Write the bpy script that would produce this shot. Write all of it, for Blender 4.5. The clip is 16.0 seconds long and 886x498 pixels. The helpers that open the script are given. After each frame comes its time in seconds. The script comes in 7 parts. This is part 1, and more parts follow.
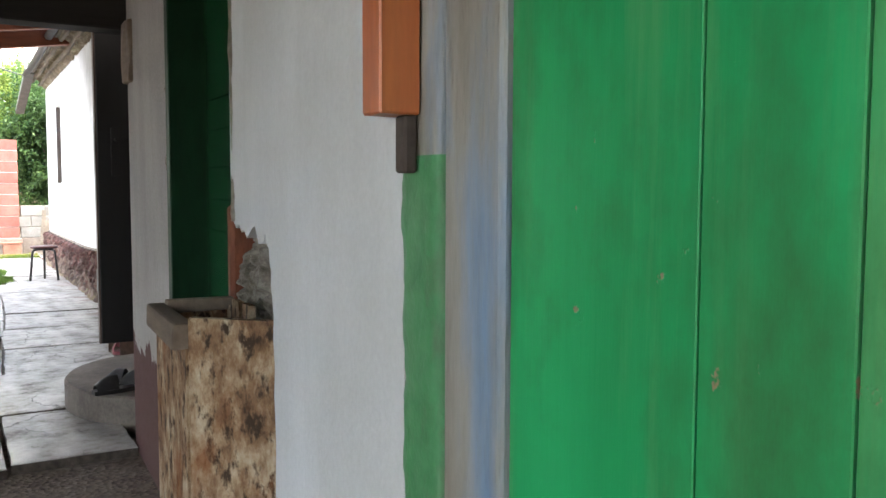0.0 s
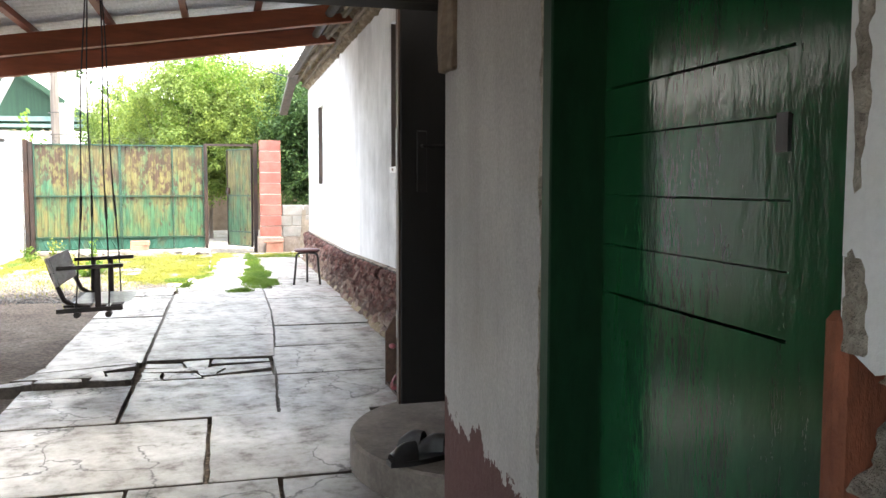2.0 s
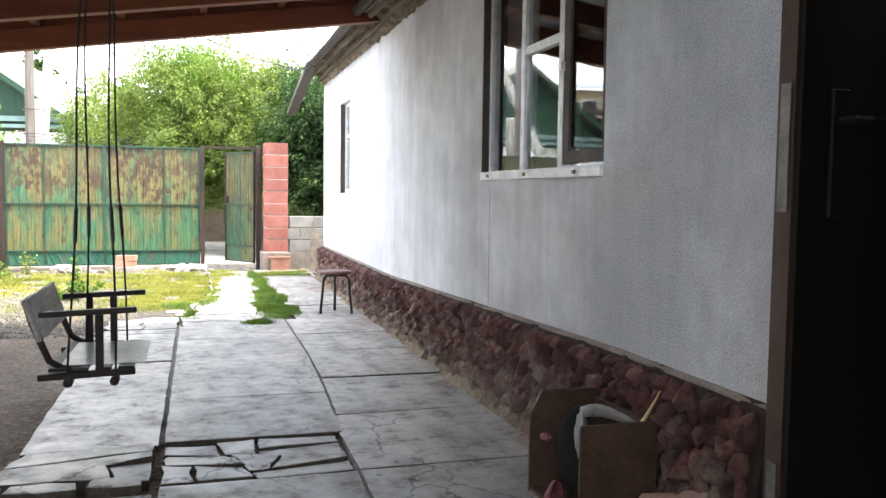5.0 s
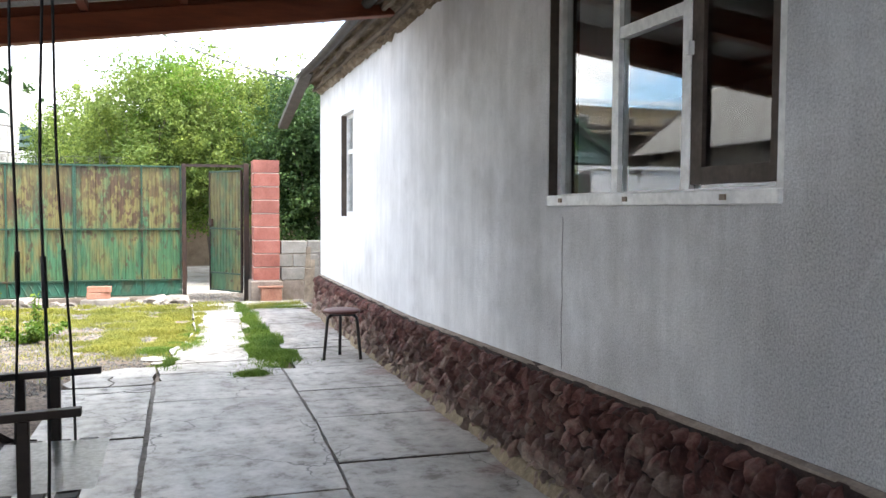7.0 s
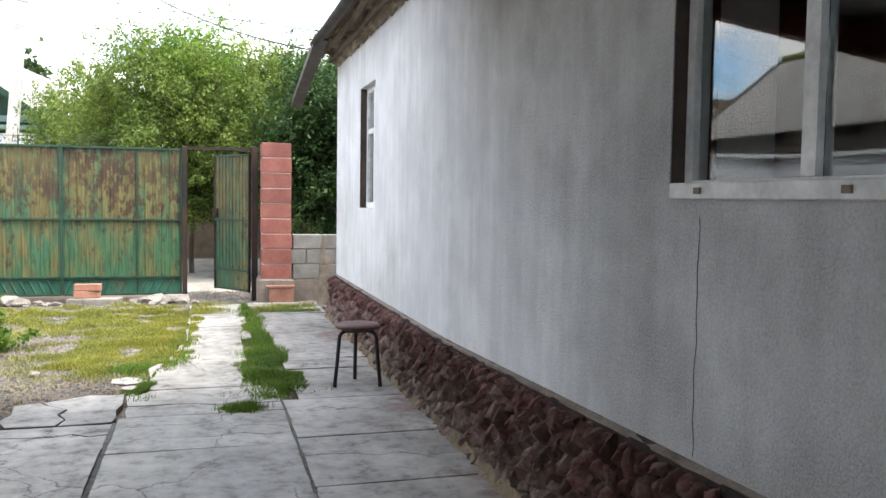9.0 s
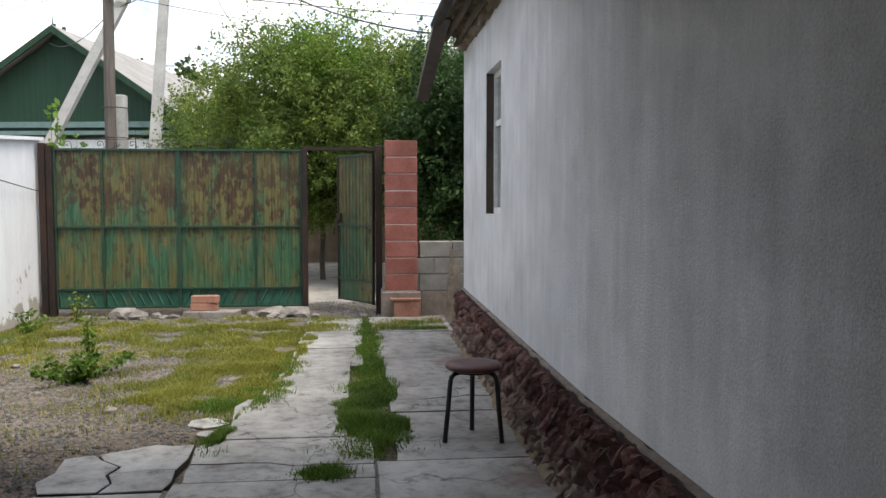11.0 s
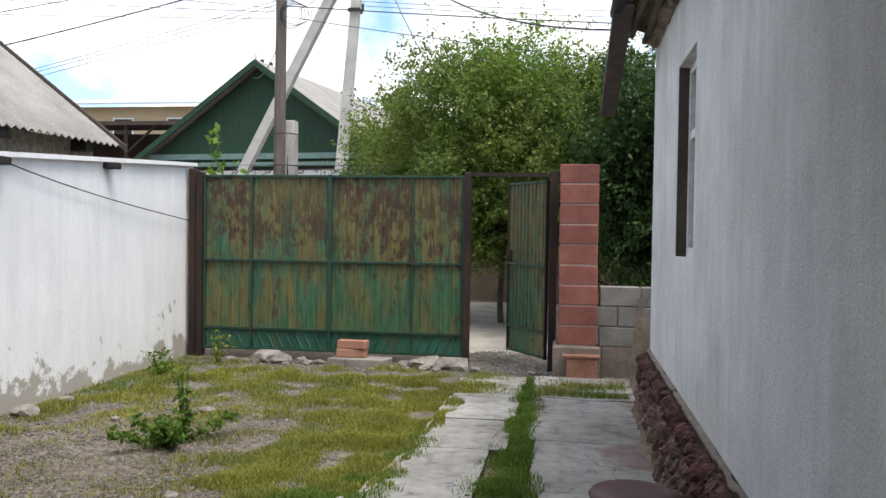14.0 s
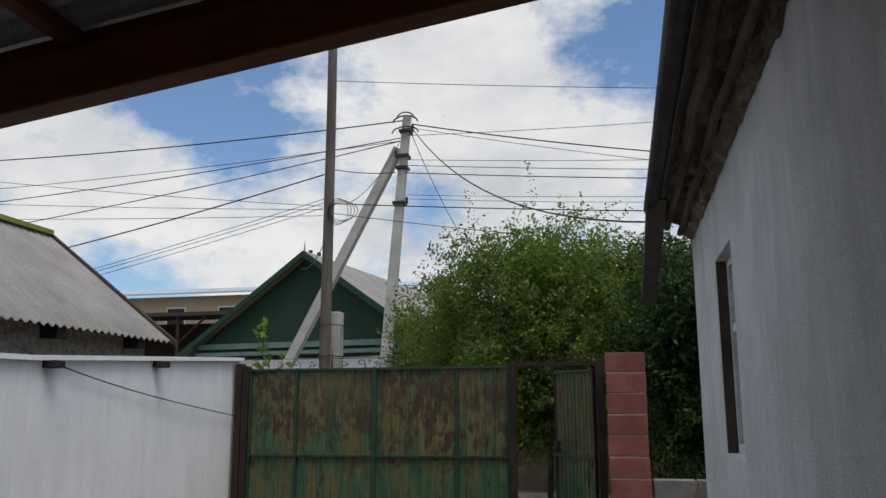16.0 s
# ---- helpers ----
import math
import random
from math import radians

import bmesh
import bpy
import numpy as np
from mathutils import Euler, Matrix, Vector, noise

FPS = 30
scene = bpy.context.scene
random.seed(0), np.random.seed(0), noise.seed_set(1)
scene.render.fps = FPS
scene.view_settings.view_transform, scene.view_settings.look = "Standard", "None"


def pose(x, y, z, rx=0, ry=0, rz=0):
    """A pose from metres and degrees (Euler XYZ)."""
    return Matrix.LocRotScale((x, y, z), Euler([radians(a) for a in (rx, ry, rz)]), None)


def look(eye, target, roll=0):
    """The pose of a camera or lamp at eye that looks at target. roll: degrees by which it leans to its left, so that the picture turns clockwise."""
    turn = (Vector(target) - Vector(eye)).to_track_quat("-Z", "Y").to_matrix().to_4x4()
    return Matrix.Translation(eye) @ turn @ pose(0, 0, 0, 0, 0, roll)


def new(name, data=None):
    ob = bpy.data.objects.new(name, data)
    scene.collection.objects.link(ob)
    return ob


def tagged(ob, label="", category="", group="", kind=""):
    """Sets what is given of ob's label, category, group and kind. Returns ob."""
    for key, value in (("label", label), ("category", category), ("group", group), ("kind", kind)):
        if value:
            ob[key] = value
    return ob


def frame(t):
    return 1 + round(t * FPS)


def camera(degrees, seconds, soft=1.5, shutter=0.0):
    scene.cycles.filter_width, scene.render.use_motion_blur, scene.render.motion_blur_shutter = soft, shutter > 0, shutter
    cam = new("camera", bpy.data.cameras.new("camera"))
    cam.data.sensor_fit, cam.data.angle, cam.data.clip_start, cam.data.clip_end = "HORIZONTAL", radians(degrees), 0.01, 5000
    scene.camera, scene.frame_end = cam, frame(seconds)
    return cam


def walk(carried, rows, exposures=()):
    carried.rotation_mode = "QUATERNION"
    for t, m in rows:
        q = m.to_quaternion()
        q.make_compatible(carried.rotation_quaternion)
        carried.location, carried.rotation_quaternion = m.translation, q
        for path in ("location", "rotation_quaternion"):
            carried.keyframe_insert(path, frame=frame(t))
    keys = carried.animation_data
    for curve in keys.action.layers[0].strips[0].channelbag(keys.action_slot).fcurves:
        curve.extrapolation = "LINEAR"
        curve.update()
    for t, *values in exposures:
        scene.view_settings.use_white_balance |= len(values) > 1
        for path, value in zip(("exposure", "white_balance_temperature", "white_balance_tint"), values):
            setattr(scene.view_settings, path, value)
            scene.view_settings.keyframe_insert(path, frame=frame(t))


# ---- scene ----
cam = camera(55.9, 16.0)
PATH = [
    (0, (-1.361, -0.045, 1.196), (-0.357, 1.679, 1.055), 0.2),
    (0.5, (-1.383, 0.283, 1.208), (-0.5, 2.071, 1.055), 0.1),
    (1, (-1.406, 0.588, 1.27), (-0.583, 2.405, 1.116), 0.2),
    (1.5, (-1.378, 0.869, 1.305), (-0.767, 2.767, 1.151), -0.3),
    (2, (-1.421, 1.208, 1.296), (-0.914, 3.136, 1.139), 0.1),
    (2.5, (-1.503, 1.574, 1.352), (-1.01, 3.505, 1.19), 0.7),
    (3, (-1.544, 1.943, 1.333), (-1.053, 3.875, 1.17), 0.7),
    (3.5, (-1.608, 2.225, 1.315), (-1.113, 4.157, 1.161), 1.0),
    (4, (-1.703, 2.548, 1.304), (-1.198, 4.478, 1.156), 0.2),
    (4.5, (-1.816, 2.817, 1.287), (-1.277, 4.738, 1.142), 0.4),
    (6.8, (-1.802, 4.352, 1.372), (-1.202, 6.258, 1.285), 0.5),
    (7, (-1.796, 4.481, 1.362), (-1.195, 6.386, 1.268), 0.3),
    (7.5, (-1.709, 4.892, 1.396), (-1.099, 6.794, 1.293), 0.2),
    (8, (-1.577, 5.229, 1.368), (-0.96, 7.129, 1.26), 0.5),
    (8.2, (-1.542, 5.377, 1.364), (-0.926, 7.277, 1.254), 0.6),
    (10.3, (-1.30, 6.77, 1.389), (-0.89, 8.723, 1.254), 0.7),
    (10.5, (-1.24, 6.88, 1.392), (-0.843, 8.835, 1.255), 0.5),
    (11, (-1.045, 7.19, 1.432), (-0.849, 9.176, 1.304), 0.0),
    (11.5, (-0.958, 7.50, 1.401), (-0.785, 9.488, 1.277), 0.3),
    (12, (-0.89, 7.85, 1.42), (-0.759, 9.841, 1.288), 0.4),
    (12.5, (-0.771, 8.15, 1.441), (-0.695, 10.144, 1.31), 0.5),
    (13, (-0.757, 8.481, 1.446), (-0.74, 10.477, 1.321), 0.5),
    (13.5, (-0.698, 8.717, 1.437), (-0.785, 10.714, 1.354), 0.7),
    (14, (-0.64, 8.802, 1.435), (-0.942, 10.778, 1.385), 0.8),
    (14.5, (-0.631, 8.801, 1.469), (-0.991, 10.766, 1.554), 0.4),
    (15, (-0.645, 8.726, 1.535), (-1.033, 10.669, 1.807), -0.1),
    (15.5, (-0.608, 8.753, 1.556), (-1.012, 10.676, 1.928), -0.2),
    (16, (-0.602, 8.761, 1.544), (-1.007, 10.683, 1.921), -0.2),
]
EXPOSURES = [(0.0, 3.75, 6800, 10), (0.5, 3.7, 6850, 10), (1.0, 3.65, 6900, 10), (1.5, 3.5, 6900, 10), (2.0, 3.5, 6900, 10), (3.0, 3.55, 6900, 10), (3.6, 3.5, 6850, 10), (4.5, 3.15, 6800, 10), (7.0, 2.6, 6650, 10), (8.2, 2.47, 6650, 10), (10.3, 0.97, 6700, 10), (10.6, 0.88, 6700, 10), (11.1, 0.9, 6750, 10), (11.5, 1.15, 6750, 10), (12.0, 1.3, 6750, 10), (13.3, 1.22, 6700, 10), (14.0, 0.78, 6650, 10), (14.6, 0.45, 6600, 10), (15.5, -0.3, 6500, 10), (16.0, -0.38, 6500, 10)]
walk(cam, [(t, look(eye, target, roll)) for t, eye, target, roll in PATH], EXPOSURES)

# ---- light ----
SUN_EL, SUN_AZ = radians(66), radians(132)
world = bpy.data.worlds.new("sky")
scene.world = world
world.use_nodes = True
wn, wl = world.node_tree.nodes, world.node_tree.links
wn.clear()
w_out = wn.new("ShaderNodeOutputWorld")
w_bg = wn.new("ShaderNodeBackground")
w_sky = wn.new("ShaderNodeTexSky")
w_sky.sky_type, w_sky.sun_disc = "NISHITA", False
w_sky.sun_elevation, w_sky.sun_rotation = SUN_EL, SUN_AZ
w_co = wn.new("ShaderNodeTexCoord")
def sky_math(op, a, b, clamp=False):
    m = wn.new("ShaderNodeMath")
    m.operation, m.use_clamp = op, clamp
    for sock, v in ((m.inputs[0], a), (m.inputs[1], b)):
        if isinstance(v, (int, float)):
            sock.default_value = v
        else:
            wl.new(v, sock)
    return m.outputs[0]


def sky_noise(scale, detail, rough, stretch, shift):
    mp = wn.new("ShaderNodeMapping")
    mp.inputs["Scale"].default_value, mp.inputs["Location"].default_value = stretch, shift
    wl.new(w_co.outputs["Generated"], mp.inputs["Vector"])
    n = wn.new("ShaderNodeTexNoise")
    n.inputs["Scale"].default_value, n.inputs["Detail"].default_value, n.inputs["Roughness"].default_value = scale, detail, rough
    wl.new(mp.outputs["Vector"], n.inputs["Vector"])
    return n.outputs["Fac"]


# broken cumulus: a billowing cover with a few large banks and clearings
cover = sky_math("ADD", sky_math("MULTIPLY", sky_noise(5.2, 11, 0.64, (1, 1, 1.7), (0.35, 0.2, 0.1)), 2.9), -1.14)
for centre, radius, amount in (((-0.166, 0.907, 0.387), 0.24, 0.75), ((-0.572, 0.784, 0.241), 0.16, 0.55), ((-0.395, 0.898, 0.192), 0.12, 0.45), ((-0.023, 0.969, 0.244), 0.16, 0.45), ((-0.469, 0.819, 0.33), 0.12, -0.82), ((0.03, 0.90, 0.43), 0.14, -0.8), ((-0.534, 0.832, 0.15), 0.10, -0.8), ((-0.216, 0.948, 0.235), 0.07, -0.7)):
    dist = wn.new("ShaderNodeVectorMath")
    dist.operation = "DISTANCE"
    dist.inputs[1].default_value = centre
    wl.new(w_co.outputs["Generated"], dist.inputs[0])
    near_it = sky_math("SUBTRACT", 1.0, sky_math("DIVIDE", dist.outputs["Value"], radius), True)
    cover = sky_math("ADD", cover, sky_math("MULTIPLY", near_it, amount))
w_r = wn.new("ShaderNodeValToRGB")
w_r.color_ramp.elements[0].position, w_r.color_ramp.elements[1].position = 0.0, 0.5
w_r2 = wn.new("ShaderNodeValToRGB")
w_r2.color_ramp.elements[0].position, w_r2.color_ramp.elements[1].position = 0.34, 0.62
w_r2.color_ramp.elements[0].color, w_r2.color_ramp.elements[1].color = (4.9, 5.1, 5.4, 1), (7.1, 7.1, 7.1, 1)
w_mix = wn.new("ShaderNodeMix")
w_mix.data_type = "RGBA"
wl.new(cover, w_r.inputs["Fac"])
wl.new(sky_noise(5.0, 8, 0.6, (1, 1, 1.8), (2.1, 0.4, 0.7)), w_r2.inputs["Fac"])
wl.new(w_r.outputs["Color"], w_mix.inputs["Factor"])
w_blue = wn.new("ShaderNodeMix")
w_blue.data_type, w_blue.blend_type = "RGBA", "MULTIPLY"
w_blue.inputs["Factor"].default_value = 1.0
w_blue.inputs["B"].default_value = (0.90, 1.04, 1.16, 1)
wl.new(w_sky.outputs["Color"], w_blue.inputs["A"])
wl.new(w_blue.outputs["Result"], w_mix.inputs["A"])
wl.new(w_r2.outputs["Color"], w_mix.inputs["B"])
wl.new(w_mix.outputs["Result"], w_bg.inputs["Color"])
wl.new(w_bg.outputs["Background"], w_out.inputs["Surface"])
w_bg.inputs["Strength"].default_value = 0.15

sun = new("sun", bpy.data.lights.new("sun", "SUN"))
sun.data.energy, sun.data.angle, sun.data.color = 2.3, radians(30), (1.0, 0.95, 0.88)
sun.matrix_world = look((0, 0, 30), Vector((0, 0, 30)) - Vector((math.sin(SUN_AZ) * math.cos(SUN_EL), math.cos(SUN_AZ) * math.cos(SUN_EL), math.sin(SUN_EL))))


# ---- materials ----
def ramp(nt, fac, stops):
    r = nt.nodes.new("ShaderNodeValToRGB")
    els = r.color_ramp.elements
    while len(els) < len(stops):
        els.new(0.5)
    for el, (p, c) in zip(els, stops):
        el.position, el.color = p, (*c, 1)
    nt.links.new(fac, r.inputs["Fac"])
    return r.outputs["Color"]


def noise_out(nt, vec, scale, detail=5, rough=0.6, stretch=None):
    if stretch:
        mp = nt.nodes.new("ShaderNodeMapping")
        mp.inputs["Scale"].default_value = stretch
        nt.links.new(vec, mp.inputs["Vector"])
        vec = mp.outputs["Vector"]
    n = nt.nodes.new("ShaderNodeTexNoise")
    n.inputs["Scale"].default_value, n.inputs["Detail"].default_value, n.inputs["Roughness"].default_value = scale, detail, rough
    nt.links.new(vec, n.inputs["Vector"])
    return n.outputs["Fac"]


def mixed(nt, fac, a, b, mode="MIX"):
    m = nt.nodes.new("ShaderNodeMix")
    m.data_type, m.blend_type = "RGBA", mode
    for sock, v in ((m.inputs["Factor"], fac), (m.inputs["A"], a), (m.inputs["B"], b)):
        if isinstance(v, (int, float)):
            sock.default_value = v
        elif isinstance(v, tuple):
            sock.default_value = (*v, 1)
        else:
            nt.links.new(v, sock)
    return m.outputs["Result"]


def surface(name, rough=0.8, metal=0.0, spec=0.4):
    m = bpy.data.materials.new(name)
    m.use_nodes = True
    nt = m.node_tree
    b = nt.nodes["Principled BSDF"]
    b.inputs["Roughness"].default_value, b.inputs["Metallic"].default_value = rough, metal
    b.inputs["Specular IOR Level"].default_value = spec
    co = nt.nodes.new("ShaderNodeTexCoord")
    geo = nt.nodes.new("ShaderNodeNewGeometry")
    return m, nt, b, co.outputs["Object"], geo


def bump(nt, b, height, strength=0.3, dist=0.01):
    bp = nt.nodes.new("ShaderNodeBump")
    bp.inputs["Strength"].default_value, bp.inputs["Distance"].default_value = strength, dist
    nt.links.new(height, bp.inputs["Height"])
    nt.links.new(bp.outputs["Normal"], b.inputs["Normal"])


def simple(name, c1, c2, scale=6.0, rough=0.8, metal=0.0, grain=40.0, bstr=0.25, bdist=0.006, stretch=None, c3=None, vary=0.0, island=False, spec=0.4, where="obj"):
    """Two or three tones over a coarse noise, a fine grain over it and a bump; vary: lightness from piece to piece."""
    m, nt, b, vec, geo = surface(name, rough, metal, spec)
    if where == "world":
        vec = geo.outputs["Position"]
    f = noise_out(nt, vec, scale, 6, 0.62, stretch)
    stops = [(0.3, c1), (0.68, c2)] if c3 is None else [(0.28, c1), (0.52, c2), (0.72, c3)]
    col = ramp(nt, f, stops)
    g = noise_out(nt, vec, grain, 4, 0.7, stretch)
    col = mixed(nt, 1.0, col, ramp(nt, g, [(0.25, (0.72, 0.72, 0.72)), (0.75, (1.18, 1.18, 1.18))]), "MULTIPLY")
    if vary:
        if island:
            r = geo.outputs["Random Per Island"]
        else:
            oi = nt.nodes.new("ShaderNodeObjectInfo")
            r = oi.outputs["Random"]
        col = mixed(nt, 1.0, col, ramp(nt, r, [(0.0, (1 - vary,) * 3), (1.0, (1 + vary,) * 3)]), "MULTIPLY")
    nt.links.new(col, b.inputs["Base Color"])
    bump(nt, b, g, bstr, bdist)
    return m


def plaster(name, base, stain, dado=None, dado_top=0.7, bstr=0.5, streak=0.5, pits=False, flakes=False, grain=1.0):
    """Lime plaster with a roughcast grain, faint vertical streaks and blotches; dado: a painted band with a worn upper edge."""
    m, nt, b, vec, geo = surface(name, 0.9, 0, 0.25)
    vec = geo.outputs["Position"]
    blotch = noise_out(nt, vec, 1.3, 6, 0.6)
    streaks = noise_out(nt, vec, 4.5, 7, 0.7, (1.6, 1.6, 0.2))
    col = mixed(nt, ramp(nt, blotch, [(0.4, (0, 0, 0)), (0.75, (1, 1, 1))]), base, stain)
    s = ramp(nt, streaks, [(0.35, (1 - 0.34 * streak,) * 3), (0.62, (1.03, 1.03, 1.03))])
    col = mixed(nt, 1.0, col, s, "MULTIPLY")
    g = noise_out(nt, vec, 90, 3, 0.7)
    g2 = noise_out(nt, vec, 30, 4, 0.7)
    col = mixed(nt, 1.0, col, ramp(nt, g, [(0.3, (1 - 0.14 * grain,) * 3), (0.7, (1 + 0.08 * grain,) * 3)]), "MULTIPLY")
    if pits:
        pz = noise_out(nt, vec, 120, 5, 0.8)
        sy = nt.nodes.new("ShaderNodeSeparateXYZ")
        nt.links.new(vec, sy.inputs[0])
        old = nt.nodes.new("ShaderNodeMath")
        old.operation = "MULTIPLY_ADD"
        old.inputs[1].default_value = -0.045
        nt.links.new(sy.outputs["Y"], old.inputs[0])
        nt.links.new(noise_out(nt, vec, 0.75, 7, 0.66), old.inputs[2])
        # worn limewash plus the canopy's shade, both painted as a fade along y
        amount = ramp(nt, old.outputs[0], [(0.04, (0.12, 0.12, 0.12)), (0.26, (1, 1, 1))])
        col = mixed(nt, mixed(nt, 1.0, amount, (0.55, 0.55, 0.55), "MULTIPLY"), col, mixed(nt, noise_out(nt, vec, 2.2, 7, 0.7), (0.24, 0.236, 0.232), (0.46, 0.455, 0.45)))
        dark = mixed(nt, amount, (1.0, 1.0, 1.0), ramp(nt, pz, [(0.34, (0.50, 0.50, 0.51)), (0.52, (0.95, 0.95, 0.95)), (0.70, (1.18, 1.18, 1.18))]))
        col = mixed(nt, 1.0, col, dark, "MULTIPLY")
    if flakes:
        sp = nt.nodes.new("ShaderNodeSeparateXYZ")
        nt.links.new(vec, sp.inputs[0])
        fn = noise_out(nt, vec, 2.4, 7, 0.68)
        ma = nt.nodes.new("ShaderNodeMath")
        ma.operation = "MULTIPLY_ADD"
        ma.inputs[1].default_value = -0.42
        nt.links.new(sp.outputs["Z"], ma.inputs[0])
        nt.links.new(fn, ma.inputs[2])
        col = mixed(nt, ramp(nt, ma.outputs[0], [(0.43, (0, 0, 0)), (0.47, (1, 1, 1))]), col, (0.42, 0.39, 0.34))
    if dado:
        sep = nt.nodes.new("ShaderNodeSeparateXYZ")
        nt.links.new(vec, sep.inputs[0])
        wob = noise_out(nt, vec, 5, 5, 0.7)
        ad = nt.nodes.new("ShaderNodeMath")
        ad.operation = "MULTIPLY_ADD"
        ad.inputs[1].default_value = 0.35
        nt.links.new(wob, ad.inputs[0])
        nt.links.new(sep.outputs["Z"], ad.inputs[2])
        lt = nt.nodes.new("ShaderNodeMath")
        lt.operation = "LESS_THAN"
        lt.inputs[1].default_value = dado_top + 0.175
        nt.links.new(ad.outputs[0], lt.inputs[0])
        col = mixed(nt, lt.outputs[0], col, mixed(nt, g2, dado, tuple(v * 1.6 + 0.02 for v in dado)))
    nt.links.new(col, b.inputs["Base Color"])
    mm = nt.nodes.new("ShaderNodeMath")
    mm.operation = "ADD"
    nt.links.new(g, mm.inputs[0])
    nt.links.new(g2, mm.inputs[1])
    bump(nt, b, mm.outputs[0], bstr, 0.006)
    return m


def painted_sheet(name):
    """Old green paint on sheet iron, worn to yellow-brown and rusty in streaks."""
    m, nt, b, vec, geo = surface(name, 0.55, 0.0, 0.4)
    vec = geo.outputs["Position"]
    tone = noise_out(nt, vec, 1.1, 4, 0.6)
    green = ramp(nt, tone, [(0.3, (0.030, 0.112, 0.064)), (0.7, (0.056, 0.130, 0.056))])
    fade = noise_out(nt, vec, 2.2, 6, 0.65, (2.2, 1, 0.5))
    sep = nt.nodes.new("ShaderNodeSeparateXYZ")
    nt.links.new(vec, sep.inputs[0])
    high = nt.nodes.new("ShaderNodeMapRange")
    high.inputs["From Min"].default_value, high.inputs["From Max"].default_value = 0.7, 1.5
    nt.links.new(sep.outputs["Z"], high.inputs["Value"])

    def lifted(value, amount):
        ad = nt.nodes.new("ShaderNodeMath")
        ad.operation = "MULTIPLY_ADD"
        ad.inputs[1].default_value = amount
        nt.links.new(high.outputs["Result"], ad.inputs[0])
        nt.links.new(value, ad.inputs[2])
        return ad.outputs[0]

    col = mixed(nt, ramp(nt, lifted(fade, 0.085), [(0.45, (0, 0, 0)), (0.62, (1, 1, 1))]), green, (0.137, 0.12, 0.044))
    pale = noise_out(nt, vec, 6, 5, 0.65, (3.5, 1, 0.18))
    col = mixed(nt, ramp(nt, pale, [(0.55, (0, 0, 0)), (0.72, (0.5, 0.5, 0.5))]), col, (0.105, 0.165, 0.07))
    zone = ramp(nt, noise_out(nt, vec, 1.3, 3, 0.5), [(0.36, (0.25, 0.25, 0.25)), (0.55, (1, 1, 1))])
    rust = noise_out(nt, vec, 5.0, 5, 0.62, (3.0, 1, 1.5))
    spots = ramp(nt, lifted(rust, 0.13), [(0.575, (0, 0, 0)), (0.65, (0.92, 0.92, 0.92))])
    col = mixed(nt, mixed(nt, 1.0, spots, zone, "MULTIPLY"), col, (0.058, 0.030, 0.018))
    dirt = noise_out(nt, vec, 9, 5, 0.7, (4, 1, 0.3))
    col = mixed(nt, 1.0, col, ramp(nt, dirt, [(0.35, (0.55, 0.55, 0.55)), (0.6, (1.15, 1.15, 1.15))]), "MULTIPLY")
    nt.links.new(col, b.inputs["Base Color"])
    bump(nt, b, rust, 0.2, 0.004)
    return m


def wet_wood(name, c1, c2, rough=0.7, scale=3.0, axis=(1, 1, 0.12), bstr=0.4, vary=0.0):
    return simple(name, c1, c2, scale, rough, 0, 30, bstr, 0.004, axis, None, vary)


def glass(name):
    m = bpy.data.materials.new(name)
    m.use_nodes = True
    b = m.node_tree.nodes["Principled BSDF"]
    b.inputs["Base Color"].default_value = (0.9, 0.95, 0.95, 1)
    b.inputs["Roughness"].default_value, b.inputs["Transmission Weight"].default_value, b.inputs["IOR"].default_value = 0.02, 1.0, 1.52
    return m


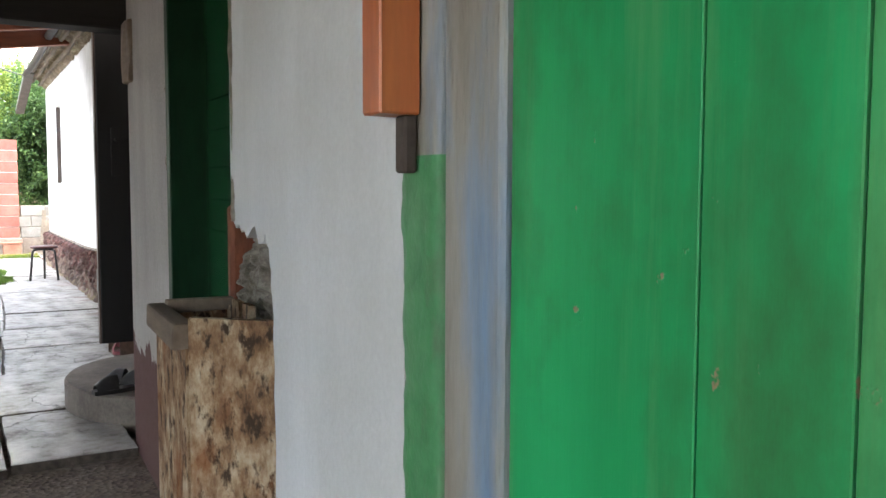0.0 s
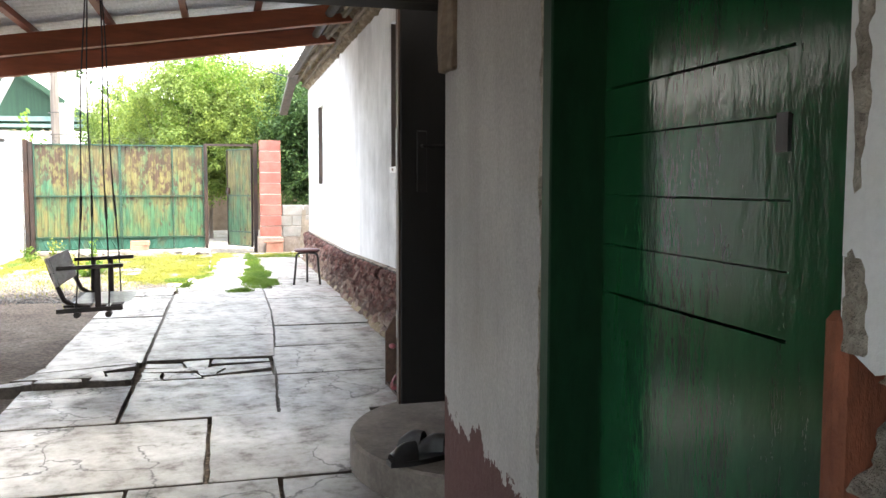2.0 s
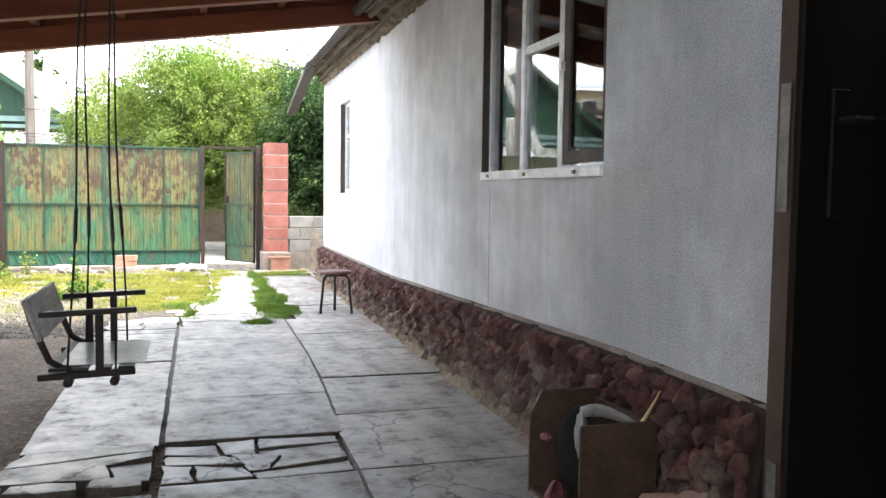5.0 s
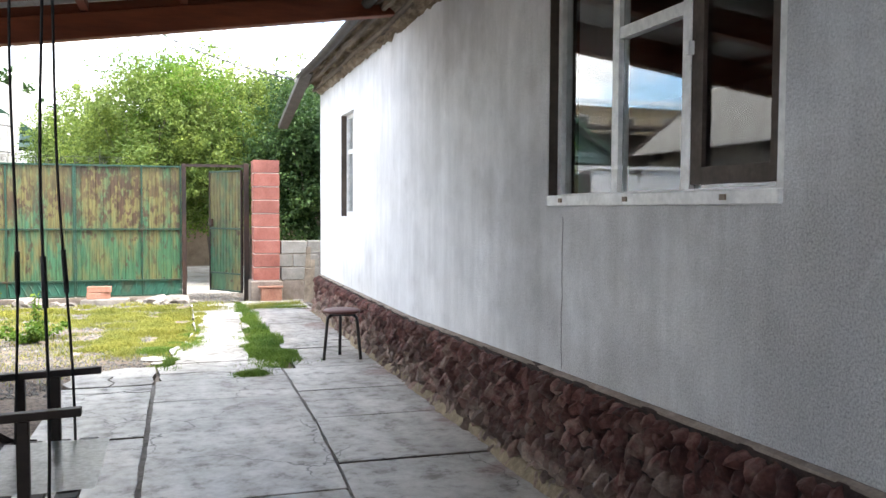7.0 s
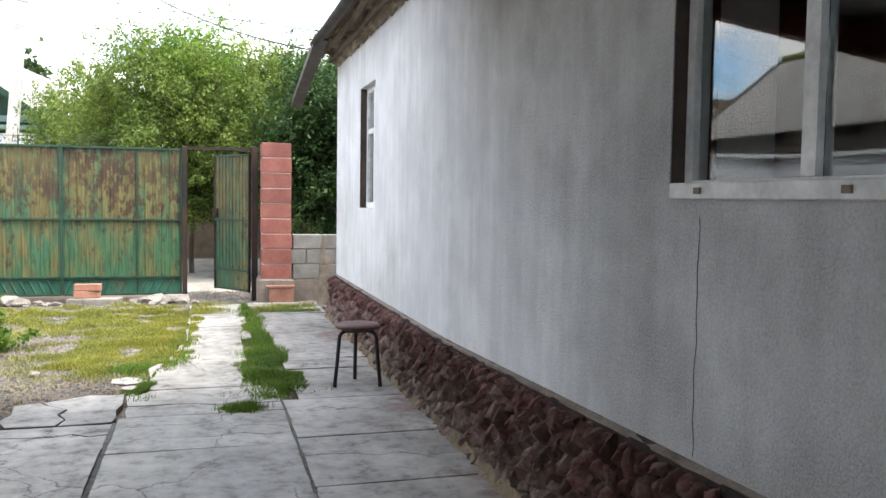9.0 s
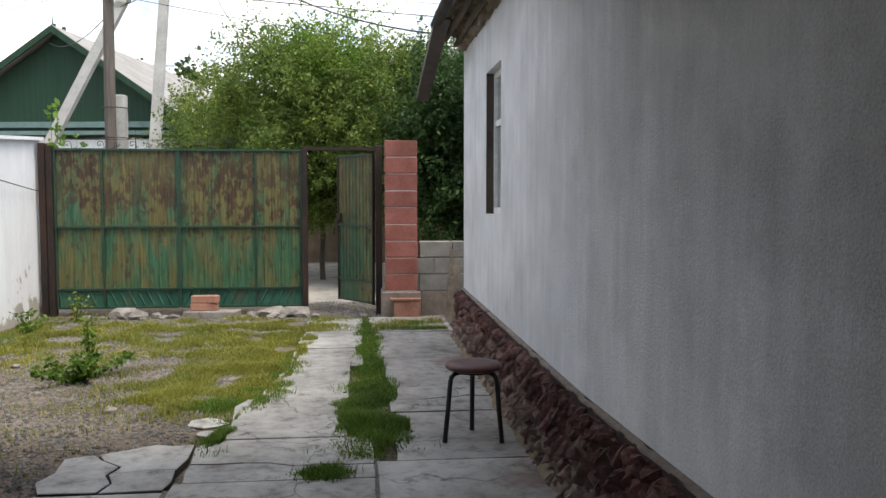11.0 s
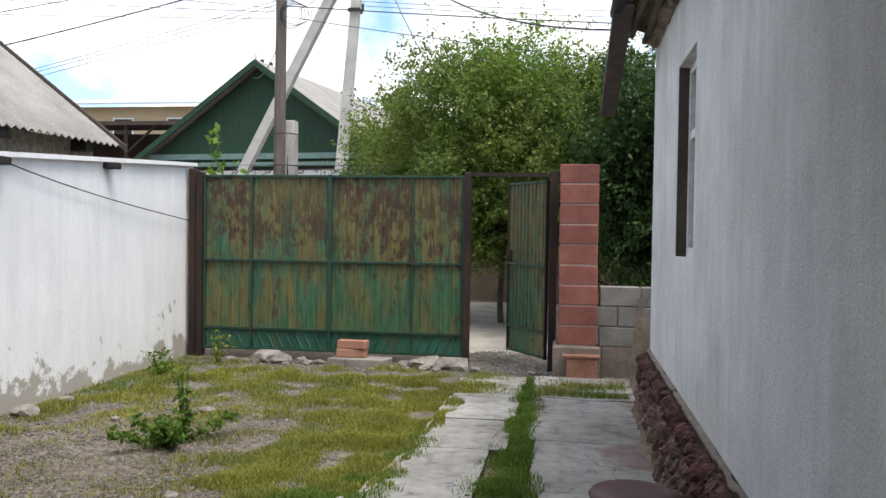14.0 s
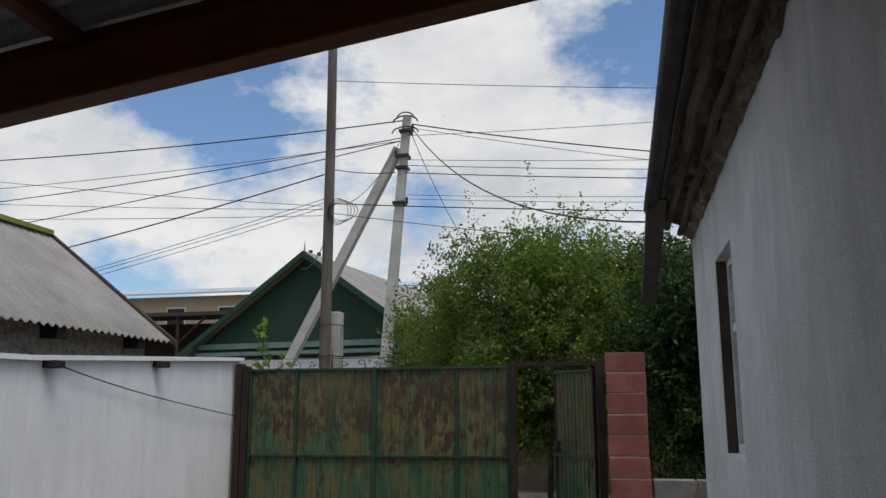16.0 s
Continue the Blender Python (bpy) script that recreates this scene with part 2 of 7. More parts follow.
M = {
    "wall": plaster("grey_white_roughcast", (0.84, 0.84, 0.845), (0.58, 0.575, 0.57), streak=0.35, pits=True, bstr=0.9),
    "pier": plaster("grey_plaster", (0.36, 0.34, 0.32), (0.25, 0.235, 0.22), dado=(0.06, 0.026, 0.023), dado_top=0.5, streak=0.3, grain=1.2, bstr=0.6),
    "white": plaster("white_limewash", (0.58, 0.58, 0.575), (0.45, 0.445, 0.415), streak=0.10, bstr=0.22, grain=0.4),
    "yard_wall": plaster("yard_limewash", (0.88, 0.885, 0.89), (0.80, 0.805, 0.82), bstr=0.25, streak=0.18, flakes=True),
    "adobe": simple("broken_adobe", (0.16, 0.13, 0.10), (0.42, 0.375, 0.31), 15, 0.95, 0, 60, 1.0, 0.03),
    "mortar": simple("maroon_mortar", (0.020, 0.012, 0.011), (0.06, 0.036, 0.031), 14, 0.9, 0, 70, 0.8, 0.02, where="world"),
    "beam": wet_wood("red_brown_beam", (0.13, 0.033, 0.014), (0.24, 0.065, 0.026), 0.6, 4, (0.12, 1, 1), 0.3),
    "purlin": wet_wood("red_brown_purlin", (0.12, 0.033, 0.016), (0.22, 0.06, 0.027), 0.6, 4, (1, 0.12, 1), 0.3),
    # near-black tone; the porch beam's shade is put into the colour
    "dark_beam": wet_wood("dark_timber", (0.012, 0.010, 0.009), (0.03, 0.025, 0.021), 0.75, 4, (0.12, 1, 1), 0.4),
    "old_wood": simple("weathered_grey_wood", (0.17, 0.135, 0.10), (0.34, 0.28, 0.22), 6, 0.85, 0, 28, 0.5, 0.006, (1, 0.16, 1), None, 0.2),
    "orange": wet_wood("orange_painted_timber", (0.36, 0.085, 0.03), (0.50, 0.16, 0.055), 0.45, 5, (1, 1, 0.1), 0.25),
    "green_dark": simple("dark_green_gloss_paint", (0.005, 0.042, 0.015), (0.012, 0.072, 0.028), 2.5, 0.13, 0, 22, 0.3, 0.005, (1, 1, 0.3)),
    "jamb": simple("peeling_blue_grey_paint", (0.15, 0.11, 0.075), (0.25, 0.235, 0.20), 8, 0.6, 0, 30, 0.6, 0.010, (1, 1, 0.14), (0.13, 0.22, 0.34)),
    "jamb_green": simple("peeling_green_paint", (0.12, 0.10, 0.075), (0.05, 0.20, 0.075), 7.0, 0.6, 0, 26, 0.5, 0.008, (1, 1, 0.6), (0.10, 0.25, 0.12)),
    # brown taken almost to black; the nook's shade is part of it
    "leaf_door": simple("shaded_brown_door_skin", (0.003, 0.0025, 0.0022), (0.006, 0.0045, 0.004), 4, 0.6, 0, 30, 0.1, 0.003, (1, 1, 0.15)),
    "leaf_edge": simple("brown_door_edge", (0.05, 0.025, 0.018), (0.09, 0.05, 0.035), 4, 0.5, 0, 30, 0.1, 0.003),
    "steel": simple("dull_steel", (0.14, 0.135, 0.13), (0.24, 0.235, 0.225), 12, 0.4, 0.9, 60, 0.1, 0.002),
    "black": simple("black_painted_steel", (0.012, 0.011, 0.011), (0.03, 0.026, 0.024), 12, 0.45, 0, 60, 0.15, 0.002),
    "swing_wood": wet_wood("dark_varnished_batten", (0.010, 0.007, 0.006), (0.026, 0.017, 0.013), 0.55, 5, (0.2, 1, 1), 0.3),
    "swing_back": simple("worn_grey_board", (0.28, 0.25, 0.22), (0.46, 0.43, 0.39), 5, 0.7, 0, 40, 0.3, 0.004, (1, 0.2, 1)),
    "oilcloth": simple("pale_oilcloth", (0.55, 0.58, 0.58), (0.72, 0.75, 0.75), 5, 0.25, 0, 40, 0.2, 0.004),
    "seat": simple("maroon_stool_seat", (0.07, 0.022, 0.02), (0.13, 0.05, 0.045), 9, 0.45, 0, 50, 0.2, 0.003),
    "frame": simple("pale_grey_window_paint", (0.80, 0.80, 0.78), (0.88, 0.88, 0.86), 7, 0.4, 0, 12, 0.25, 0.004),
    "frame_brown": simple("brown_window_reveal", (0.05, 0.036, 0.028), (0.10, 0.075, 0.06), 6, 0.7, 0, 40, 0.3, 0.004),
    "glass": glass("window_glass"),
    # curtain and room tones are dark; the indoor dimness is in their colour
    "curtain": simple("dim_lace_curtain", (0.22, 0.22, 0.21), (0.34, 0.34, 0.32), 4, 0.95, 0, 60, 0.2, 0.01, (1, 3, 0.3)),
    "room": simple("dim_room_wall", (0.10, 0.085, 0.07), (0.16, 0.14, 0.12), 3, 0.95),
    "gate": painted_sheet("weathered_green_sheet"),
    "gate_bar": simple("green_painted_angle_iron", (0.008, 0.032, 0.022), (0.02, 0.065, 0.04), 6, 0.5, 0, 40, 0.2, 0.003, None, (0.06, 0.035, 0.022)),
    "post": simple("rusty_brown_steel", (0.007, 0.0065, 0.007), (0.028, 0.016, 0.012), 5, 0.75, 0, 40, 0.5, 0.004, (1, 1, 0.4), (0.055, 0.026, 0.016)),
    "block": simple("red_painted_block", (0.25, 0.08, 0.06), (0.37, 0.145, 0.115), 5, 0.85, 0, 55, 0.5, 0.006, None, None, 0.14, where="world"),
    "pale_mortar": simple("pale_mortar", (0.5, 0.42, 0.37), (0.62, 0.55, 0.5), 14, 0.95, 0, 70, 0.4, 0.006),
    "brick": simple("fired_brick", (0.27, 0.12, 0.08), (0.40, 0.21, 0.15), 7, 0.9, 0, 60, 0.5, 0.005, None, None, 0.15, where="world"),
    "grey_block": simple("grey_cinder_block", (0.19, 0.18, 0.165), (0.30, 0.285, 0.26), 5, 0.95, 0, 60, 0.6, 0.008, None, None, 0.12, where="world"),
    "rubble": simple("broken_concrete", (0.16, 0.145, 0.13), (0.33, 0.30, 0.27), 8, 0.95, 0, 50, 0.7, 0.02, None, None, 0.2),
    "gravel": simple("yard_gravel", (0.085, 0.08, 0.073), (0.22, 0.21, 0.195), 9, 0.95, 0, 60, 0.4, 0.01, None, None, 0.35, True, where="world"),
    "asbestos": simple("grey_fibre_cement_sheet", (0.23, 0.218, 0.20), (0.35, 0.332, 0.31), 1.6, 0.9, 0, 50, 0.3, 0.006, None, None),
    "moss": simple("yellow_green_moss", (0.12, 0.15, 0.02), (0.28, 0.31, 0.05), 9, 0.95),
    "zinc": simple("pale_galvanised_sheet", (0.42, 0.43, 0.44), (0.58, 0.59, 0.60), 3, 0.45, 0.35, 50, 0.1, 0.003, (1, 0.3, 1)),
    "gutter": simple("brown_grey_gutter", (0.05, 0.047, 0.045), (0.11, 0.10, 0.095), 6, 0.5, 0.2),
    "eave": simple("rotten_eave_board", (0.06, 0.047, 0.036), (0.18, 0.145, 0.11), 8, 0.9, 0, 40, 0.7, 0.012, (1, 0.2, 1)),
    "pole_wood": simple("grey_pole_timber", (0.085, 0.07, 0.058), (0.17, 0.145, 0.125), 7, 0.9, 0, 40, 0.5, 0.006, (1, 1, 0.08)),
    "concrete": simple("pale_cast_concrete", (0.36, 0.35, 0.325), (0.52, 0.505, 0.475), 3, 0.9, 0, 50, 0.3, 0.005),
    "step": simple("grey_cast_step", (0.085, 0.07, 0.058), (0.19, 0.16, 0.135), 4, 0.85, 0, 50, 0.4, 0.006),
    "wire": simple("black_cable", (0.012, 0.012, 0.013), (0.022, 0.022, 0.023), 6, 0.6),
    "house_green": simple("green_gable_boards", (0.008, 0.034, 0.017), (0.014, 0.052, 0.026), 2, 0.7, 0, 30, 0.2, 0.01, (6, 1, 0.3)),
    "house_trim": simple("faded_green_trim", (0.10, 0.17, 0.155), (0.17, 0.25, 0.23), 4, 0.7),
    "roof_blue": simple("blue_grey_metal_roof", (0.42, 0.48, 0.53), (0.58, 0.63, 0.67), 1, 0.5, 0.2),
    "tan": simple("tan_render", (0.46, 0.36, 0.23), (0.58, 0.47, 0.32), 0.6, 0.95),
    "shed": simple("dark_shed_boards", (0.035, 0.027, 0.022), (0.075, 0.055, 0.045), 2, 0.9),
    "bark": simple("grey_brown_bark", (0.06, 0.047, 0.037), (0.15, 0.12, 0.095), 9, 0.95, 0, 40, 0.8, 0.02, (1, 1, 0.25)),
    "mdf": simple("stained_box_board", (0.045, 0.025, 0.016), (0.11, 0.062, 0.04), 5, 0.6, 0, 40, 0.2, 0.004),
    "sack": simple("pink_beige_sack", (0.42, 0.26, 0.20), (0.60, 0.40, 0.32), 6, 0.95, 0, 80, 0.5, 0.01),
    # white cotton toned down to dark grey, the nook's shadow painted in
    "cloth": simple("shaded_white_cotton", (0.055, 0.055, 0.055), (0.09, 0.09, 0.088), 6, 0.95, 0, 60, 0.3, 0.006),
    "rag": simple("off_white_cotton", (0.22, 0.21, 0.19), (0.42, 0.40, 0.37), 9, 0.95, 0, 60, 0.4, 0.006),
    "leather": simple("black_rubber", (0.012, 0.011, 0.011), (0.03, 0.027, 0.025), 8, 0.5),
    "pink": simple("pink_plastic", (0.17, 0.035, 0.04), (0.26, 0.075, 0.08), 8, 0.5),
    "horn": simple("yellow_toy_plastic", (0.50, 0.32, 0.11), (0.62, 0.43, 0.18), 8, 0.5),
}


def leaves_mat(name, dark, mid, light):
    m, nt, b, vec, geo = surface(name, 0.55, 0, 0.3)
    col = ramp(nt, geo.outputs["Random Per Island"], [(0.0, dark), (0.5, mid), (1.0, light)])
    patch = noise_out(nt, geo.outputs["Position"], 0.9, 4, 0.6)
    col = mixed(nt, 1.0, col, ramp(nt, patch, [(0.32, (0.62, 0.70, 0.66)), (0.68, (1.28, 1.2, 0.92))]), "MULTIPLY")
    nt.links.new(col, b.inputs["Base Color"])
    tr = nt.nodes.new("ShaderNodeBsdfTranslucent")
    nt.links.new(col, tr.inputs["Color"])
    ms = nt.nodes.new("ShaderNodeMixShader")
    ms.inputs[0].default_value = 0.42
    nt.links.new(b.outputs[0], ms.inputs[1])
    nt.links.new(tr.outputs[0], ms.inputs[2])
    nt.links.new(ms.outputs[0], nt.nodes["Material Output"].inputs["Surface"])
    return m


M["leaf"] = leaves_mat("willowy_green_leaves", (0.08, 0.125, 0.028), (0.145, 0.21, 0.048), (0.23, 0.30, 0.08))
M["leaf_bright"] = leaves_mat("fresh_green_leaves", (0.06, 0.14, 0.016), (0.125, 0.24, 0.03), (0.20, 0.32, 0.05))
M["leaf_dark"] = leaves_mat("deep_green_leaves", (0.02, 0.05, 0.016), (0.04, 0.085, 0.026), (0.08, 0.14, 0.042))
M["grass"] = leaves_mat("dry_green_grass", (0.12, 0.15, 0.025), (0.24, 0.255, 0.05), (0.38, 0.35, 0.10))
M["grass_fresh"] = leaves_mat("fresh_green_grass", (0.06, 0.13, 0.016), (0.11, 0.20, 0.028), (0.19, 0.27, 0.05))


def ground_mat():
    m, nt, b, vec, geo = surface("dirt_and_gravel", 0.95, 0, 0.2)
    vec = geo.outputs["Position"]
    big = noise_out(nt, vec, 0.7, 6, 0.65)
    col = ramp(nt, big, [(0.3, (0.085, 0.065, 0.05)), (0.5, (0.15, 0.12, 0.095)), (0.7, (0.23, 0.20, 0.17))])
    v = nt.nodes.new("ShaderNodeTexVoronoi")
    v.inputs["Scale"].default_value = 45
    nt.links.new(vec, v.inputs["Vector"])
    col = mixed(nt, 0.75, col, mixed(nt, 1.0, col, ramp(nt, v.outputs["Color"], [(0.1, (0.55, 0.55, 0.55)), (0.9, (1.5, 1.5, 1.5))]), "MULTIPLY"))
    nt.links.new(col, b.inputs["Base Color"])
    bump(nt, b, v.outputs["Distance"], 0.6, 0.015)
    return m


M["ground"] = ground_mat()


def slab_mat():
    """Worn damp concrete: broad tone, dark stains, fine wandering cracks, polished in places."""
    m, nt, b, vec, geo = surface("worn_cracked_concrete", 0.5, 0, 0.5)
    vec = geo.outputs["Position"]
    col = ramp(nt, noise_out(nt, vec, 1.6, 7, 0.66), [(0.28, (0.19, 0.175, 0.155)), (0.5, (0.34, 0.325, 0.30)), (0.7, (0.44, 0.425, 0.395))])
    st = noise_out(nt, vec, 6.5, 9, 0.72)
    col = mixed(nt, 1.0, col, ramp(nt, st, [(0.34, (0.45, 0.43, 0.41)), (0.47, (0.95, 0.95, 0.95)), (0.66, (1.15, 1.15, 1.15))]), "MULTIPLY")
    oi = nt.nodes.new("ShaderNodeObjectInfo")
    col = mixed(nt, 1.0, col, ramp(nt, oi.outputs["Random"], [(0.0, (0.86, 0.85, 0.84)), (1.0, (1.1, 1.1, 1.1))]), "MULTIPLY")
    warp = nt.nodes.new("ShaderNodeTexNoise")
    warp.inputs["Scale"].default_value, warp.inputs["Detail"].default_value = 3.2, 5
    nt.links.new(vec, warp.inputs["Vector"])
    ad = nt.nodes.new("ShaderNodeMixRGB")
    ad.blend_type = "ADD"
    ad.inputs["Fac"].default_value = 0.55
    nt.links.new(vec, ad.inputs["Color1"])
    nt.links.new(warp.outputs["Color"], ad.inputs["Color2"])
    v = nt.nodes.new("ShaderNodeTexVoronoi")
    v.feature = "DISTANCE_TO_EDGE"
    v.inputs["Scale"].default_value = 1.15
    nt.links.new(ad.outputs["Color"], v.inputs["Vector"])
    line = ramp(nt, v.outputs["Distance"], [(0.0, (1, 1, 1)), (0.011, (0, 0, 0))])
    some = ramp(nt, noise_out(nt, vec, 0.55, 2, 0.5), [(0.47, (0, 0, 0)), (0.50, (1, 1, 1))])
    col = mixed(nt, mixed(nt, 1.0, line, some, "MULTIPLY"), col, (0.05, 0.045, 0.04))
    sep = nt.nodes.new("ShaderNodeSeparateXYZ")
    nt.links.new(vec, sep.inputs[0])
    splash = nt.nodes.new("ShaderNodeMath")
    splash.operation = "MULTIPLY_ADD"
    splash.inputs[1].default_value = 0.35
    nt.links.new(sep.outputs["X"], splash.inputs[0])
    nt.links.new(noise_out(nt, vec, 1.1, 8, 0.66), splash.inputs[2])
    col = mixed(nt, ramp(nt, splash.outputs[0], [(0.44, (0, 0, 0)), (0.52, (0.6, 0.6, 0.6))]), col, (0.17, 0.085, 0.07))
    nt.links.new(col, b.inputs["Base Color"])
    nt.links.new(ramp(nt, st, [(0.35, (0.7, 0.7, 0.7)), (0.6, (0.33, 0.33, 0.33))]), b.inputs["Roughness"])
    bump(nt, b, st, 0.3, 0.008)
    return m


M["slab"] = slab_mat()
M["soil"] = simple("shaded_dark_earth", (0.045, 0.036, 0.028), (0.11, 0.09, 0.072), 20, 0.95, 0, 60, 0.6, 0.01, where="world")
M["red_timber"] = simple("brick_red_bare_timber", (0.10, 0.03, 0.015), (0.27, 0.09, 0.045), 11, 0.85, 0, 50, 0.6, 0.01, (1, 1, 0.4))
M["joint"] = simple("worn_joint_cement", (0.10, 0.09, 0.08), (0.24, 0.225, 0.205), 18, 0.95, 0, 60, 0.8, 0.01, where="world")
M["mud"] = simple("brown_mud_render", (0.13, 0.095, 0.068), (0.24, 0.185, 0.135), 3, 0.95, 0, 40, 0.6, 0.02, where="world")
M["hollow_black"] = simple("hollow_black", (0.004, 0.004, 0.004), (0.009, 0.009, 0.009), 8, 0.95, 0, 60, 0.3, 0.005)
M["pillar_base"] = simple("stained_cast_base", (0.17, 0.135, 0.11), (0.31, 0.26, 0.22), 6, 0.95, 0, 50, 0.6, 0.01, where="world")
M["loam"] = simple("yellow_brown_loam", (0.16, 0.12, 0.075), (0.30, 0.24, 0.155), 14, 0.95, 0, 60, 0.8, 0.02, where="world")


def peeling(name):
    """Rough board with paper and paint half torn off: tan, rust and dark pits in upright flecks."""
    m, nt, b, vec, geo = surface(name, 0.85, 0, 0.25)
    vec = geo.outputs["Position"]
    n1 = noise_out(nt, vec, 16, 7, 0.72, (1, 1, 0.55))
    col = ramp(nt, n1, [(0.32, (0.09, 0.042, 0.02)), (0.47, (0.24, 0.14, 0.075)), (0.57, (0.38, 0.27, 0.17)), (0.70, (0.52, 0.43, 0.31))])
    n2 = noise_out(nt, vec, 34, 5, 0.65, (1, 1, 0.5))
    col = mixed(nt, ramp(nt, n2, [(0.52, (0, 0, 0)), (0.62, (1, 1, 1))]), col, (0.05, 0.028, 0.016))
    n3 = noise_out(nt, vec, 9, 4, 0.6, (1, 1, 0.4))
    col = mixed(nt, ramp(nt, n3, [(0.56, (0, 0, 0)), (0.68, (0.7, 0.7, 0.7))]), col, (0.20, 0.07, 0.02))
    nt.links.new(col, b.inputs["Base Color"])
    bump(nt, b, n2, 0.9, 0.02)
    return m


def door_paint(name):
    """Bright green oil paint brushed on upright boards: paler streaks, dirty smears, small chips."""
    m, nt, b, vec, geo = surface(name, 0.45, 0, 0.28)
    vec = geo.outputs["Position"]
    col = ramp(nt, noise_out(nt, vec, 3.0, 5, 0.6, (1, 1.6, 0.35)), [(0.3, (0.006, 0.20, 0.06)), (0.6, (0.010, 0.29, 0.092)), (0.8, (0.03, 0.32, 0.115))])
    pale = noise_out(nt, vec, 7, 7, 0.7, (1, 1.5, 0.09))
    col = mixed(nt, ramp(nt, pale, [(0.50, (0, 0, 0)), (0.72, (0.7, 0.7, 0.7))]), col, (0.13, 0.29, 0.11))
    dirt = noise_out(nt, vec, 2.1, 8, 0.7, (1, 1.2, 0.6))
    col = mixed(nt, ramp(nt, dirt, [(0.47, (0, 0, 0)), (0.66, (0.8, 0.8, 0.8))]), col, (0.03, 0.085, 0.025))
    chip = noise_out(nt, vec, 26, 4, 0.6, (1, 1, 0.8))
    col = mixed(nt, ramp(nt, chip, [(0.68, (0, 0, 0)), (0.70, (1, 1, 1))]), col, (0.24, 0.18, 0.10))
    nt.links.new(col, b.inputs["Base Color"])
    g = noise_out(nt, vec, 18, 6, 0.65, (1, 1, 0.08))
    mm = nt.nodes.new("ShaderNodeMath")
    mm.operation = "SUBTRACT"
    nt.links.new(g, mm.inputs[0])
    nt.links.new(ramp(nt, chip, [(0.67, (0, 0, 0)), (0.70, (1, 1, 1))]), mm.inputs[1])
    bump(nt, b, mm.outputs[0], 0.22, 0.006)
    return m


def stone_paint(name):
    """Rough stone under worn maroon paint, with pale dust and loam caught low down and on the ridges."""
    m, nt, b, vec, geo = surface(name, 0.72, 0, 0.35)
    vec = geo.outputs["Position"]
    col = ramp(nt, noise_out(nt, vec, 9, 6, 0.68), [(0.30, (0.06, 0.023, 0.021)), (0.52, (0.155, 0.066, 0.057)), (0.72, (0.27, 0.165, 0.14))])
    sep = nt.nodes.new("ShaderNodeSeparateXYZ")
    nt.links.new(vec, sep.inputs[0])
    ma = nt.nodes.new("ShaderNodeMath")
    ma.operation = "MULTIPLY_ADD"
    ma.inputs[1].default_value = -0.55
    nt.links.new(sep.outputs["Z"], ma.inputs[0])
    nt.links.new(noise_out(nt, vec, 5, 7, 0.7), ma.inputs[2])
    col = mixed(nt, ramp(nt, ma.outputs[0], [(0.28, (0, 0, 0)), (0.50, (0.85, 0.85, 0.85))]), col, (0.30, 0.245, 0.205))
    oi = nt.nodes.new("ShaderNodeObjectInfo")
    isl = nt.nodes.new("ShaderNodeMath")
    isl.operation = "ADD"
    nt.links.new(oi.outputs["Random"], isl.inputs[0])
    nt.links.new(geo.outputs["Random Per Island"], isl.inputs[1])
    fr = nt.nodes.new("ShaderNodeMath")
    fr.operation = "FRACT"
    nt.links.new(isl.outputs[0], fr.inputs[0])
    col = mixed(nt, 1.0, col, ramp(nt, fr.outputs[0], [(0.0, (0.55, 0.50, 0.50)), (0.6, (0.95, 0.92, 0.90)), (1.0, (1.3, 1.27, 1.24))]), "MULTIPLY")
    g = noise_out(nt, vec, 48, 6, 0.75)
    col = mixed(nt, 1.0, col, ramp(nt, g, [(0.28, (0.6, 0.6, 0.6)), (0.72, (1.25, 1.25, 1.25))]), "MULTIPLY")
    nt.links.new(col, b.inputs["Base Color"])
    bump(nt, b, g, 0.9, 0.016)
    return m


M["stone"] = stone_paint("maroon_painted_stone")
M["daub"] = simple("clay_and_straw_daub", (0.07, 0.05, 0.034), (0.20, 0.155, 0.11), 11, 0.95, 0, 55, 1.0, 0.02, (1, 0.35, 1), (0.33, 0.28, 0.22), where="world")
M["rail"] = simple("brown_weathered_rail", (0.10, 0.07, 0.048), (0.21, 0.155, 0.11), 7, 0.85, 0, 34, 0.6, 0.006, (1, 0.2, 1))
M["lane"] = simple("pale_gravel", (0.24, 0.215, 0.185), (0.40, 0.37, 0.325), 2.5, 0.95, 0, 40, 0.8, 0.02, None, (0.47, 0.44, 0.39), where="world")
M["foot"] = simple("teal_green_sheet", (0.016, 0.075, 0.05), (0.035, 0.125, 0.085), 4, 0.5, 0, 30, 0.3, 0.004, (1, 1, 0.4), (0.075, 0.08, 0.045), where="world")
M["crate"] = peeling("rough_peeling_board")
M["green_door"] = door_paint("bright_green_gloss_paint")
# darker than the door boards; the recess shade is mixed into this green
M["green_jamb"] = simple("shaded_green_jamb_paint", (0.003, 0.018, 0.008), (0.006, 0.032, 0.013), 3, 0.55, 0, 24, 0.3, 0.005, (1, 1, 0.3), spec=0.15)


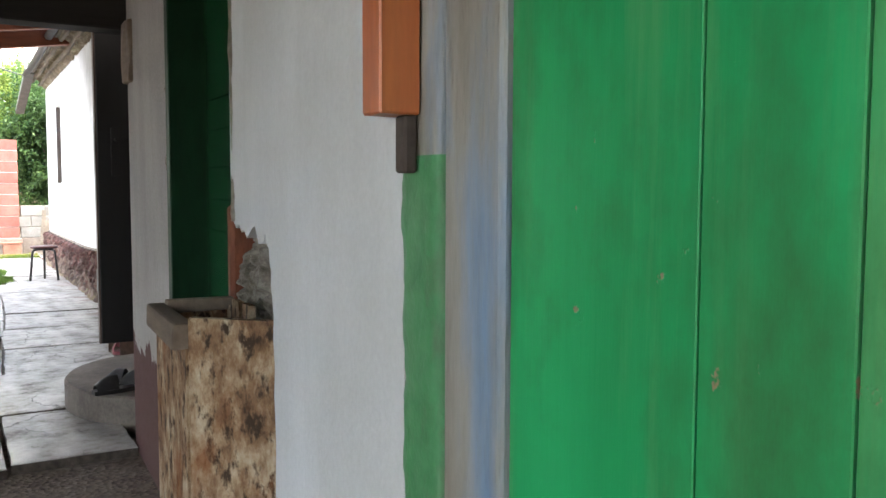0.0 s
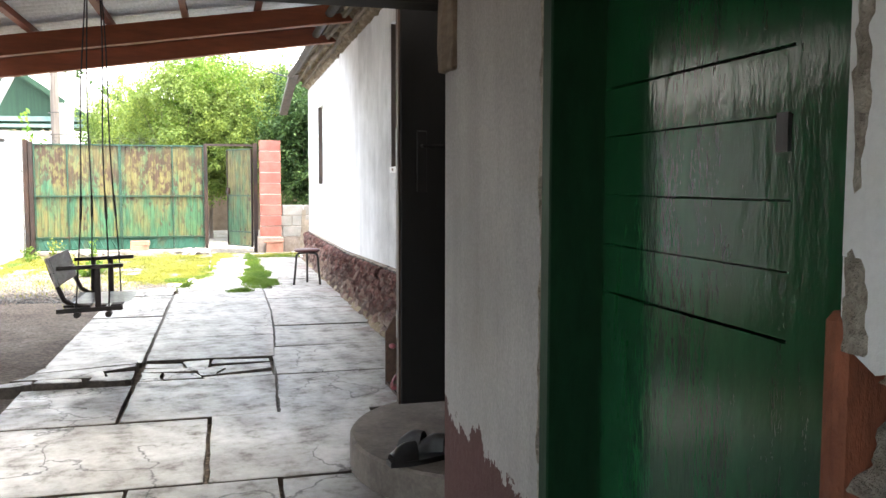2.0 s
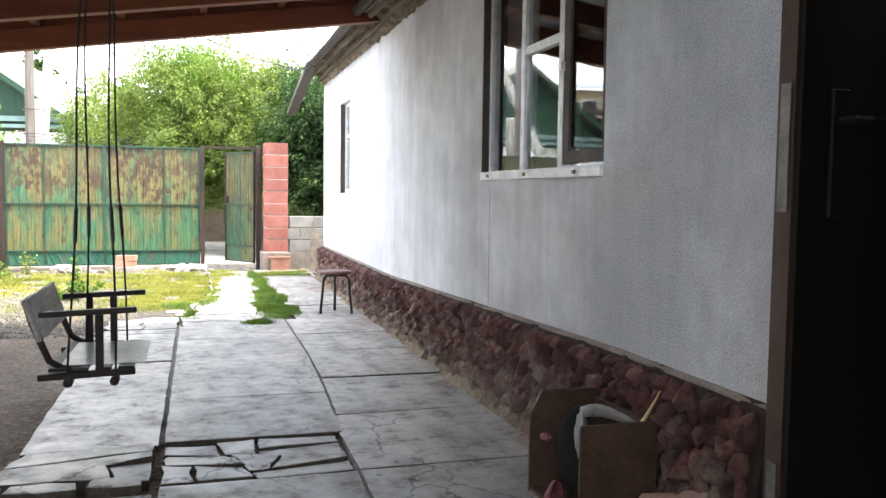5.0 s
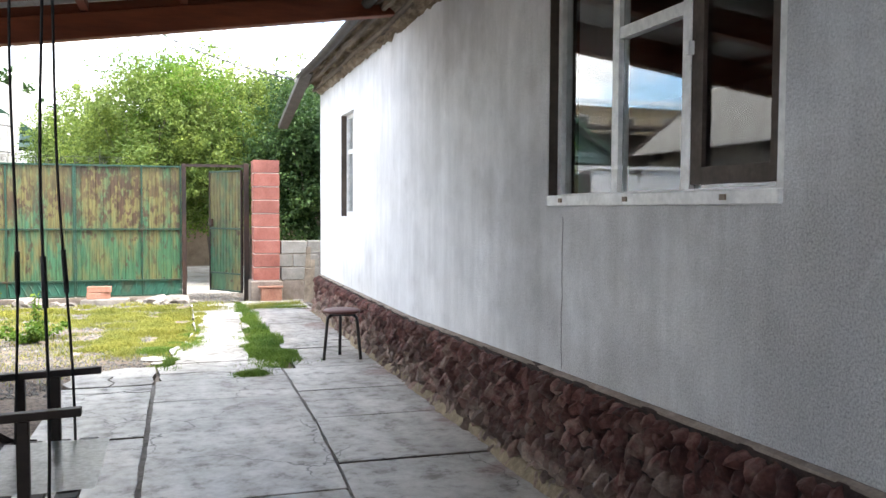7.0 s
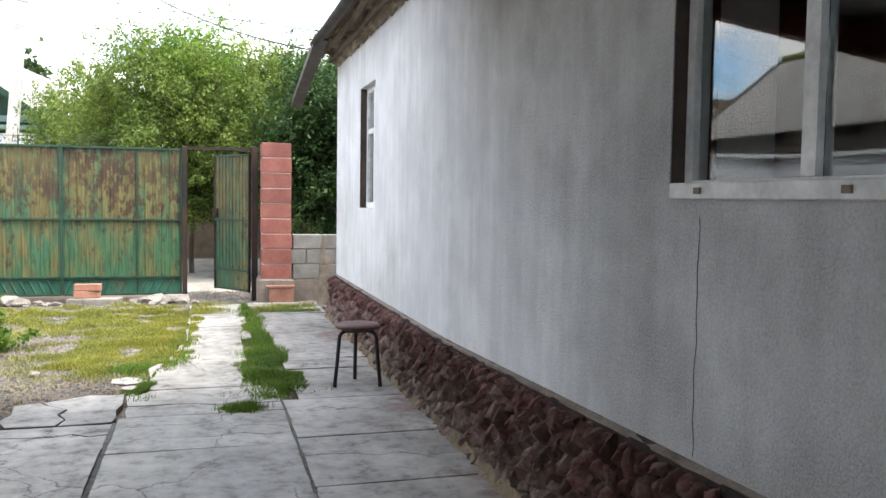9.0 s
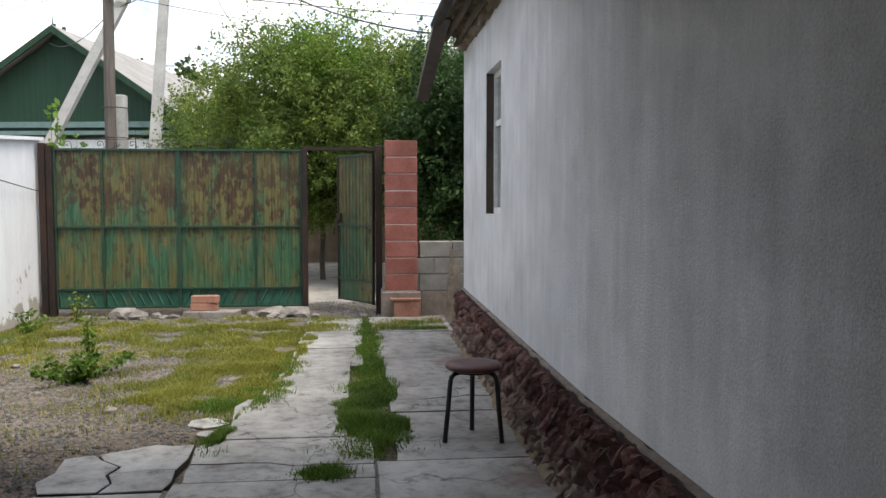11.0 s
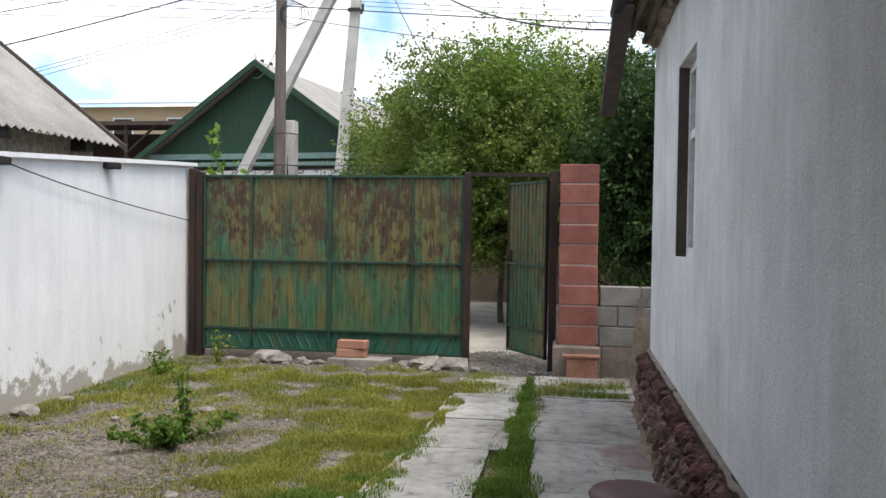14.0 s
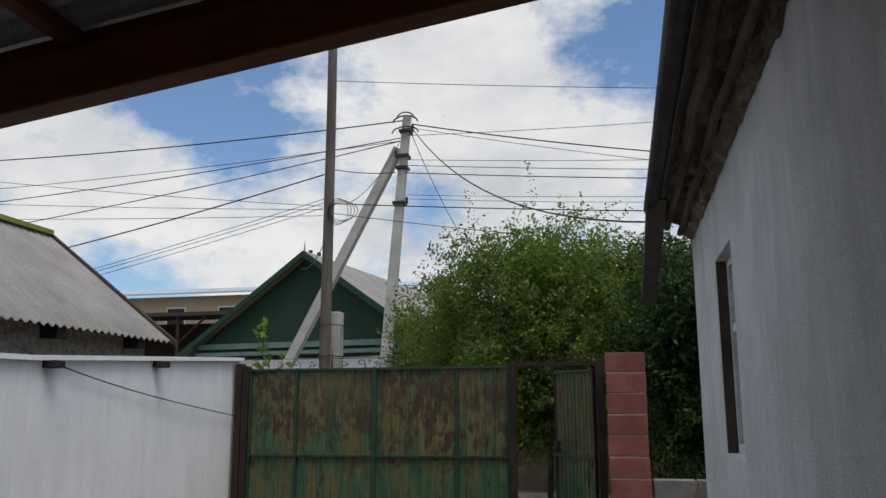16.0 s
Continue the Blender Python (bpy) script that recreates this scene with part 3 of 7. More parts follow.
# ---- building helpers ----
def box(bm, x0, x1, y0, y1, z0, z1, m=None):
    vs = [bm.verts.new(Vector(p)) for p in ((x0, y0, z0), (x1, y0, z0), (x1, y1, z0), (x0, y1, z0), (x0, y0, z1), (x1, y0, z1), (x1, y1, z1), (x0, y1, z1))]
    if m is not None:
        for v in vs:
            v.co = m @ v.co
    for f in ((0, 3, 2, 1), (4, 5, 6, 7), (0, 1, 5, 4), (1, 2, 6, 5), (2, 3, 7, 6), (3, 0, 4, 7)):
        bm.faces.new([vs[i] for i in f])
    return vs


def rod(bm, a, b, r0, r1=None, n=8, rings=1, wob=0.0):
    """A round bar from a to b."""
    a, b = Vector(a), Vector(b)
    r1 = r0 if r1 is None else r1
    d = (b - a).normalized()
    u = d.orthogonal().normalized()
    w = d.cross(u)
    prev, first = None, None
    for k in range(rings + 1):
        s = k / rings
        c = a.lerp(b, s) + (u * random.uniform(-wob, wob) + w * random.uniform(-wob, wob) if 0 < k < rings else Vector())
        r = r0 + (r1 - r0) * s
        ring = [bm.verts.new(c + (u * math.cos(2 * math.pi * i / n) + w * math.sin(2 * math.pi * i / n)) * r) for i in range(n)]
        if prev:
            for i in range(n):
                bm.faces.new((prev[i], prev[(i + 1) % n], ring[(i + 1) % n], ring[i]))
        else:
            first = ring
        prev = ring
    bm.faces.new(first[::-1])
    bm.faces.new(prev)


def tube(bm, pts, r, n=6):
    """A bent bar through the points."""
    pts = [Vector(p) for p in pts]
    prev = None
    u = None
    for k, p in enumerate(pts):
        d = (pts[min(k + 1, len(pts) - 1)] - pts[max(k - 1, 0)]).normalized()
        u = d.orthogonal().normalized() if u is None else (u - d * u.dot(d)).normalized()
        w = d.cross(u)
        ring = [bm.verts.new(p + (u * math.cos(2 * math.pi * i / n) + w * math.sin(2 * math.pi * i / n)) * r) for i in range(n)]
        if prev:
            for i in range(n):
                bm.faces.new((prev[i], prev[(i + 1) % n], ring[(i + 1) % n], ring[i]))
        else:
            bm.faces.new(ring[::-1])
        prev = ring
    bm.faces.new(prev)


def prism(bm, outline, z0, z1, inset=0.0):
    """An upright block over an outline, its upper edge drawn in by inset."""
    c = Vector((sum(p[0] for p in outline) / len(outline), sum(p[1] for p in outline) / len(outline)))
    n = len(outline)
    lo = [bm.verts.new((p[0], p[1], z0)) for p in outline]
    mi = [bm.verts.new((p[0], p[1], z1 - inset)) for p in outline]
    hi = []
    for p in outline:
        d = c - Vector((p[0], p[1]))
        q = Vector((p[0], p[1])) + d.normalized() * inset
        hi.append(bm.verts.new((q.x, q.y, z1)))
    for a, b in ((lo, mi), (mi, hi)):
        for i in range(n):
            bm.faces.new((a[i], a[(i + 1) % n], b[(i + 1) % n], b[i]))
    bm.faces.new(hi)
    bm.faces.new(lo[::-1])


def bevelled(bm, w=0.004, seg=1):
    bmesh.ops.bevel(bm, geom=bm.edges[:], offset=w, segments=seg, affect="EDGES", profile=0.6)


def mesh_of(name, bm, material, smooth=False):
    me = bpy.data.meshes.new(name)
    bmesh.ops.recalc_face_normals(bm, faces=bm.faces[:])
    bm.to_mesh(me)
    bm.free()
    me.materials.append(material)
    if smooth:
        me.polygons.foreach_set("use_smooth", [True] * len(me.polygons))
    return me


def solid(name, bm, material, label="", category="", group="", kind="", smooth=False):
    return tagged(new(name, mesh_of(name, bm, material, smooth)), label, category, group, kind)


def thing(name, at, label, category, group="", kind=""):
    ob = new(name)
    ob.location = at
    ob.empty_display_size = 0.1
    return tagged(ob, label, category, group, kind)


def part(name, bm, material, parent, label="", smooth=False):
    """A mesh in world metres, made a child of a thing or a part."""
    ob = new(name, mesh_of(name, bm, material, smooth))
    ob.parent = parent
    p, m = parent, Matrix()
    while p:
        m = Matrix.LocRotScale(p.location, p.rotation_euler, p.scale) @ m
        p = p.parent
    ob.data.transform(m.inverted())
    return tagged(ob, label)


def piece(name, me, parent, m):
    """One of many alike pieces on a shared mesh, at the pose m in world metres."""
    ob = new(name, me)
    ob.parent = parent
    pm = Matrix()
    p = parent
    while p:
        pm = Matrix.LocRotScale(p.location, p.rotation_euler, p.scale) @ pm
        p = p.parent
    ob.matrix_basis = pm.inverted() @ m
    return ob


def B():
    return bmesh.new()


# ---- ground ----
def ground_height(x, y):
    return -0.045 + 0.02 * noise.noise(Vector((x * 0.7, y * 0.7, 3.1))) + 0.012 * noise.noise(Vector((x * 2.3, y * 2.3, 1.7)))


bm = B()
xs = [-900, -200, -60, -30, -18, -12, -9] + [-7 + 0.25 * i for i in range(57)] + [9, 12, 18, 30, 60, 200, 900]
ys = [-900, -200, -60, -20, -8] + [-4 + 0.25 * i for i in range(121)] + [30, 36, 45, 60, 100, 250, 900]
grid = [[bm.verts.new((x, y, ground_height(x, y))) for x in xs] for y in ys]
for j in range(len(ys) - 1):
    for i in range(len(xs) - 1):
        bm.faces.new((grid[j][i], grid[j][i + 1], grid[j + 1][i + 1], grid[j + 1][i]))
solid("ground", bm, M["ground"], "bare earth and grey gravel of the yard and lane", "ground", "", "structure", True)


# ---- the house wall with its two windows and the door ----
WALL_TOP = 2.93
W1 = (6.65, 8.40, 1.39, 2.66)
W2 = (13.38, 14.13, 1.28, 2.44)
DOOR = (4.50, 5.32, 0.36, 2.32)
bm = B()
def wall_run(bm, x0, x1, y0, y1, z0, z1, holes):
    """A wall along y, built of blocks that leave the holes free."""
    y = y0
    for a, b, lo, hi in sorted(holes):
        box(bm, x0, x1, y, a, z0, z1)
        if lo > z0:
            box(bm, x0, x1, a, b, z0, lo)
        box(bm, x0, x1, a, b, hi, z1)
        y = b
    box(bm, x0, x1, y, y1, z0, z1)


wall_run(bm, 0.0, 0.40, 4.2, 15.62, -0.1, WALL_TOP, [W1, W2, DOOR])
box(bm, 0.4, 6.0, 15.22, 15.62, -0.1, WALL_TOP)
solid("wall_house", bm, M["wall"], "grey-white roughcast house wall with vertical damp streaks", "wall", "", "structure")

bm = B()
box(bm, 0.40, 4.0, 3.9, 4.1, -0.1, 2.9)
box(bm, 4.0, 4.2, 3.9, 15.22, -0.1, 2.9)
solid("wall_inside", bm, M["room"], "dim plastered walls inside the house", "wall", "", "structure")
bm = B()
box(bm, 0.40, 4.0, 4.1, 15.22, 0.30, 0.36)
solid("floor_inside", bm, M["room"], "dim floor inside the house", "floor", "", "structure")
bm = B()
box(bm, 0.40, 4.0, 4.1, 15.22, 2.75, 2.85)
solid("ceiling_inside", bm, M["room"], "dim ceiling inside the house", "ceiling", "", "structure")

# the near part of the house, standing forward by two thirds of a metre
NEAR = [(-0.96, -3.5), (-0.90, 0.84), (-0.79, 1.95), (-0.70, 3.01), (-0.65, 4.11)]


def near_x(y):
    for (x0, y0), (x1, y1) in zip(NEAR, NEAR[1:]):
        if y <= y1:
            return x0 + (x1 - x0) * (y - y0) / (y1 - y0)
    return NEAR[-1][0]


def near_wall(bm, y0, y1, z0, z1, depth=0.45, n=1):
    for k in range(n):
        a, b = y0 + (y1 - y0) * k / n, y0 + (y1 - y0) * (k + 1) / n
        vs = box(bm, 0, 1, a, b, z0, z1)
        for v in vs:
            v.co.x = near_x(v.co.y) + (depth if v.co.x > 0.5 else 0)


bm = B()
near_wall(bm, 3.01, 4.11, -0.1, 3.1, 0.65)
solid("wall_pier", bm, M["pier"], "grey plastered wall pier with a worn maroon dado", "wall", "", "structure")
bm = B()
near_wall(bm, 0.84, 1.95, 1.22, 3.1)
edge = [(1.95, 1.22), (1.95, 1.13), (1.92, 1.105), (1.885, 1.115), (1.86, 1.098), (1.83, 1.104), (1.80, 1.088), (1.775, 1.098), (1.745, 1.112), (1.715, 1.118), (1.695, 1.10), (1.68, 1.082), (1.655, 1.086), (1.63, 1.09), (1.615, 1.108), (1.607, 1.09), (1.586, 1.078), (1.58, 1.05), (1.568, 1.036), (1.572, 1.01), (1.563, 0.985), (1.55, 0.95), (1.556, 0.90), (1.545, 0.85), (1.552, 0.79), (1.54, 0.7), (1.55, 0.55), (1.535, 0.4), (1.545, 0.2), (1.54, -0.1)]
outline = [(0.84, -0.1), (0.84, 1.22)] + edge
outline = [(y - (0.028 if 1.0 < y < 1.93 else 0), z) for y, z in outline]
front = [bm.verts.new((near_x(y) + 0.001, y, z)) for y, z in outline]
back = [bm.verts.new((near_x(y) + 0.03, y, z)) for y, z in outline]
bm.faces.new(front)
bm.faces.new(back[::-1])
for i in range(len(outline)):
    bm.faces.new((front[i], back[i], back[(i + 1) % len(outline)], front[(i + 1) % len(outline)]))
near_wall(bm, 0.84, 1.46, -0.1, 1.22, 0.45)
for v in bm.verts[-8:]:
    v.co.x += 0.031
near_wall(bm, 1.95, 3.01, 2.35, 3.1)
near_wall(bm, -0.30, 0.84, 2.25, 3.1, 0.45)
near_wall(bm, -3.5, -0.30, -0.1, 3.1, 0.45)
solid("wall_near", bm, M["white"], "whitewashed adobe wall beside the green doors", "wall", "", "structure")
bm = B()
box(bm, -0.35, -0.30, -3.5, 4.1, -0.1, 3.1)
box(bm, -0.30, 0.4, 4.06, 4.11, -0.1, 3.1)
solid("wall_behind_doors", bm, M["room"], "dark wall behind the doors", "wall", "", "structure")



def crumble(name, profile, z0, z1, seed, label, rough=0.012):
    """A broken plaster edge: a narrow upright band of lumps along a profile in plan."""
    bm = B()
    n = int((z1 - z0) / 0.022)
    prev = None
    for j in range(n + 1):
        z = z0 + (z1 - z0) * j / n
        row = []
        for k, (x, y) in enumerate(profile):
            w = noise.fractal(Vector((z * 17 + seed, k * 1.3, seed)), 0.8, 2.0, 4) * rough * (0 < k < len(profile) - 1)
            row.append(bm.verts.new((x + w, y + 1.4 * w, z)))
        if prev:
            for i in range(len(profile) - 1):
                bm.faces.new((prev[i], prev[i + 1], row[i + 1], row[i]))
        prev = row
    return solid(name, bm, M["adobe"], label, "wall edge", "", "structure")


crumble("trim_pier_edge", [(near_x(3.07) + 0.004, 3.07), (near_x(3.05) - 0.004, 3.05), (near_x(3.03) - 0.006, 3.025), (-0.700, 3.008), (-0.685, 3.000), (-0.66, 3.004), (-0.64, 3.010)], -0.05, 2.17, 3.3, "crumbling plaster edge of the pier")
crumble("trim_wall_edge", [(near_x(1.90) + 0.003, 1.90), (near_x(1.93) - 0.003, 1.93), (-0.786, 1.953), (-0.77, 1.962), (-0.75, 1.956), (-0.72, 1.95)], 1.12, 2.17, 7.7, "ragged plaster edge beside the door recess", 0.010)

# unseen walls added behind and to the left, then the yard wall
bm = B()
box(bm, -4.2, 0.5, -3.8, -3.5, -0.1, 2.85)
# no such wall is seen; it blocks side light from the pier
box(bm, -4.45, -4.2, 0.3, 3.5, -0.1, 2.85)
solid("wall_unseen", bm, M["white"], "plain unseen whitewashed walls added behind and beside the porch", "wall", "", "structure")
# unseen dark wall, added to dull the door's reflection and the yard light
bm = B()
box(bm, -5.05, -4.9, 4.22, 8.4, -0.1, 2.3)
solid("wall_side_added", bm, M["shed"], "plain dark wall added unseen along the covered yard", "wall", "", "structure")
bm = B()
N = 12
prev = None
for k in range(N + 1):
    y = 9.2 + 8.63 * k / N
    zt = min(2.12, max(1.92, 1.92 + 0.2 * (y - 14) / 3.8)) - 0.02
    row = [bm.verts.new(p) for p in ((-4.92, y, -0.15), (-4.92 + 0.012 * noise.noise(Vector((0, y, 0))), y, zt * 0.5), (-4.92, y, zt), (-5.17, y, zt), (-5.17, y, -0.15))]
    if prev:
        for i in range(5):
            bm.faces.new((prev[i], prev[(i + 1) % 5], row[(i + 1) % 5], row[i]))
    else:
        bm.faces.new(row)
    prev = row
bm.faces.new(prev[::-1])
yard_wall = solid("wall_yard", bm, M["yard_wall"], "whitewashed yard wall with flaking patches at its foot", "wall", "", "structure")
bm = B()
for k in range(N):
    y0, y1 = 9.2 + 8.63 * k / N, 9.2 + 8.63 * (k + 1) / N
    vs = box(bm, -5.21, -4.87, y0 + 0.002, y1 - 0.002, -0.02, 0.02)
    for v in vs:
        v.co.z += min(2.12, max(1.92, 1.92 + 0.2 * (v.co.y - 14) / 3.8))
solid("trim_yard_wall_cap", bm, M["yard_wall"], "thin whitewashed cement cap on the yard wall", "wall cap", "", "structure")

# ---- canopy ----
def beam_z(x):
    return 2.97 + 0.147 * x


bm = None
SL = math.atan(0.147)
for k, y in enumerate((11.235, 9.92, 7.62, 6.0, 4.75)):
    bm = B()
    L = 4.6
    box(bm, 0, L, -0.055, 0.055, 0, 0.19)
    bevelled(bm, 0.006)
    for v in bm.verts:
        v.co = Vector((-L * math.cos(SL) + v.co.x * math.cos(SL), y + v.co.y, beam_z(-L) + 0.005 + v.co.x * math.sin(SL) + v.co.z))
    solid("canopy_beam", bm, M["beam"], "red-brown painted timber beam under the canopy", "beam", "canopy beams", "structure")
for x in (-0.35, -1.05, -1.75, -2.45, -3.15, -3.85, -4.45):
    bm = B()
    box(bm, x - 0.03, x + 0.03, 4.5, 11.33, beam_z(x) + 0.20, beam_z(x) + 0.26)
    solid("canopy_purlin", bm, M["purlin"], "thin red-brown batten under the canopy sheets", "batten", "canopy battens", "structure")


# filler strip, added so no bright sky shows under the sheets
bm = B()
vs = box(bm, -4.6, -0.02, 11.22, 11.25, 0.192, 0.262)
for v in vs:
    v.co.z += beam_z(v.co.x)
solid("canopy_filler", bm, M["beam"], "thin red-brown filler board shutting the sky gap of the canopy", "board", "", "structure")


def corrugated(bm, x0, x1, y0, y1, zf, pitch=0.076, amp=0.009, along="x", thick=0.004):
    """Wavy sheet between x0..x1, y0..y1 with ridges along one axis."""
    n = int(abs((y1 - y0) if along == "x" else (x1 - x0)) / pitch * 4)
    prev = None
    for i in range(n + 1):
        s = i / n
        w = amp * math.sin(i * math.pi / 2)
        if along == "x":
            y = y0 + (y1 - y0) * s
            row = [bm.verts.new((x, y, zf(x, y) + w + d)) for x in (x0, x1) for d in (0, thick)]
        else:
            x = x0 + (x1 - x0) * s
            row = [bm.verts.new((x, y, zf(x, y) + w + d)) for y in (y0, y1) for d in (0, thick)]
        if prev:
            bm.faces.new((prev[0], prev[2], row[2], row[0]))
            bm.faces.new((prev[1], row[1], row[3], prev[3]))
        prev = row


bm = B()
corrugated(bm, -4.75, 0.05, 4.3, 11.40, lambda x, y: beam_z(x) + 0.275, 0.15, 0.02)
solid("canopy_roof", bm, M["zinc"], "corrugated galvanised sheets over the covered yard", "roof", "", "structure", True)
# added low and wide, mostly unseen, to hold light off the porch
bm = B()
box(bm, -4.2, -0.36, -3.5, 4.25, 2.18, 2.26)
solid("ceiling_porch", bm, M["dark_beam"], "dark board ceiling over the porch", "ceiling", "", "structure")
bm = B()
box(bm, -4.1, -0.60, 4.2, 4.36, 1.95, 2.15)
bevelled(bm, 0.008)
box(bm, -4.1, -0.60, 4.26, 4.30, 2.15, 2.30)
solid("porch_beam", bm, M["dark_beam"], "low dark timber beam across the porch", "beam", "", "structure")
for x, y, top in ((-4.05, 4.28, 1.95), (-4.45, 6.0, beam_z(-4.45)), (-4.45, 7.62, beam_z(-4.45)), (-4.45, 9.92, beam_z(-4.45)), (-4.45, 11.235, beam_z(-4.45)), (-4.45, 4.75, beam_z(-4.45))):
    bm = B()
    box(bm, x - 0.05, x + 0.05, y - 0.05, y + 0.05, -0.08, top)
    solid("canopy_post", bm, M["beam"], "red-brown timber post under the canopy", "post", "canopy posts", "structure")

# ---- eaves of the house beyond the canopy ----
bm = B()
vs = box(bm, -0.27, 0.45, 3.9, 15.75, 0, 0.03)
for v in vs:
    v.co.z += 3.10 + 0.32 * v.co.x
box(bm, -0.06, 0.02, 4.2, 15.62, WALL_TOP - 0.01, 3.06)
solid("trim_eaves", bm, M["eave"], "rotten grey boards under the eaves of the house", "eaves", "", "structure")
bm = B()
vs = box(bm, -0.32, 6.0, 3.8, 15.80, 0, 0.03)
for v in vs:
    v.co.z += 3.15 + 0.32 * v.co.x
solid("roof_house", bm, M["asbestos"], "grey sheet roof of the house", "roof", "", "structure")
bm = B()
box(bm, 0.4, 6.0, 15.3, 15.6, WALL_TOP, 5.0)
solid("wall_gable", bm, M["wall"], "roughcast gable end of the house", "wall", "", "structure")

# ---- near doors ----
# the bright green plank door by the start of the walk
door = thing("door_1", (-0.88, 0.2, -0.03), "bright green painted plank door with blue-grey peeling frame", "door", "", "structure")
seams = [0.633, 0.39, 0.262, 0.07, -0.14, -0.29]
for a, b in zip(seams[1:], seams):
    bm = B()
    box(bm, near_x(0.3) + 0.018, near_x(0.3) + 0.058, a + 0.0012, b - 0.0012, -0.03, 2.18)
    bevelled(bm, 0.0012)
    part("plank", bm, M["green_door"], door)
bm = B()
box(bm, near_x(0.7) + 0.003, near_x(0.7) + 0.11, 0.635, 0.749, -0.05, 2.25)
bevelled(bm, 0.006)
part("frame", bm, M["jamb"], door, "blue-grey peeling door frame")
bm = B()
box(bm, near_x(0.8) + 0.012, near_x(0.8) + 0.11, 0.751, 0.838, -0.05, 2.25)
part("jamb_core", bm, M["old_wood"], door)
for z0, z1, mat, text in ((-0.05, 1.235, "jamb_green", "green jamb with chipped paint"), (1.235, 2.25, "jamb", "blue-grey flaking upper jamb")):
    bm = B()
    n, prev = int((z1 - z0) / 0.012), None
    for j in range(n + 1):
        z = z0 + (z1 - z0) * j / n
        row = []
        for k, (dx, y) in enumerate(((0.02, 0.8385), (0.002, 0.8385), (-0.003, 0.834), (-0.005, 0.822), (-0.004, 0.80), (-0.004, 0.775), (-0.002, 0.757), (0.003, 0.7505), (0.02, 0.7505))):
            w = 0.003 * noise.fractal(Vector((z * 21, k * 0.9, 1.7)), 0.8, 2.0, 4) + 0.02 * max(0, noise.noise(Vector((z * 9, k * 0.5, 8.1))) - 0.33)
            row.append(bm.verts.new((near_x(0.8) + dx + (w if 0 < k < 8 else 0), y - (0.8 * w if 0 < k < 4 else 0), z)))
        if prev:
            for i in range(8):
                bm.faces.new((prev[i], prev[i + 1], row[i + 1], row[i]))
        prev = row
    part("outer_jamb", bm, M[mat], door, text, True)
bm = B()
box(bm, near_x(0.3) + 0.012, near_x(0.3) + 0.11, -0.30, 0.638, 2.185, 2.25)
part("lintel", bm, M["jamb"], door)

post = thing("hanging_timber", (-0.95, 0.80, 1.28), "orange-painted square timber fixed above the door jamb", "timber")
bm = B()
box(bm, -0.958, -0.907, 0.785, 0.832, 1.28, 2.175)
bevelled(bm, 0.0025)
part("timber", bm, M["orange"], post)
bm = B()
box(bm, -0.925, -0.908, 0.79, 0.815, 1.215, 1.28)
bevelled(bm, 0.003)
part("stub", bm, M["shed"], post, "short dark wooden stub below")

# the dark green door in its recess
door = thing("door_2", (-0.5, 2.45, 0.0), "glossy dark green plank door shut in a deep recess", "door", "", "structure")
zs = [0.0, 0.50, 1.052, 1.16, 1.27, 1.40, 1.505, 1.98, 2.28]
for k, (a, b) in enumerate(zip(zs, zs[1:])):
    bm = B()
    box(bm, -0.585 - 0.0012 * (k % 2), -0.55, 2.03, 2.953, a + (0.0018 if k in (2, 6) else 0.0005), b - (0.0018 if k in (1, 5) else 0.0005))
    bevelled(bm, 0.0015)
    part("board", bm, M["green_dark"], door)
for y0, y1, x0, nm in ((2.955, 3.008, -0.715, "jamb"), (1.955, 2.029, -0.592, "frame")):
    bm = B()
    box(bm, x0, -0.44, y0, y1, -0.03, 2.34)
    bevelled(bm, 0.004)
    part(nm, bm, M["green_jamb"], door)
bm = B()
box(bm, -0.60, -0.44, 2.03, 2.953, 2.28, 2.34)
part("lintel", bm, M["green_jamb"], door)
bm = B()
box(bm, -0.592, -0.584, 2.308, 2.336, 1.345, 1.405)
part("keyhole_plate", bm, M["black"], door, "black keyhole plate")
bm = B()
box(bm, -0.594, -0.5875, 2.03, 2.295, -0.02, 2.275)
bevelled(bm, 0.002)
part("stile", bm, M["green_dark"], door, "plain upright stile at the lock side")
bm = B()
box(bm, -0.795, -0.58, 1.94, 1.975, -0.03, 1.16)
bevelled(bm, 0.01)
solid("trim_jamb_post", bm, M["red_timber"], "bare red-brown jamb timber laid open by broken plaster", "jamb", "", "structure")

# broken adobe between the plaster and the door
bm = B()
ny, nz = 70, 180
sheet = []
for j in range(nz + 1):
    row = []
    for i in range(ny + 1):
        y, z = 1.462 + (1.95 - 1.462) * i / ny, -0.08 + 1.24 * j / nz
        w = 0.04 * noise.noise(Vector((y * 11, z * 11, 2.0)))
        d = 0.034 + 0.055 * noise.fractal(Vector((y * 13, z * 11, 0.3)), 0.75, 2.0, 5)
        # layers that have split away, with open cracks between them
        d += 0.035 * max(0.0, 1 - abs(((z + 0.45 * y + w) / 0.105) % 1.0 - 0.5) / 0.10)
        d += 0.030 * max(0.0, 1 - abs(((y - 0.5 * z + 2 * w) / 0.17) % 1.0 - 0.5) / 0.07)
        d += 0.05 * max(0.0, 1 - math.hypot(y - 1.815, (z - 1.055) * 1.2) / 0.03)
        row.append(bm.verts.new((near_x(y) + 0.005 + max(0.003, d), y, z)))
    sheet.append(row)
for j in range(nz):
    for i in range(ny):
        bm.faces.new((sheet[j][i], sheet[j][i + 1], sheet[j + 1][i + 1], sheet[j + 1][i]))
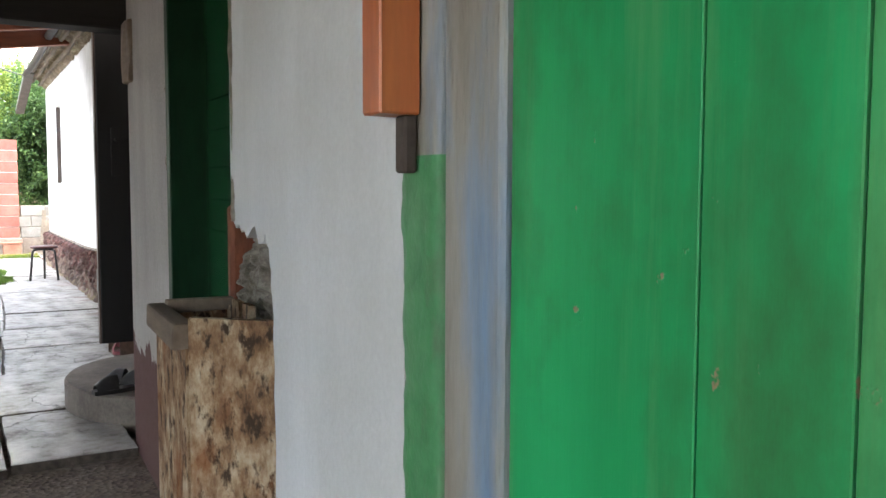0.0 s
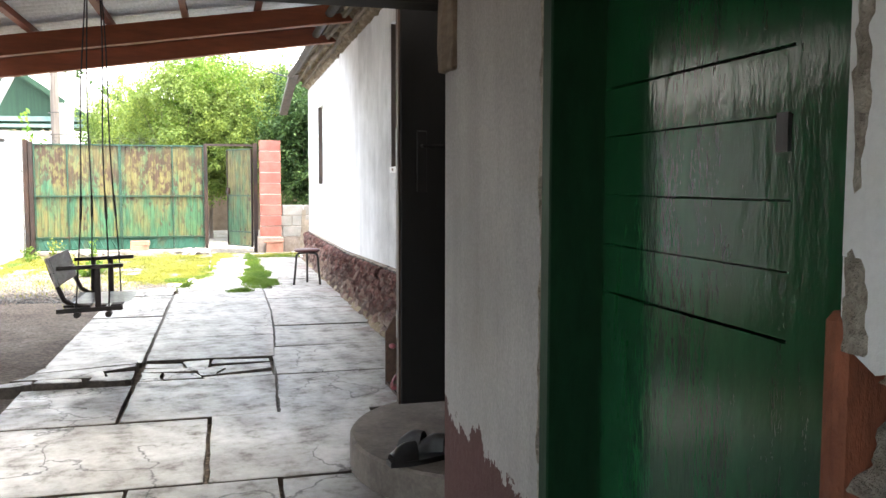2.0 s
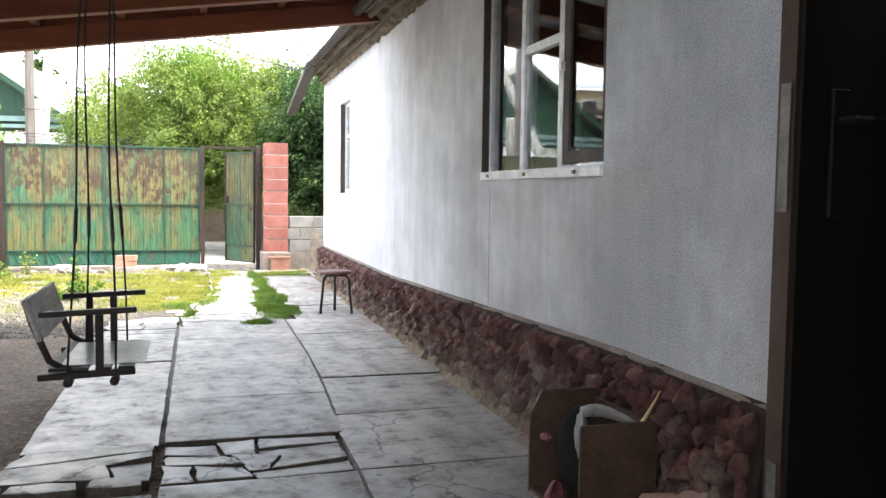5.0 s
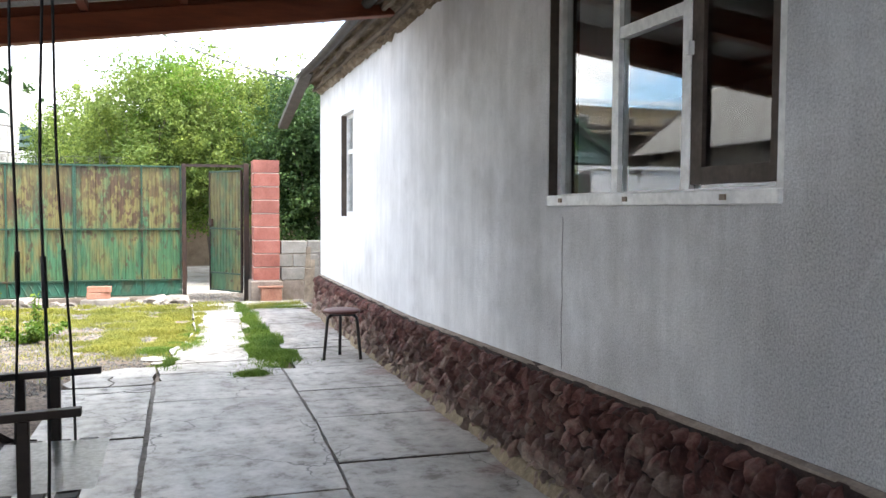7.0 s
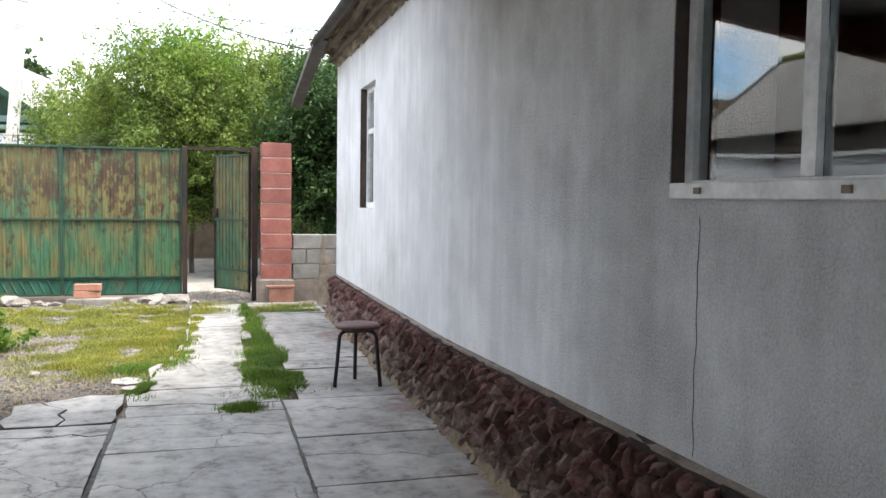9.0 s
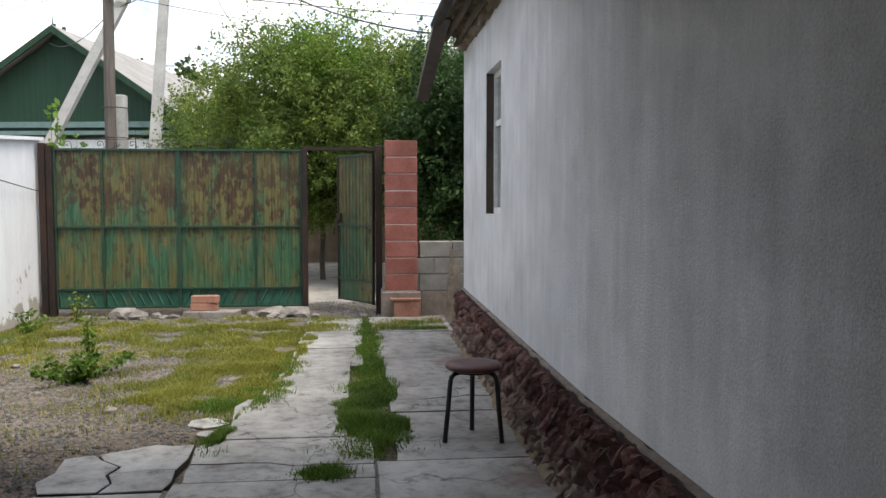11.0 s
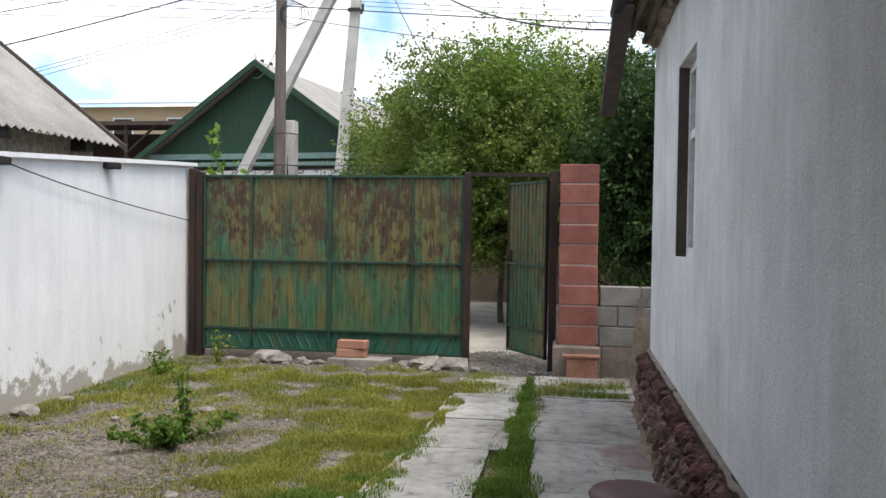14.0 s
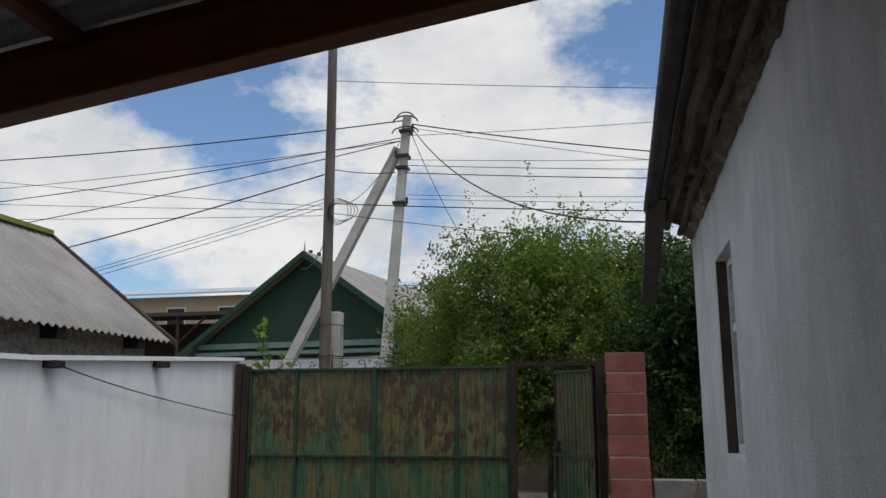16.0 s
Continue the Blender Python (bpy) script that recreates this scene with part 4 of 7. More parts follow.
solid("wall_broken_adobe", bm, M["adobe"], "crumbling adobe laid bare where the plaster fell", "wall", "", "structure")
# the open box of rough boards against the wall
crate = thing("wooden_box", (-0.87, 1.76, -0.04), "open box of rough peeling boards beside the green door", "box")
cor = [(-0.965, 1.915), (-0.955, 1.675), (-0.80, 1.53), (-0.775, 1.93)]
for nm, i, j, top, over in (("side_board", 0, 1, 0.905, 0), ("front_board", 1, 2, 0.935, 0.0), ("end_board", 0, 3, 0.92, 0)):
    a, b = Vector(cor[i]), Vector(cor[j])
    d = (b - a).normalized()
    n = Vector((-d.y, d.x)) * 0.011
    bm = B()
    pts = [a - n, b - n, b + n, a + n]
    prism(bm, [(p.x, p.y) for p in pts], -0.04, top, 0.003)
    part(nm, bm, M["crate"], crate)
bm = B()
box(bm, -0.992, -0.950, 1.668, 1.94, 0.872, 0.922)
bevelled(bm, 0.007, 2)
for v in bm.verts:
    v.co += Vector((0.006, 0, 0.008)) * noise.noise(v.co * 14) + Vector((0, 0, 0.05 * (v.co.y - 1.67)))
part("top_rail", bm, M["rail"], crate, "grey weathered top rail")
bm = B()
box(bm, -0.955, -0.80, 1.895, 1.925, 0.915, 0.945)
bevelled(bm, 0.006, 2)
for v in bm.verts:
    v.co += Vector((0, 0.004, 0.006)) * noise.noise(v.co * 16)
part("top_rail", bm, M["rail"], crate)
for y in (1.70, 1.76, 1.82, 1.88):
    bm = B()
    vs = box(bm, near_x(y) - 0.018, near_x(y) - 0.004, y - 0.024, y + 0.026, -0.04, 0.93 + 0.02 * math.sin(y * 60))
    part("slat", bm, M["crate"], crate)

# wooden stub at the end of the pier
bm = B()
box(bm, -0.675, -0.60, 3.93, 4.135, 1.68, 1.96)
bevelled(bm, 0.012, 2)
bmesh.ops.subdivide_edges(bm, edges=bm.edges[:], cuts=2, use_grid_fill=True)
for v in bm.verts:
    v.co += Vector((0.010, 0.012, 0.014)) * noise.noise(v.co * 17)
solid("wooden_bracket", bm, M["rail"], "grey wooden bracket at the corner of the pier under the beam", "bracket")

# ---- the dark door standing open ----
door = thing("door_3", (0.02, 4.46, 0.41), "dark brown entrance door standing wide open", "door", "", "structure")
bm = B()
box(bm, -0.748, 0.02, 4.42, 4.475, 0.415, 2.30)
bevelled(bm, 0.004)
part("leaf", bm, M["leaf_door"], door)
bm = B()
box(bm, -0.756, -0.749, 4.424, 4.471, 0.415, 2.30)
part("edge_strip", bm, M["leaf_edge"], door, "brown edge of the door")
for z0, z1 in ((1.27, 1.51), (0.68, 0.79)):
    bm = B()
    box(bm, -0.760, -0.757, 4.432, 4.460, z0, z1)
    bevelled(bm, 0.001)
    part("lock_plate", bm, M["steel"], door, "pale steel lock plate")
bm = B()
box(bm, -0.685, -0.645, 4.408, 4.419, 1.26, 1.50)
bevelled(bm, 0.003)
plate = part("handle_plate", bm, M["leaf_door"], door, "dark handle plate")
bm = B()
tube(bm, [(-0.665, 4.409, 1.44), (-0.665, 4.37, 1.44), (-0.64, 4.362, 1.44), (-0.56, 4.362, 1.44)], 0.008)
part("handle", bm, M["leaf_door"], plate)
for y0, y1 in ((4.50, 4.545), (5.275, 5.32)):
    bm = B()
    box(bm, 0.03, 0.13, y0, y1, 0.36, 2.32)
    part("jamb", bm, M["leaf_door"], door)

# pale shirt hanging from a nail in the dark nook
shirt = thing("hanging_shirt", (-0.42, 4.33, 0.82), "pale short-sleeved cotton shirt hanging in the dark nook", "shirt")
bm = B()
rows = []
for j in range(9):
    s = j / 8
    z = 1.15 - 0.32 * s
    half = 0.03 + 0.075 * min(1, s * 2.6) + 0.03 * s
    rows.append([bm.verts.new((-0.40 + half * (i / 4 - 1), 4.335 + 0.012 * math.sin(i * 1.9 + j * 0.4), z)) for i in range(9)])
for a, b in zip(rows, rows[1:]):
    for i in range(8):
        bm.faces.new((a[i], a[i + 1], b[i + 1], b[i]))
bmesh.ops.solidify(bm, geom=bm.faces[:], thickness=0.012)
part("body", bm, M["cloth"], shirt, "", True)
for s in (-1, 1):
    bm = B()
    tube(bm, [(-0.40 + s * 0.08, 4.335, 1.12), (-0.40 + s * 0.125, 4.335, 1.07), (-0.40 + s * 0.15, 4.33, 1.03)], 0.022, 8)
    part("sleeve", bm, M["cloth"], shirt)
bm = B()
tube(bm, [(-0.40, 4.335, 1.14), (-0.40, 4.35, 1.20), (-0.40, 4.40, 1.21), (-0.40, 4.418, 1.20)], 0.005)
part("hook", bm, M["steel"], shirt)
bm = B()
rod(bm, (-0.475, 4.36, -0.04), (-0.46, 4.40, 0.80), 0.013, 0.013, 7)
solid("broom_stick", bm, M["shed"], "grey wooden stick leaning in the dark nook", "stick")

# round doorstep
bm = B()
out = [(0.02, 4.30), (-0.35, 4.26)] + [(-0.30 - 0.58 * math.sin(math.pi * (0.06 + 0.88 * k / 22)), 4.88 - 0.66 * math.cos(math.pi * (0.06 + 0.88 * k / 22))) for k in range(23)] + [(0.02, 5.5)]
prism(bm, out, -0.06, 0.145, 0.012)
solid("doorstep", bm, M["step"], "rounded cast concrete doorstep", "doorstep", "", "structure")
bm = B()
box(bm, -0.10, 0.03, 4.5, 5.32, 0.14, 0.36)
bevelled(bm, 0.01)
solid("threshold", bm, M["mortar"], "maroon painted sill of the entrance", "threshold", "", "structure")


def shoe(at, turn, mat, label, size=0.26):
    t = thing("shoe", at, label, "shoe", "shoes by the door")
    t.rotation_euler = (0, 0, turn)
    m = pose(*at, 0, 0, math.degrees(turn))
    bm = B()
    pts = [(size * (0.5 - k / 12) , 0.038 * (0.75 + 0.35 * math.sin(k / 12 * 4.2)) * s) for s in (1, -1) for k in (range(13) if s == 1 else range(12, -1, -1))]
    prism(bm, [tuple((m @ Vector((p[0], p[1], 0)))[:2]) for p in pts], at[2], at[2] + 0.022, 0.003)
    part("sole", bm, mat, t)
    bm = B()
    prev = None
    for k in range(8):
        x = size * (0.46 - 0.42 * k / 7)
        h = 0.03 + 0.045 * math.sin(min(1, k / 5) * math.pi / 2)
        ring = [bm.verts.new(m @ Vector((x, 0.037 * math.cos(a), 0.018 + h * math.sin(a)))) for a in [math.pi * i / 8 for i in range(9)]]
        if prev:
            for i in range(8):
                bm.faces.new((prev[i], prev[i + 1], ring[i + 1], ring[i]))
        prev = ring
    part("upper", bm, mat, t, "", True)
    return t


shoe((-0.60, 4.62, 0.145), 2.4, M["leather"], "worn black slip-on shoe on the doorstep")
shoe((-0.52, 4.56, 0.145), 2.7, M["leather"], "worn black slip-on shoe on the doorstep")
shoe((-0.66, 4.50, 0.145), 3.3, M["leather"], "worn black slip-on shoe on the doorstep")

# box of odds and ends by the wall
bx = thing("storage_box", (-0.26, 6.2, -0.02), "dark brown open board box of odds and ends beside the plinth", "box")
for nm, y0, tops in (("front_panel", 5.95, 0.42), ("back_panel", 6.45, 0.44)):
    bm = B()
    prof = [(-0.425, -0.02), (-0.10, -0.02), (-0.10, tops), (-0.37 if y0 > 6 else -0.42, tops), (-0.425, tops - (0.10 if y0 > 6 else 0.01))]
    a, b = [[bm.verts.new((x, y, z)) for x, z in prof] for y in (y0, y0 + 0.016)]
    bm.faces.new(a)
    bm.faces.new(b[::-1])
    for i in range(5):
        bm.faces.new((a[i], b[i], b[(i + 1) % 5], a[(i + 1) % 5]))
    bevelled(bm, 0.002)
    part(nm, bm, M["mdf"], bx)
bm = B()
box(bm, -0.42, -0.10, 5.968, 6.448, 0.0, 0.015)
part("bottom", bm, M["mdf"], bx)
bm = B()
box(bm, -0.118, -0.10, 5.968, 6.448, 0.016, 0.40)
part("side_panel", bm, M["mdf"], bx)


def lump(name, at, size, mat, label, category, rough=0.12, seg=16):
    """A soft lumpy form."""
    bm = B()
    bmesh.ops.create_uvsphere(bm, u_segments=seg, v_segments=seg * 2 // 3, radius=1)
    for v in bm.verts:
        f = 1 + rough * noise.fractal(v.co * 2.1 + Vector(at), 0.8, 2, 3)
        v.co = Vector([at[k] + v.co[k] * size[k] * f for k in range(3)])
    return solid(name, bm, mat, label, category, smooth=True)


# pale skull-like thing of unknown kind, shaped as a twisted roll
bm = B()
prev = None
for k in range(11):
    s = k / 10
    c = Vector((-0.40 + 0.30 * s, 5.99, 0.445 + 0.012 * math.sin(s * 5) ))
    r = (0.012 if s < 0.8 else 0.005) + 0.012 * math.sin(math.pi * min(1, 0.25 + 0.9 * s))
    ring = [bm.verts.new(c + Vector((0, math.cos(a) * r * 1.3, math.sin(a) * r)) * (1 + 0.25 * noise.noise(Vector((k * 0.7, a, 3))))) for a in [2 * math.pi * i / 10 for i in range(10)]]
    if prev:
        for i in range(10):
            bm.faces.new((prev[i], prev[(i + 1) % 10], ring[(i + 1) % 10], ring[i]))
    else:
        bm.faces.new(ring[::-1])
    prev = ring
bm.faces.new(prev)
for v in bm.verts:
    v.co.z += 0.02 - 0.28 * max(0, v.co.x + 0.36)
solid("pale_skull_shape", bm, M["rag"], "pale skull-like shape lying over the edge of the box", "rag", smooth=True)
bm = B()
prev = None
for k in range(9):
    q = k / 8
    c, r = Vector((-0.155 + 0.085 * q, 5.985, 0.40 + 0.10 * q + 0.03 * q * q)), 0.013 * (1 - 0.7 * q)
    ring = [bm.verts.new(c + Vector((math.cos(a) * r, math.sin(a) * r, 0.4 * math.cos(a) * r))) for a in [2 * math.pi * i / 8 for i in range(8)]]
    if prev:
        for i in range(8):
            bm.faces.new((prev[i], prev[(i + 1) % 8], ring[(i + 1) % 8], ring[i]))
    else:
        bm.faces.new(ring[::-1])
    prev = ring
bm.faces.new(prev)
solid("yellow_horn", bm, M["horn"], "small curved yellow plastic horn on the box", "toy", smooth=True)
lump("grey_cloth", (-0.405, 5.995, 0.375), (0.022, 0.03, 0.085), M["rag"], "crumpled off-white cloth hanging inside the box", "cloth", 0.3)
# black lump put in for the dark hollow between the panels
lump("black_filling", (-0.27, 6.28, 0.22), (0.085, 0.13, 0.18), M["hollow_black"], "black lump filling the dark hollow of the box", "bag")
lump("red_cloth", (-0.405, 6.33, 0.27), (0.022, 0.03, 0.016), M["pink"], "small red cloth hanging from the box", "cloth", 0.3, 12)
shoe((-0.385, 6.24, 0.016), 1.9, M["pink"], "small pink plastic shoe in the open box", 0.09)
bm = B()
bmesh.ops.create_uvsphere(bm, u_segments=20, v_segments=12, radius=1)
for v in bm.verts:
    n = noise.fractal(v.co * 1.6, 0.8, 2, 3)
    v.co = Vector((-0.07 + v.co.x * 0.27, 5.68 + v.co.y * 0.20, 0.10 + v.co.z * 0.135)) + v.co * 0.05 * n
solid("stuffed_sack", bm, M["sack"], "pink-beige stuffed sack slumped by the plinth", "sack", smooth=True)


# ---- windows of the house ----
def bar(bm, x0, x1, y0, y1, z0, z1):
    box(bm, x0, x1, y0, y1, z0, z1)


def window(name, hole, label, cols, pane_x, transoms, inset=0.0, near_jamb=0.04):
    y0, y1, z0, z1 = hole
    w = thing(name, (0.06, (y0 + y1) / 2, z0), label, "window", "", "structure")
    bm = B()
    for a, b, c, d in ((y0 + 0.002, y0 + near_jamb, z0, z1), (y1 - 0.05, y1 - 0.008, z0, z1), (y0 + near_jamb, y1 - 0.05, z0, z0 + 0.055), (y0 + near_jamb, y1 - 0.05, z1 - 0.05, z1 - 0.002)):
        bar(bm, 0.05 + inset, 0.11 + inset, a, b, c + 0.002, d)
    part("window_frame", bm, M["frame"], w)
    bm = B()
    box(bm, 0.004, 0.17, y1 - 0.006, y1 - 0.001, z0, z1)
    part("reveal_board", bm, M["frame_brown"], w, "dark brown reveal board")
    for c in cols[1:-1]:
        bm = B()
        bar(bm, 0.052 + inset, 0.108 + inset, c - 0.028, c + 0.028, z0 + 0.056, z1 - 0.05)
        part("mullion", bm, M["frame"], w)
    for a, b, z in transoms:
        bm = B()
        bar(bm, 0.056 + inset, 0.10 + inset, a + 0.029, b - 0.029, z - 0.025, z + 0.025)
        part("transom", bm, M["frame"], w)
    for a, b in zip(cols, cols[1:]):
        bm = B()
        bar(bm, pane_x, pane_x + 0.004, a + 0.03, b - 0.03, z0 + 0.05, z1 - 0.045)
        pane = part("pane", bm, M["glass"], w)
        pane.visible_shadow = False
    return w


w = window("window_1", W1, "three-light window in pale grey frames with a brown reveal", [6.72, 7.265, 7.81, 8.38], 0.075, [(7.265, 7.81, 2.14)], near_jamb=0.092)
bm = B()
for a, b, c, d in ((6.744, 6.784, 1.462, 2.6), (7.165, 7.236, 1.462, 2.6), (6.784, 7.165, 1.462, 1.525), (6.784, 7.165, 2.54, 2.6)):
    bar(bm, 0.056, 0.074, a, b, c, d)
part("casement", bm, M["frame_brown"], w, "dark brown inner casement")
bm = B()
box(bm, -0.018, 0.05, 6.652, 8.375, 1.384, 1.436)
bevelled(bm, 0.004)
part("window_sill", bm, M["frame"], w)
for y in (8.2, 7.58, 6.92):
    bm = B()
    box(bm, -0.03, -0.022, y - 0.015, y + 0.015, 1.40, 1.42)
    part("sill_clip", bm, M["old_wood"], w)
for z in (1.95,):
    bm = B()
    box(bm, 0.03, 0.055, 7.22, 7.255, z, z + 0.05)
    part("hinge", bm, M["frame"], w)
w = window("window_2", W2, "narrow two-light window in pale frame with a brown reveal", [13.41, 13.76, 14.10], 0.09, [(13.41, 13.76, 2.02), (13.76, 14.10, 2.02)], inset=0.015)
bm = B()
prev = None
for i in range(61):
    x = 0.30 + 0.02 * math.sin(i * 1.7)
    row = [bm.verts.new((x, 13.42 + 0.68 * i / 60, z)) for z in (1.3, 2.7)]
    if prev:
        bm.faces.new((prev[0], row[0], row[1], prev[1]))
    prev = row
bmesh.ops.solidify(bm, geom=bm.faces[:], thickness=0.003)
solid("curtain", bm, M["curtain"], "dim lace curtain behind the window", "curtain", smooth=True)

# ---- stool ----
stool = thing("stool", (-0.39, 12.0, 0.0), "round maroon stool on three bent black steel legs", "stool")
bm = B()
prof = [(0.0, 0.455), (0.10, 0.457), (0.155, 0.452), (0.167, 0.44), (0.165, 0.425), (0.15, 0.418), (0.0, 0.418)]
n = 28
rings = [[bm.verts.new((-0.39 + r * math.cos(2 * math.pi * i / n), 12.0 + r * math.sin(2 * math.pi * i / n), z)) for i in range(n)] if r else [bm.verts.new((-0.39, 12.0, z))] for r, z in prof]
for a, b in zip(rings, rings[1:]):
    for i in range(n):
        q = [a[i % len(a)], a[(i + 1) % len(a)], b[(i + 1) % len(b)], b[i % len(b)]]
        q = list(dict.fromkeys(q))
        if len(q) > 2:
            bm.faces.new(q)
part("seat", bm, M["seat"], stool, "worn maroon seat", True)
bm = B()
tube(bm, [(-0.39 + 0.11 * math.cos(2 * math.pi * i / 24), 12.0 + 0.11 * math.sin(2 * math.pi * i / 24), 0.408) for i in range(25)], 0.009)
part("ring", bm, M["black"], stool, "", True)
for ang in (200, 325, 85):
    c, s = math.cos(radians(ang)), math.sin(radians(ang))
    bm = B()
    tube(bm, [(-0.39 + c * r, 12.0 + s * r, z) for r, z in ((0.02, 0.405), (0.09, 0.404), (0.125, 0.396), (0.145, 0.378), (0.152, 0.35), (0.165, 0.2), (0.186, 0.012))], 0.0145, 8)
    leg = part("leg", bm, M["black"], stool, "", True)
    bm = B()
    rod(bm, (-0.39 + c * 0.186, 12.0 + s * 0.186, 0.0), (-0.39 + c * 0.184, 12.0 + s * 0.184, 0.03), 0.0155, 0.0145, 8)
    part("rubber_foot", bm, M["leather"], leg)

# ---- garden swing ----
sw = thing("swing_seat", (-2.3, 7.6, 0.42), "dark wooden swing seat with grey backboards hung on ropes", "swing")


def batten(nm, a, b, w=0.03, h=0.03, mat=None, label=""):
    a, b = Vector(a), Vector(b)
    d = b - a
    bm = B()
    box(bm, 0, d.length, -w / 2, w / 2, -h / 2, h / 2)
    bevelled(bm, 0.003)
    rot = d.to_track_quat("X", "Z").to_matrix().to_4x4()
    for v in bm.verts:
        v.co = a + rot @ v.co
    return part(nm, bm, mat or M["swing_wood"], sw, label)


for y in (7.25, 7.95):
    batten("bottom_rail", (-2.52, y, 0.43), (-2.10, y, 0.445), 0.035, 0.03)
    batten("arm_rest", (-2.51, y, 0.72), (-2.09, y, 0.735), 0.04, 0.026)
    batten("arm_post", (-2.255, y, 0.445), (-2.255, y, 0.715), 0.03, 0.035)
    bm = B()
    tube(bm, [(-2.33, y + 0.03, 0.455), (-2.42, y + 0.03, 0.465), (-2.475, y + 0.03, 0.50), (-2.50, y + 0.03, 0.56), (-2.545, y + 0.03, 0.68), (-2.575, y + 0.03, 0.785)], 0.017, 6)
    part("back_post", bm, M["swing_wood"], sw)
    for x in (-2.39, -2.19):
        bm = B()
        rod(bm, (x, y - 0.03, 0.405), (x, y + 0.03, 0.405), 0.022, 0.022, 8)
        part("knot", bm, M["swing_wood"], sw)
batten("arm_post", (-2.375, 7.95, 0.445), (-2.375, 7.95, 0.715), 0.03, 0.03)
for z0, z1, dx in ((0.60, 0.685, -2.535), (0.69, 0.79, -2.565)):
    bm = B()
    vs = box(bm, dx + 0.018, dx + 0.034, 7.22, 8.02, z0, z1)
    for v in vs:
        v.co.x -= (v.co.z - z0) * 0.3
    part("backboard", bm, M["swing_back"], sw, "worn grey backboard")
for x in (-2.44, -2.34, -2.24, -2.14):
    batten("seat_slat", (x, 7.24, 0.462), (x, 7.96, 0.462), 0.07, 0.016)
bm = B()
rows = []
for i in range(14):
    x = -2.43 + 0.37 * i / 13
    rows.append([bm.verts.new((x, 7.30 + 0.62 * j / 8, 0.473 + 0.0015 * math.sin(i * 0.7 + j * 0.5))) for j in range(9)])
for a, b in zip(rows, rows[1:]):
    for j in range(8):
        bm.faces.new((a[j], a[j + 1], b[j + 1], b[j]))
bmesh.ops.solidify(bm, geom=bm.faces[:], thickness=0.006)
part("seat_cover", bm, M["oilcloth"], sw, "pale shiny oilcloth on the seat", True)
for y in (7.25, 7.95):
    for x, tx in ((-2.39, -2.33), (-2.19, -2.23)):
        bm = B()
        ty = 7.61 + (y - 7.6) * 0.1
        pts = [Vector((x, y, 0.40)).lerp(Vector((tx, ty, beam_z(tx) + 0.02)), s) + Vector((0.008 * math.sin(s * 9 + x * 40), 0, 0)) for s in [k / 14 for k in range(15)]]
        tube(bm, pts, 0.0055, 5)
        part("rope", bm, M["wire"], sw, "thin dark rope")
        bm = B()
        p, q = pts[4], pts[5]
        rod(bm, p, q, 0.010, 0.010, 6)
        part("rope_splice", bm, M["wire"], sw)

# hairline crack in the roughcast below the window
bm = B()
tube(bm, [(-0.0005, 8.22 + 0.018 * noise.noise(Vector((z * 9, 2.0, 0))), z) for z in [0.58 + 0.03 * k for k in range(26)]], 0.0016, 4)
solid("trim_wall_crack", bm, M["black"], "thin dark crack in the roughcast wall", "crack", "", "structure")


# ---- the gate ----
GY = 17.68
gate = thing("yard_gate", (-3.25, GY, 0.05), "double yard gate of weathered green sheet iron, rusty and faded", "gate")
cols = [(-4.70, -4.15), (-4.15, -3.25), (-3.25, -2.33), (-2.33, -1.78)]
ribs_seed = random.Random(3)


def ribbed(bm, x0, x1, z0, z1, y, pitch=0.105, depth=0.012):
    """Sheet with narrow upright ribs."""
    xs_, k = [], x0
    n = max(2, round((x1 - x0) / pitch))
    p = (x1 - x0) / n
    pts = []
    for i in range(n):
        a = x0 + i * p
        pts += [(a, 0), (a + p * 0.72, 0), (a + p * 0.80, -depth), (a + p * 0.92, -depth)]
    pts.append((x1, 0))
    prev = None
    for x, d in pts:
        row = [bm.verts.new((x, y + d, z)) for z in (z0, z1)] + [bm.verts.new((x, y + d + 0.003, z)) for z in (z0, z1)]
        if prev:
            bm.faces.new((prev[0], row[0], row[1], prev[1]))
            bm.faces.new((prev[2], prev[3], row[3], row[2]))
        prev = row


for leaf_cols, lx in ((cols[:2], -4.43), (cols[2:], -2.5)):
    for x0, x1 in leaf_cols:
        bm = B()
        ribbed(bm, x0 + 0.012, x1 - 0.012, 1.06, 1.975, GY)
        part("upper_sheet", bm, M["gate"], gate)
        bm = B()
        ribbed(bm, x0 + 0.012, x1 - 0.012, 0.30, 1.04, GY)
        part("middle_sheet", bm, M["gate"], gate)
        bm = B()
        box(bm, x0 + 0.012, x1 - 0.012, GY, GY + 0.003, 0.075, 0.285)
        foot = part("foot_sheet", bm, M["foot"], gate, "teal-green foot sheet with slanting ribs")
        n = int((x1 - x0) / 0.11)
        for i in range(n):
            xa = x0 + 0.04 + i * (x1 - x0 - 0.14) / max(1, n - 1)
            lean = 0.09 if (x0 + x1) / 2 > -3.25 else -0.09
            if not (x0 + 0.02 < xa + lean < x1 - 0.02):
                lean *= 0.3
            bm = B()
            rod(bm, (xa, GY - 0.004, 0.085), (xa + lean, GY - 0.004, 0.275), 0.013, 0.013, 5)
            part("rib", bm, M["foot"], foot)
for x in (-4.70, -4.15, -3.262, -3.238, -2.33, -1.78):
    bm = B()
    box(bm, x - 0.011, x + 0.011, GY - 0.028, GY + 0.012, 0.06, 2.0)
    part("upright_bar", bm, M["gate_bar"], gate)
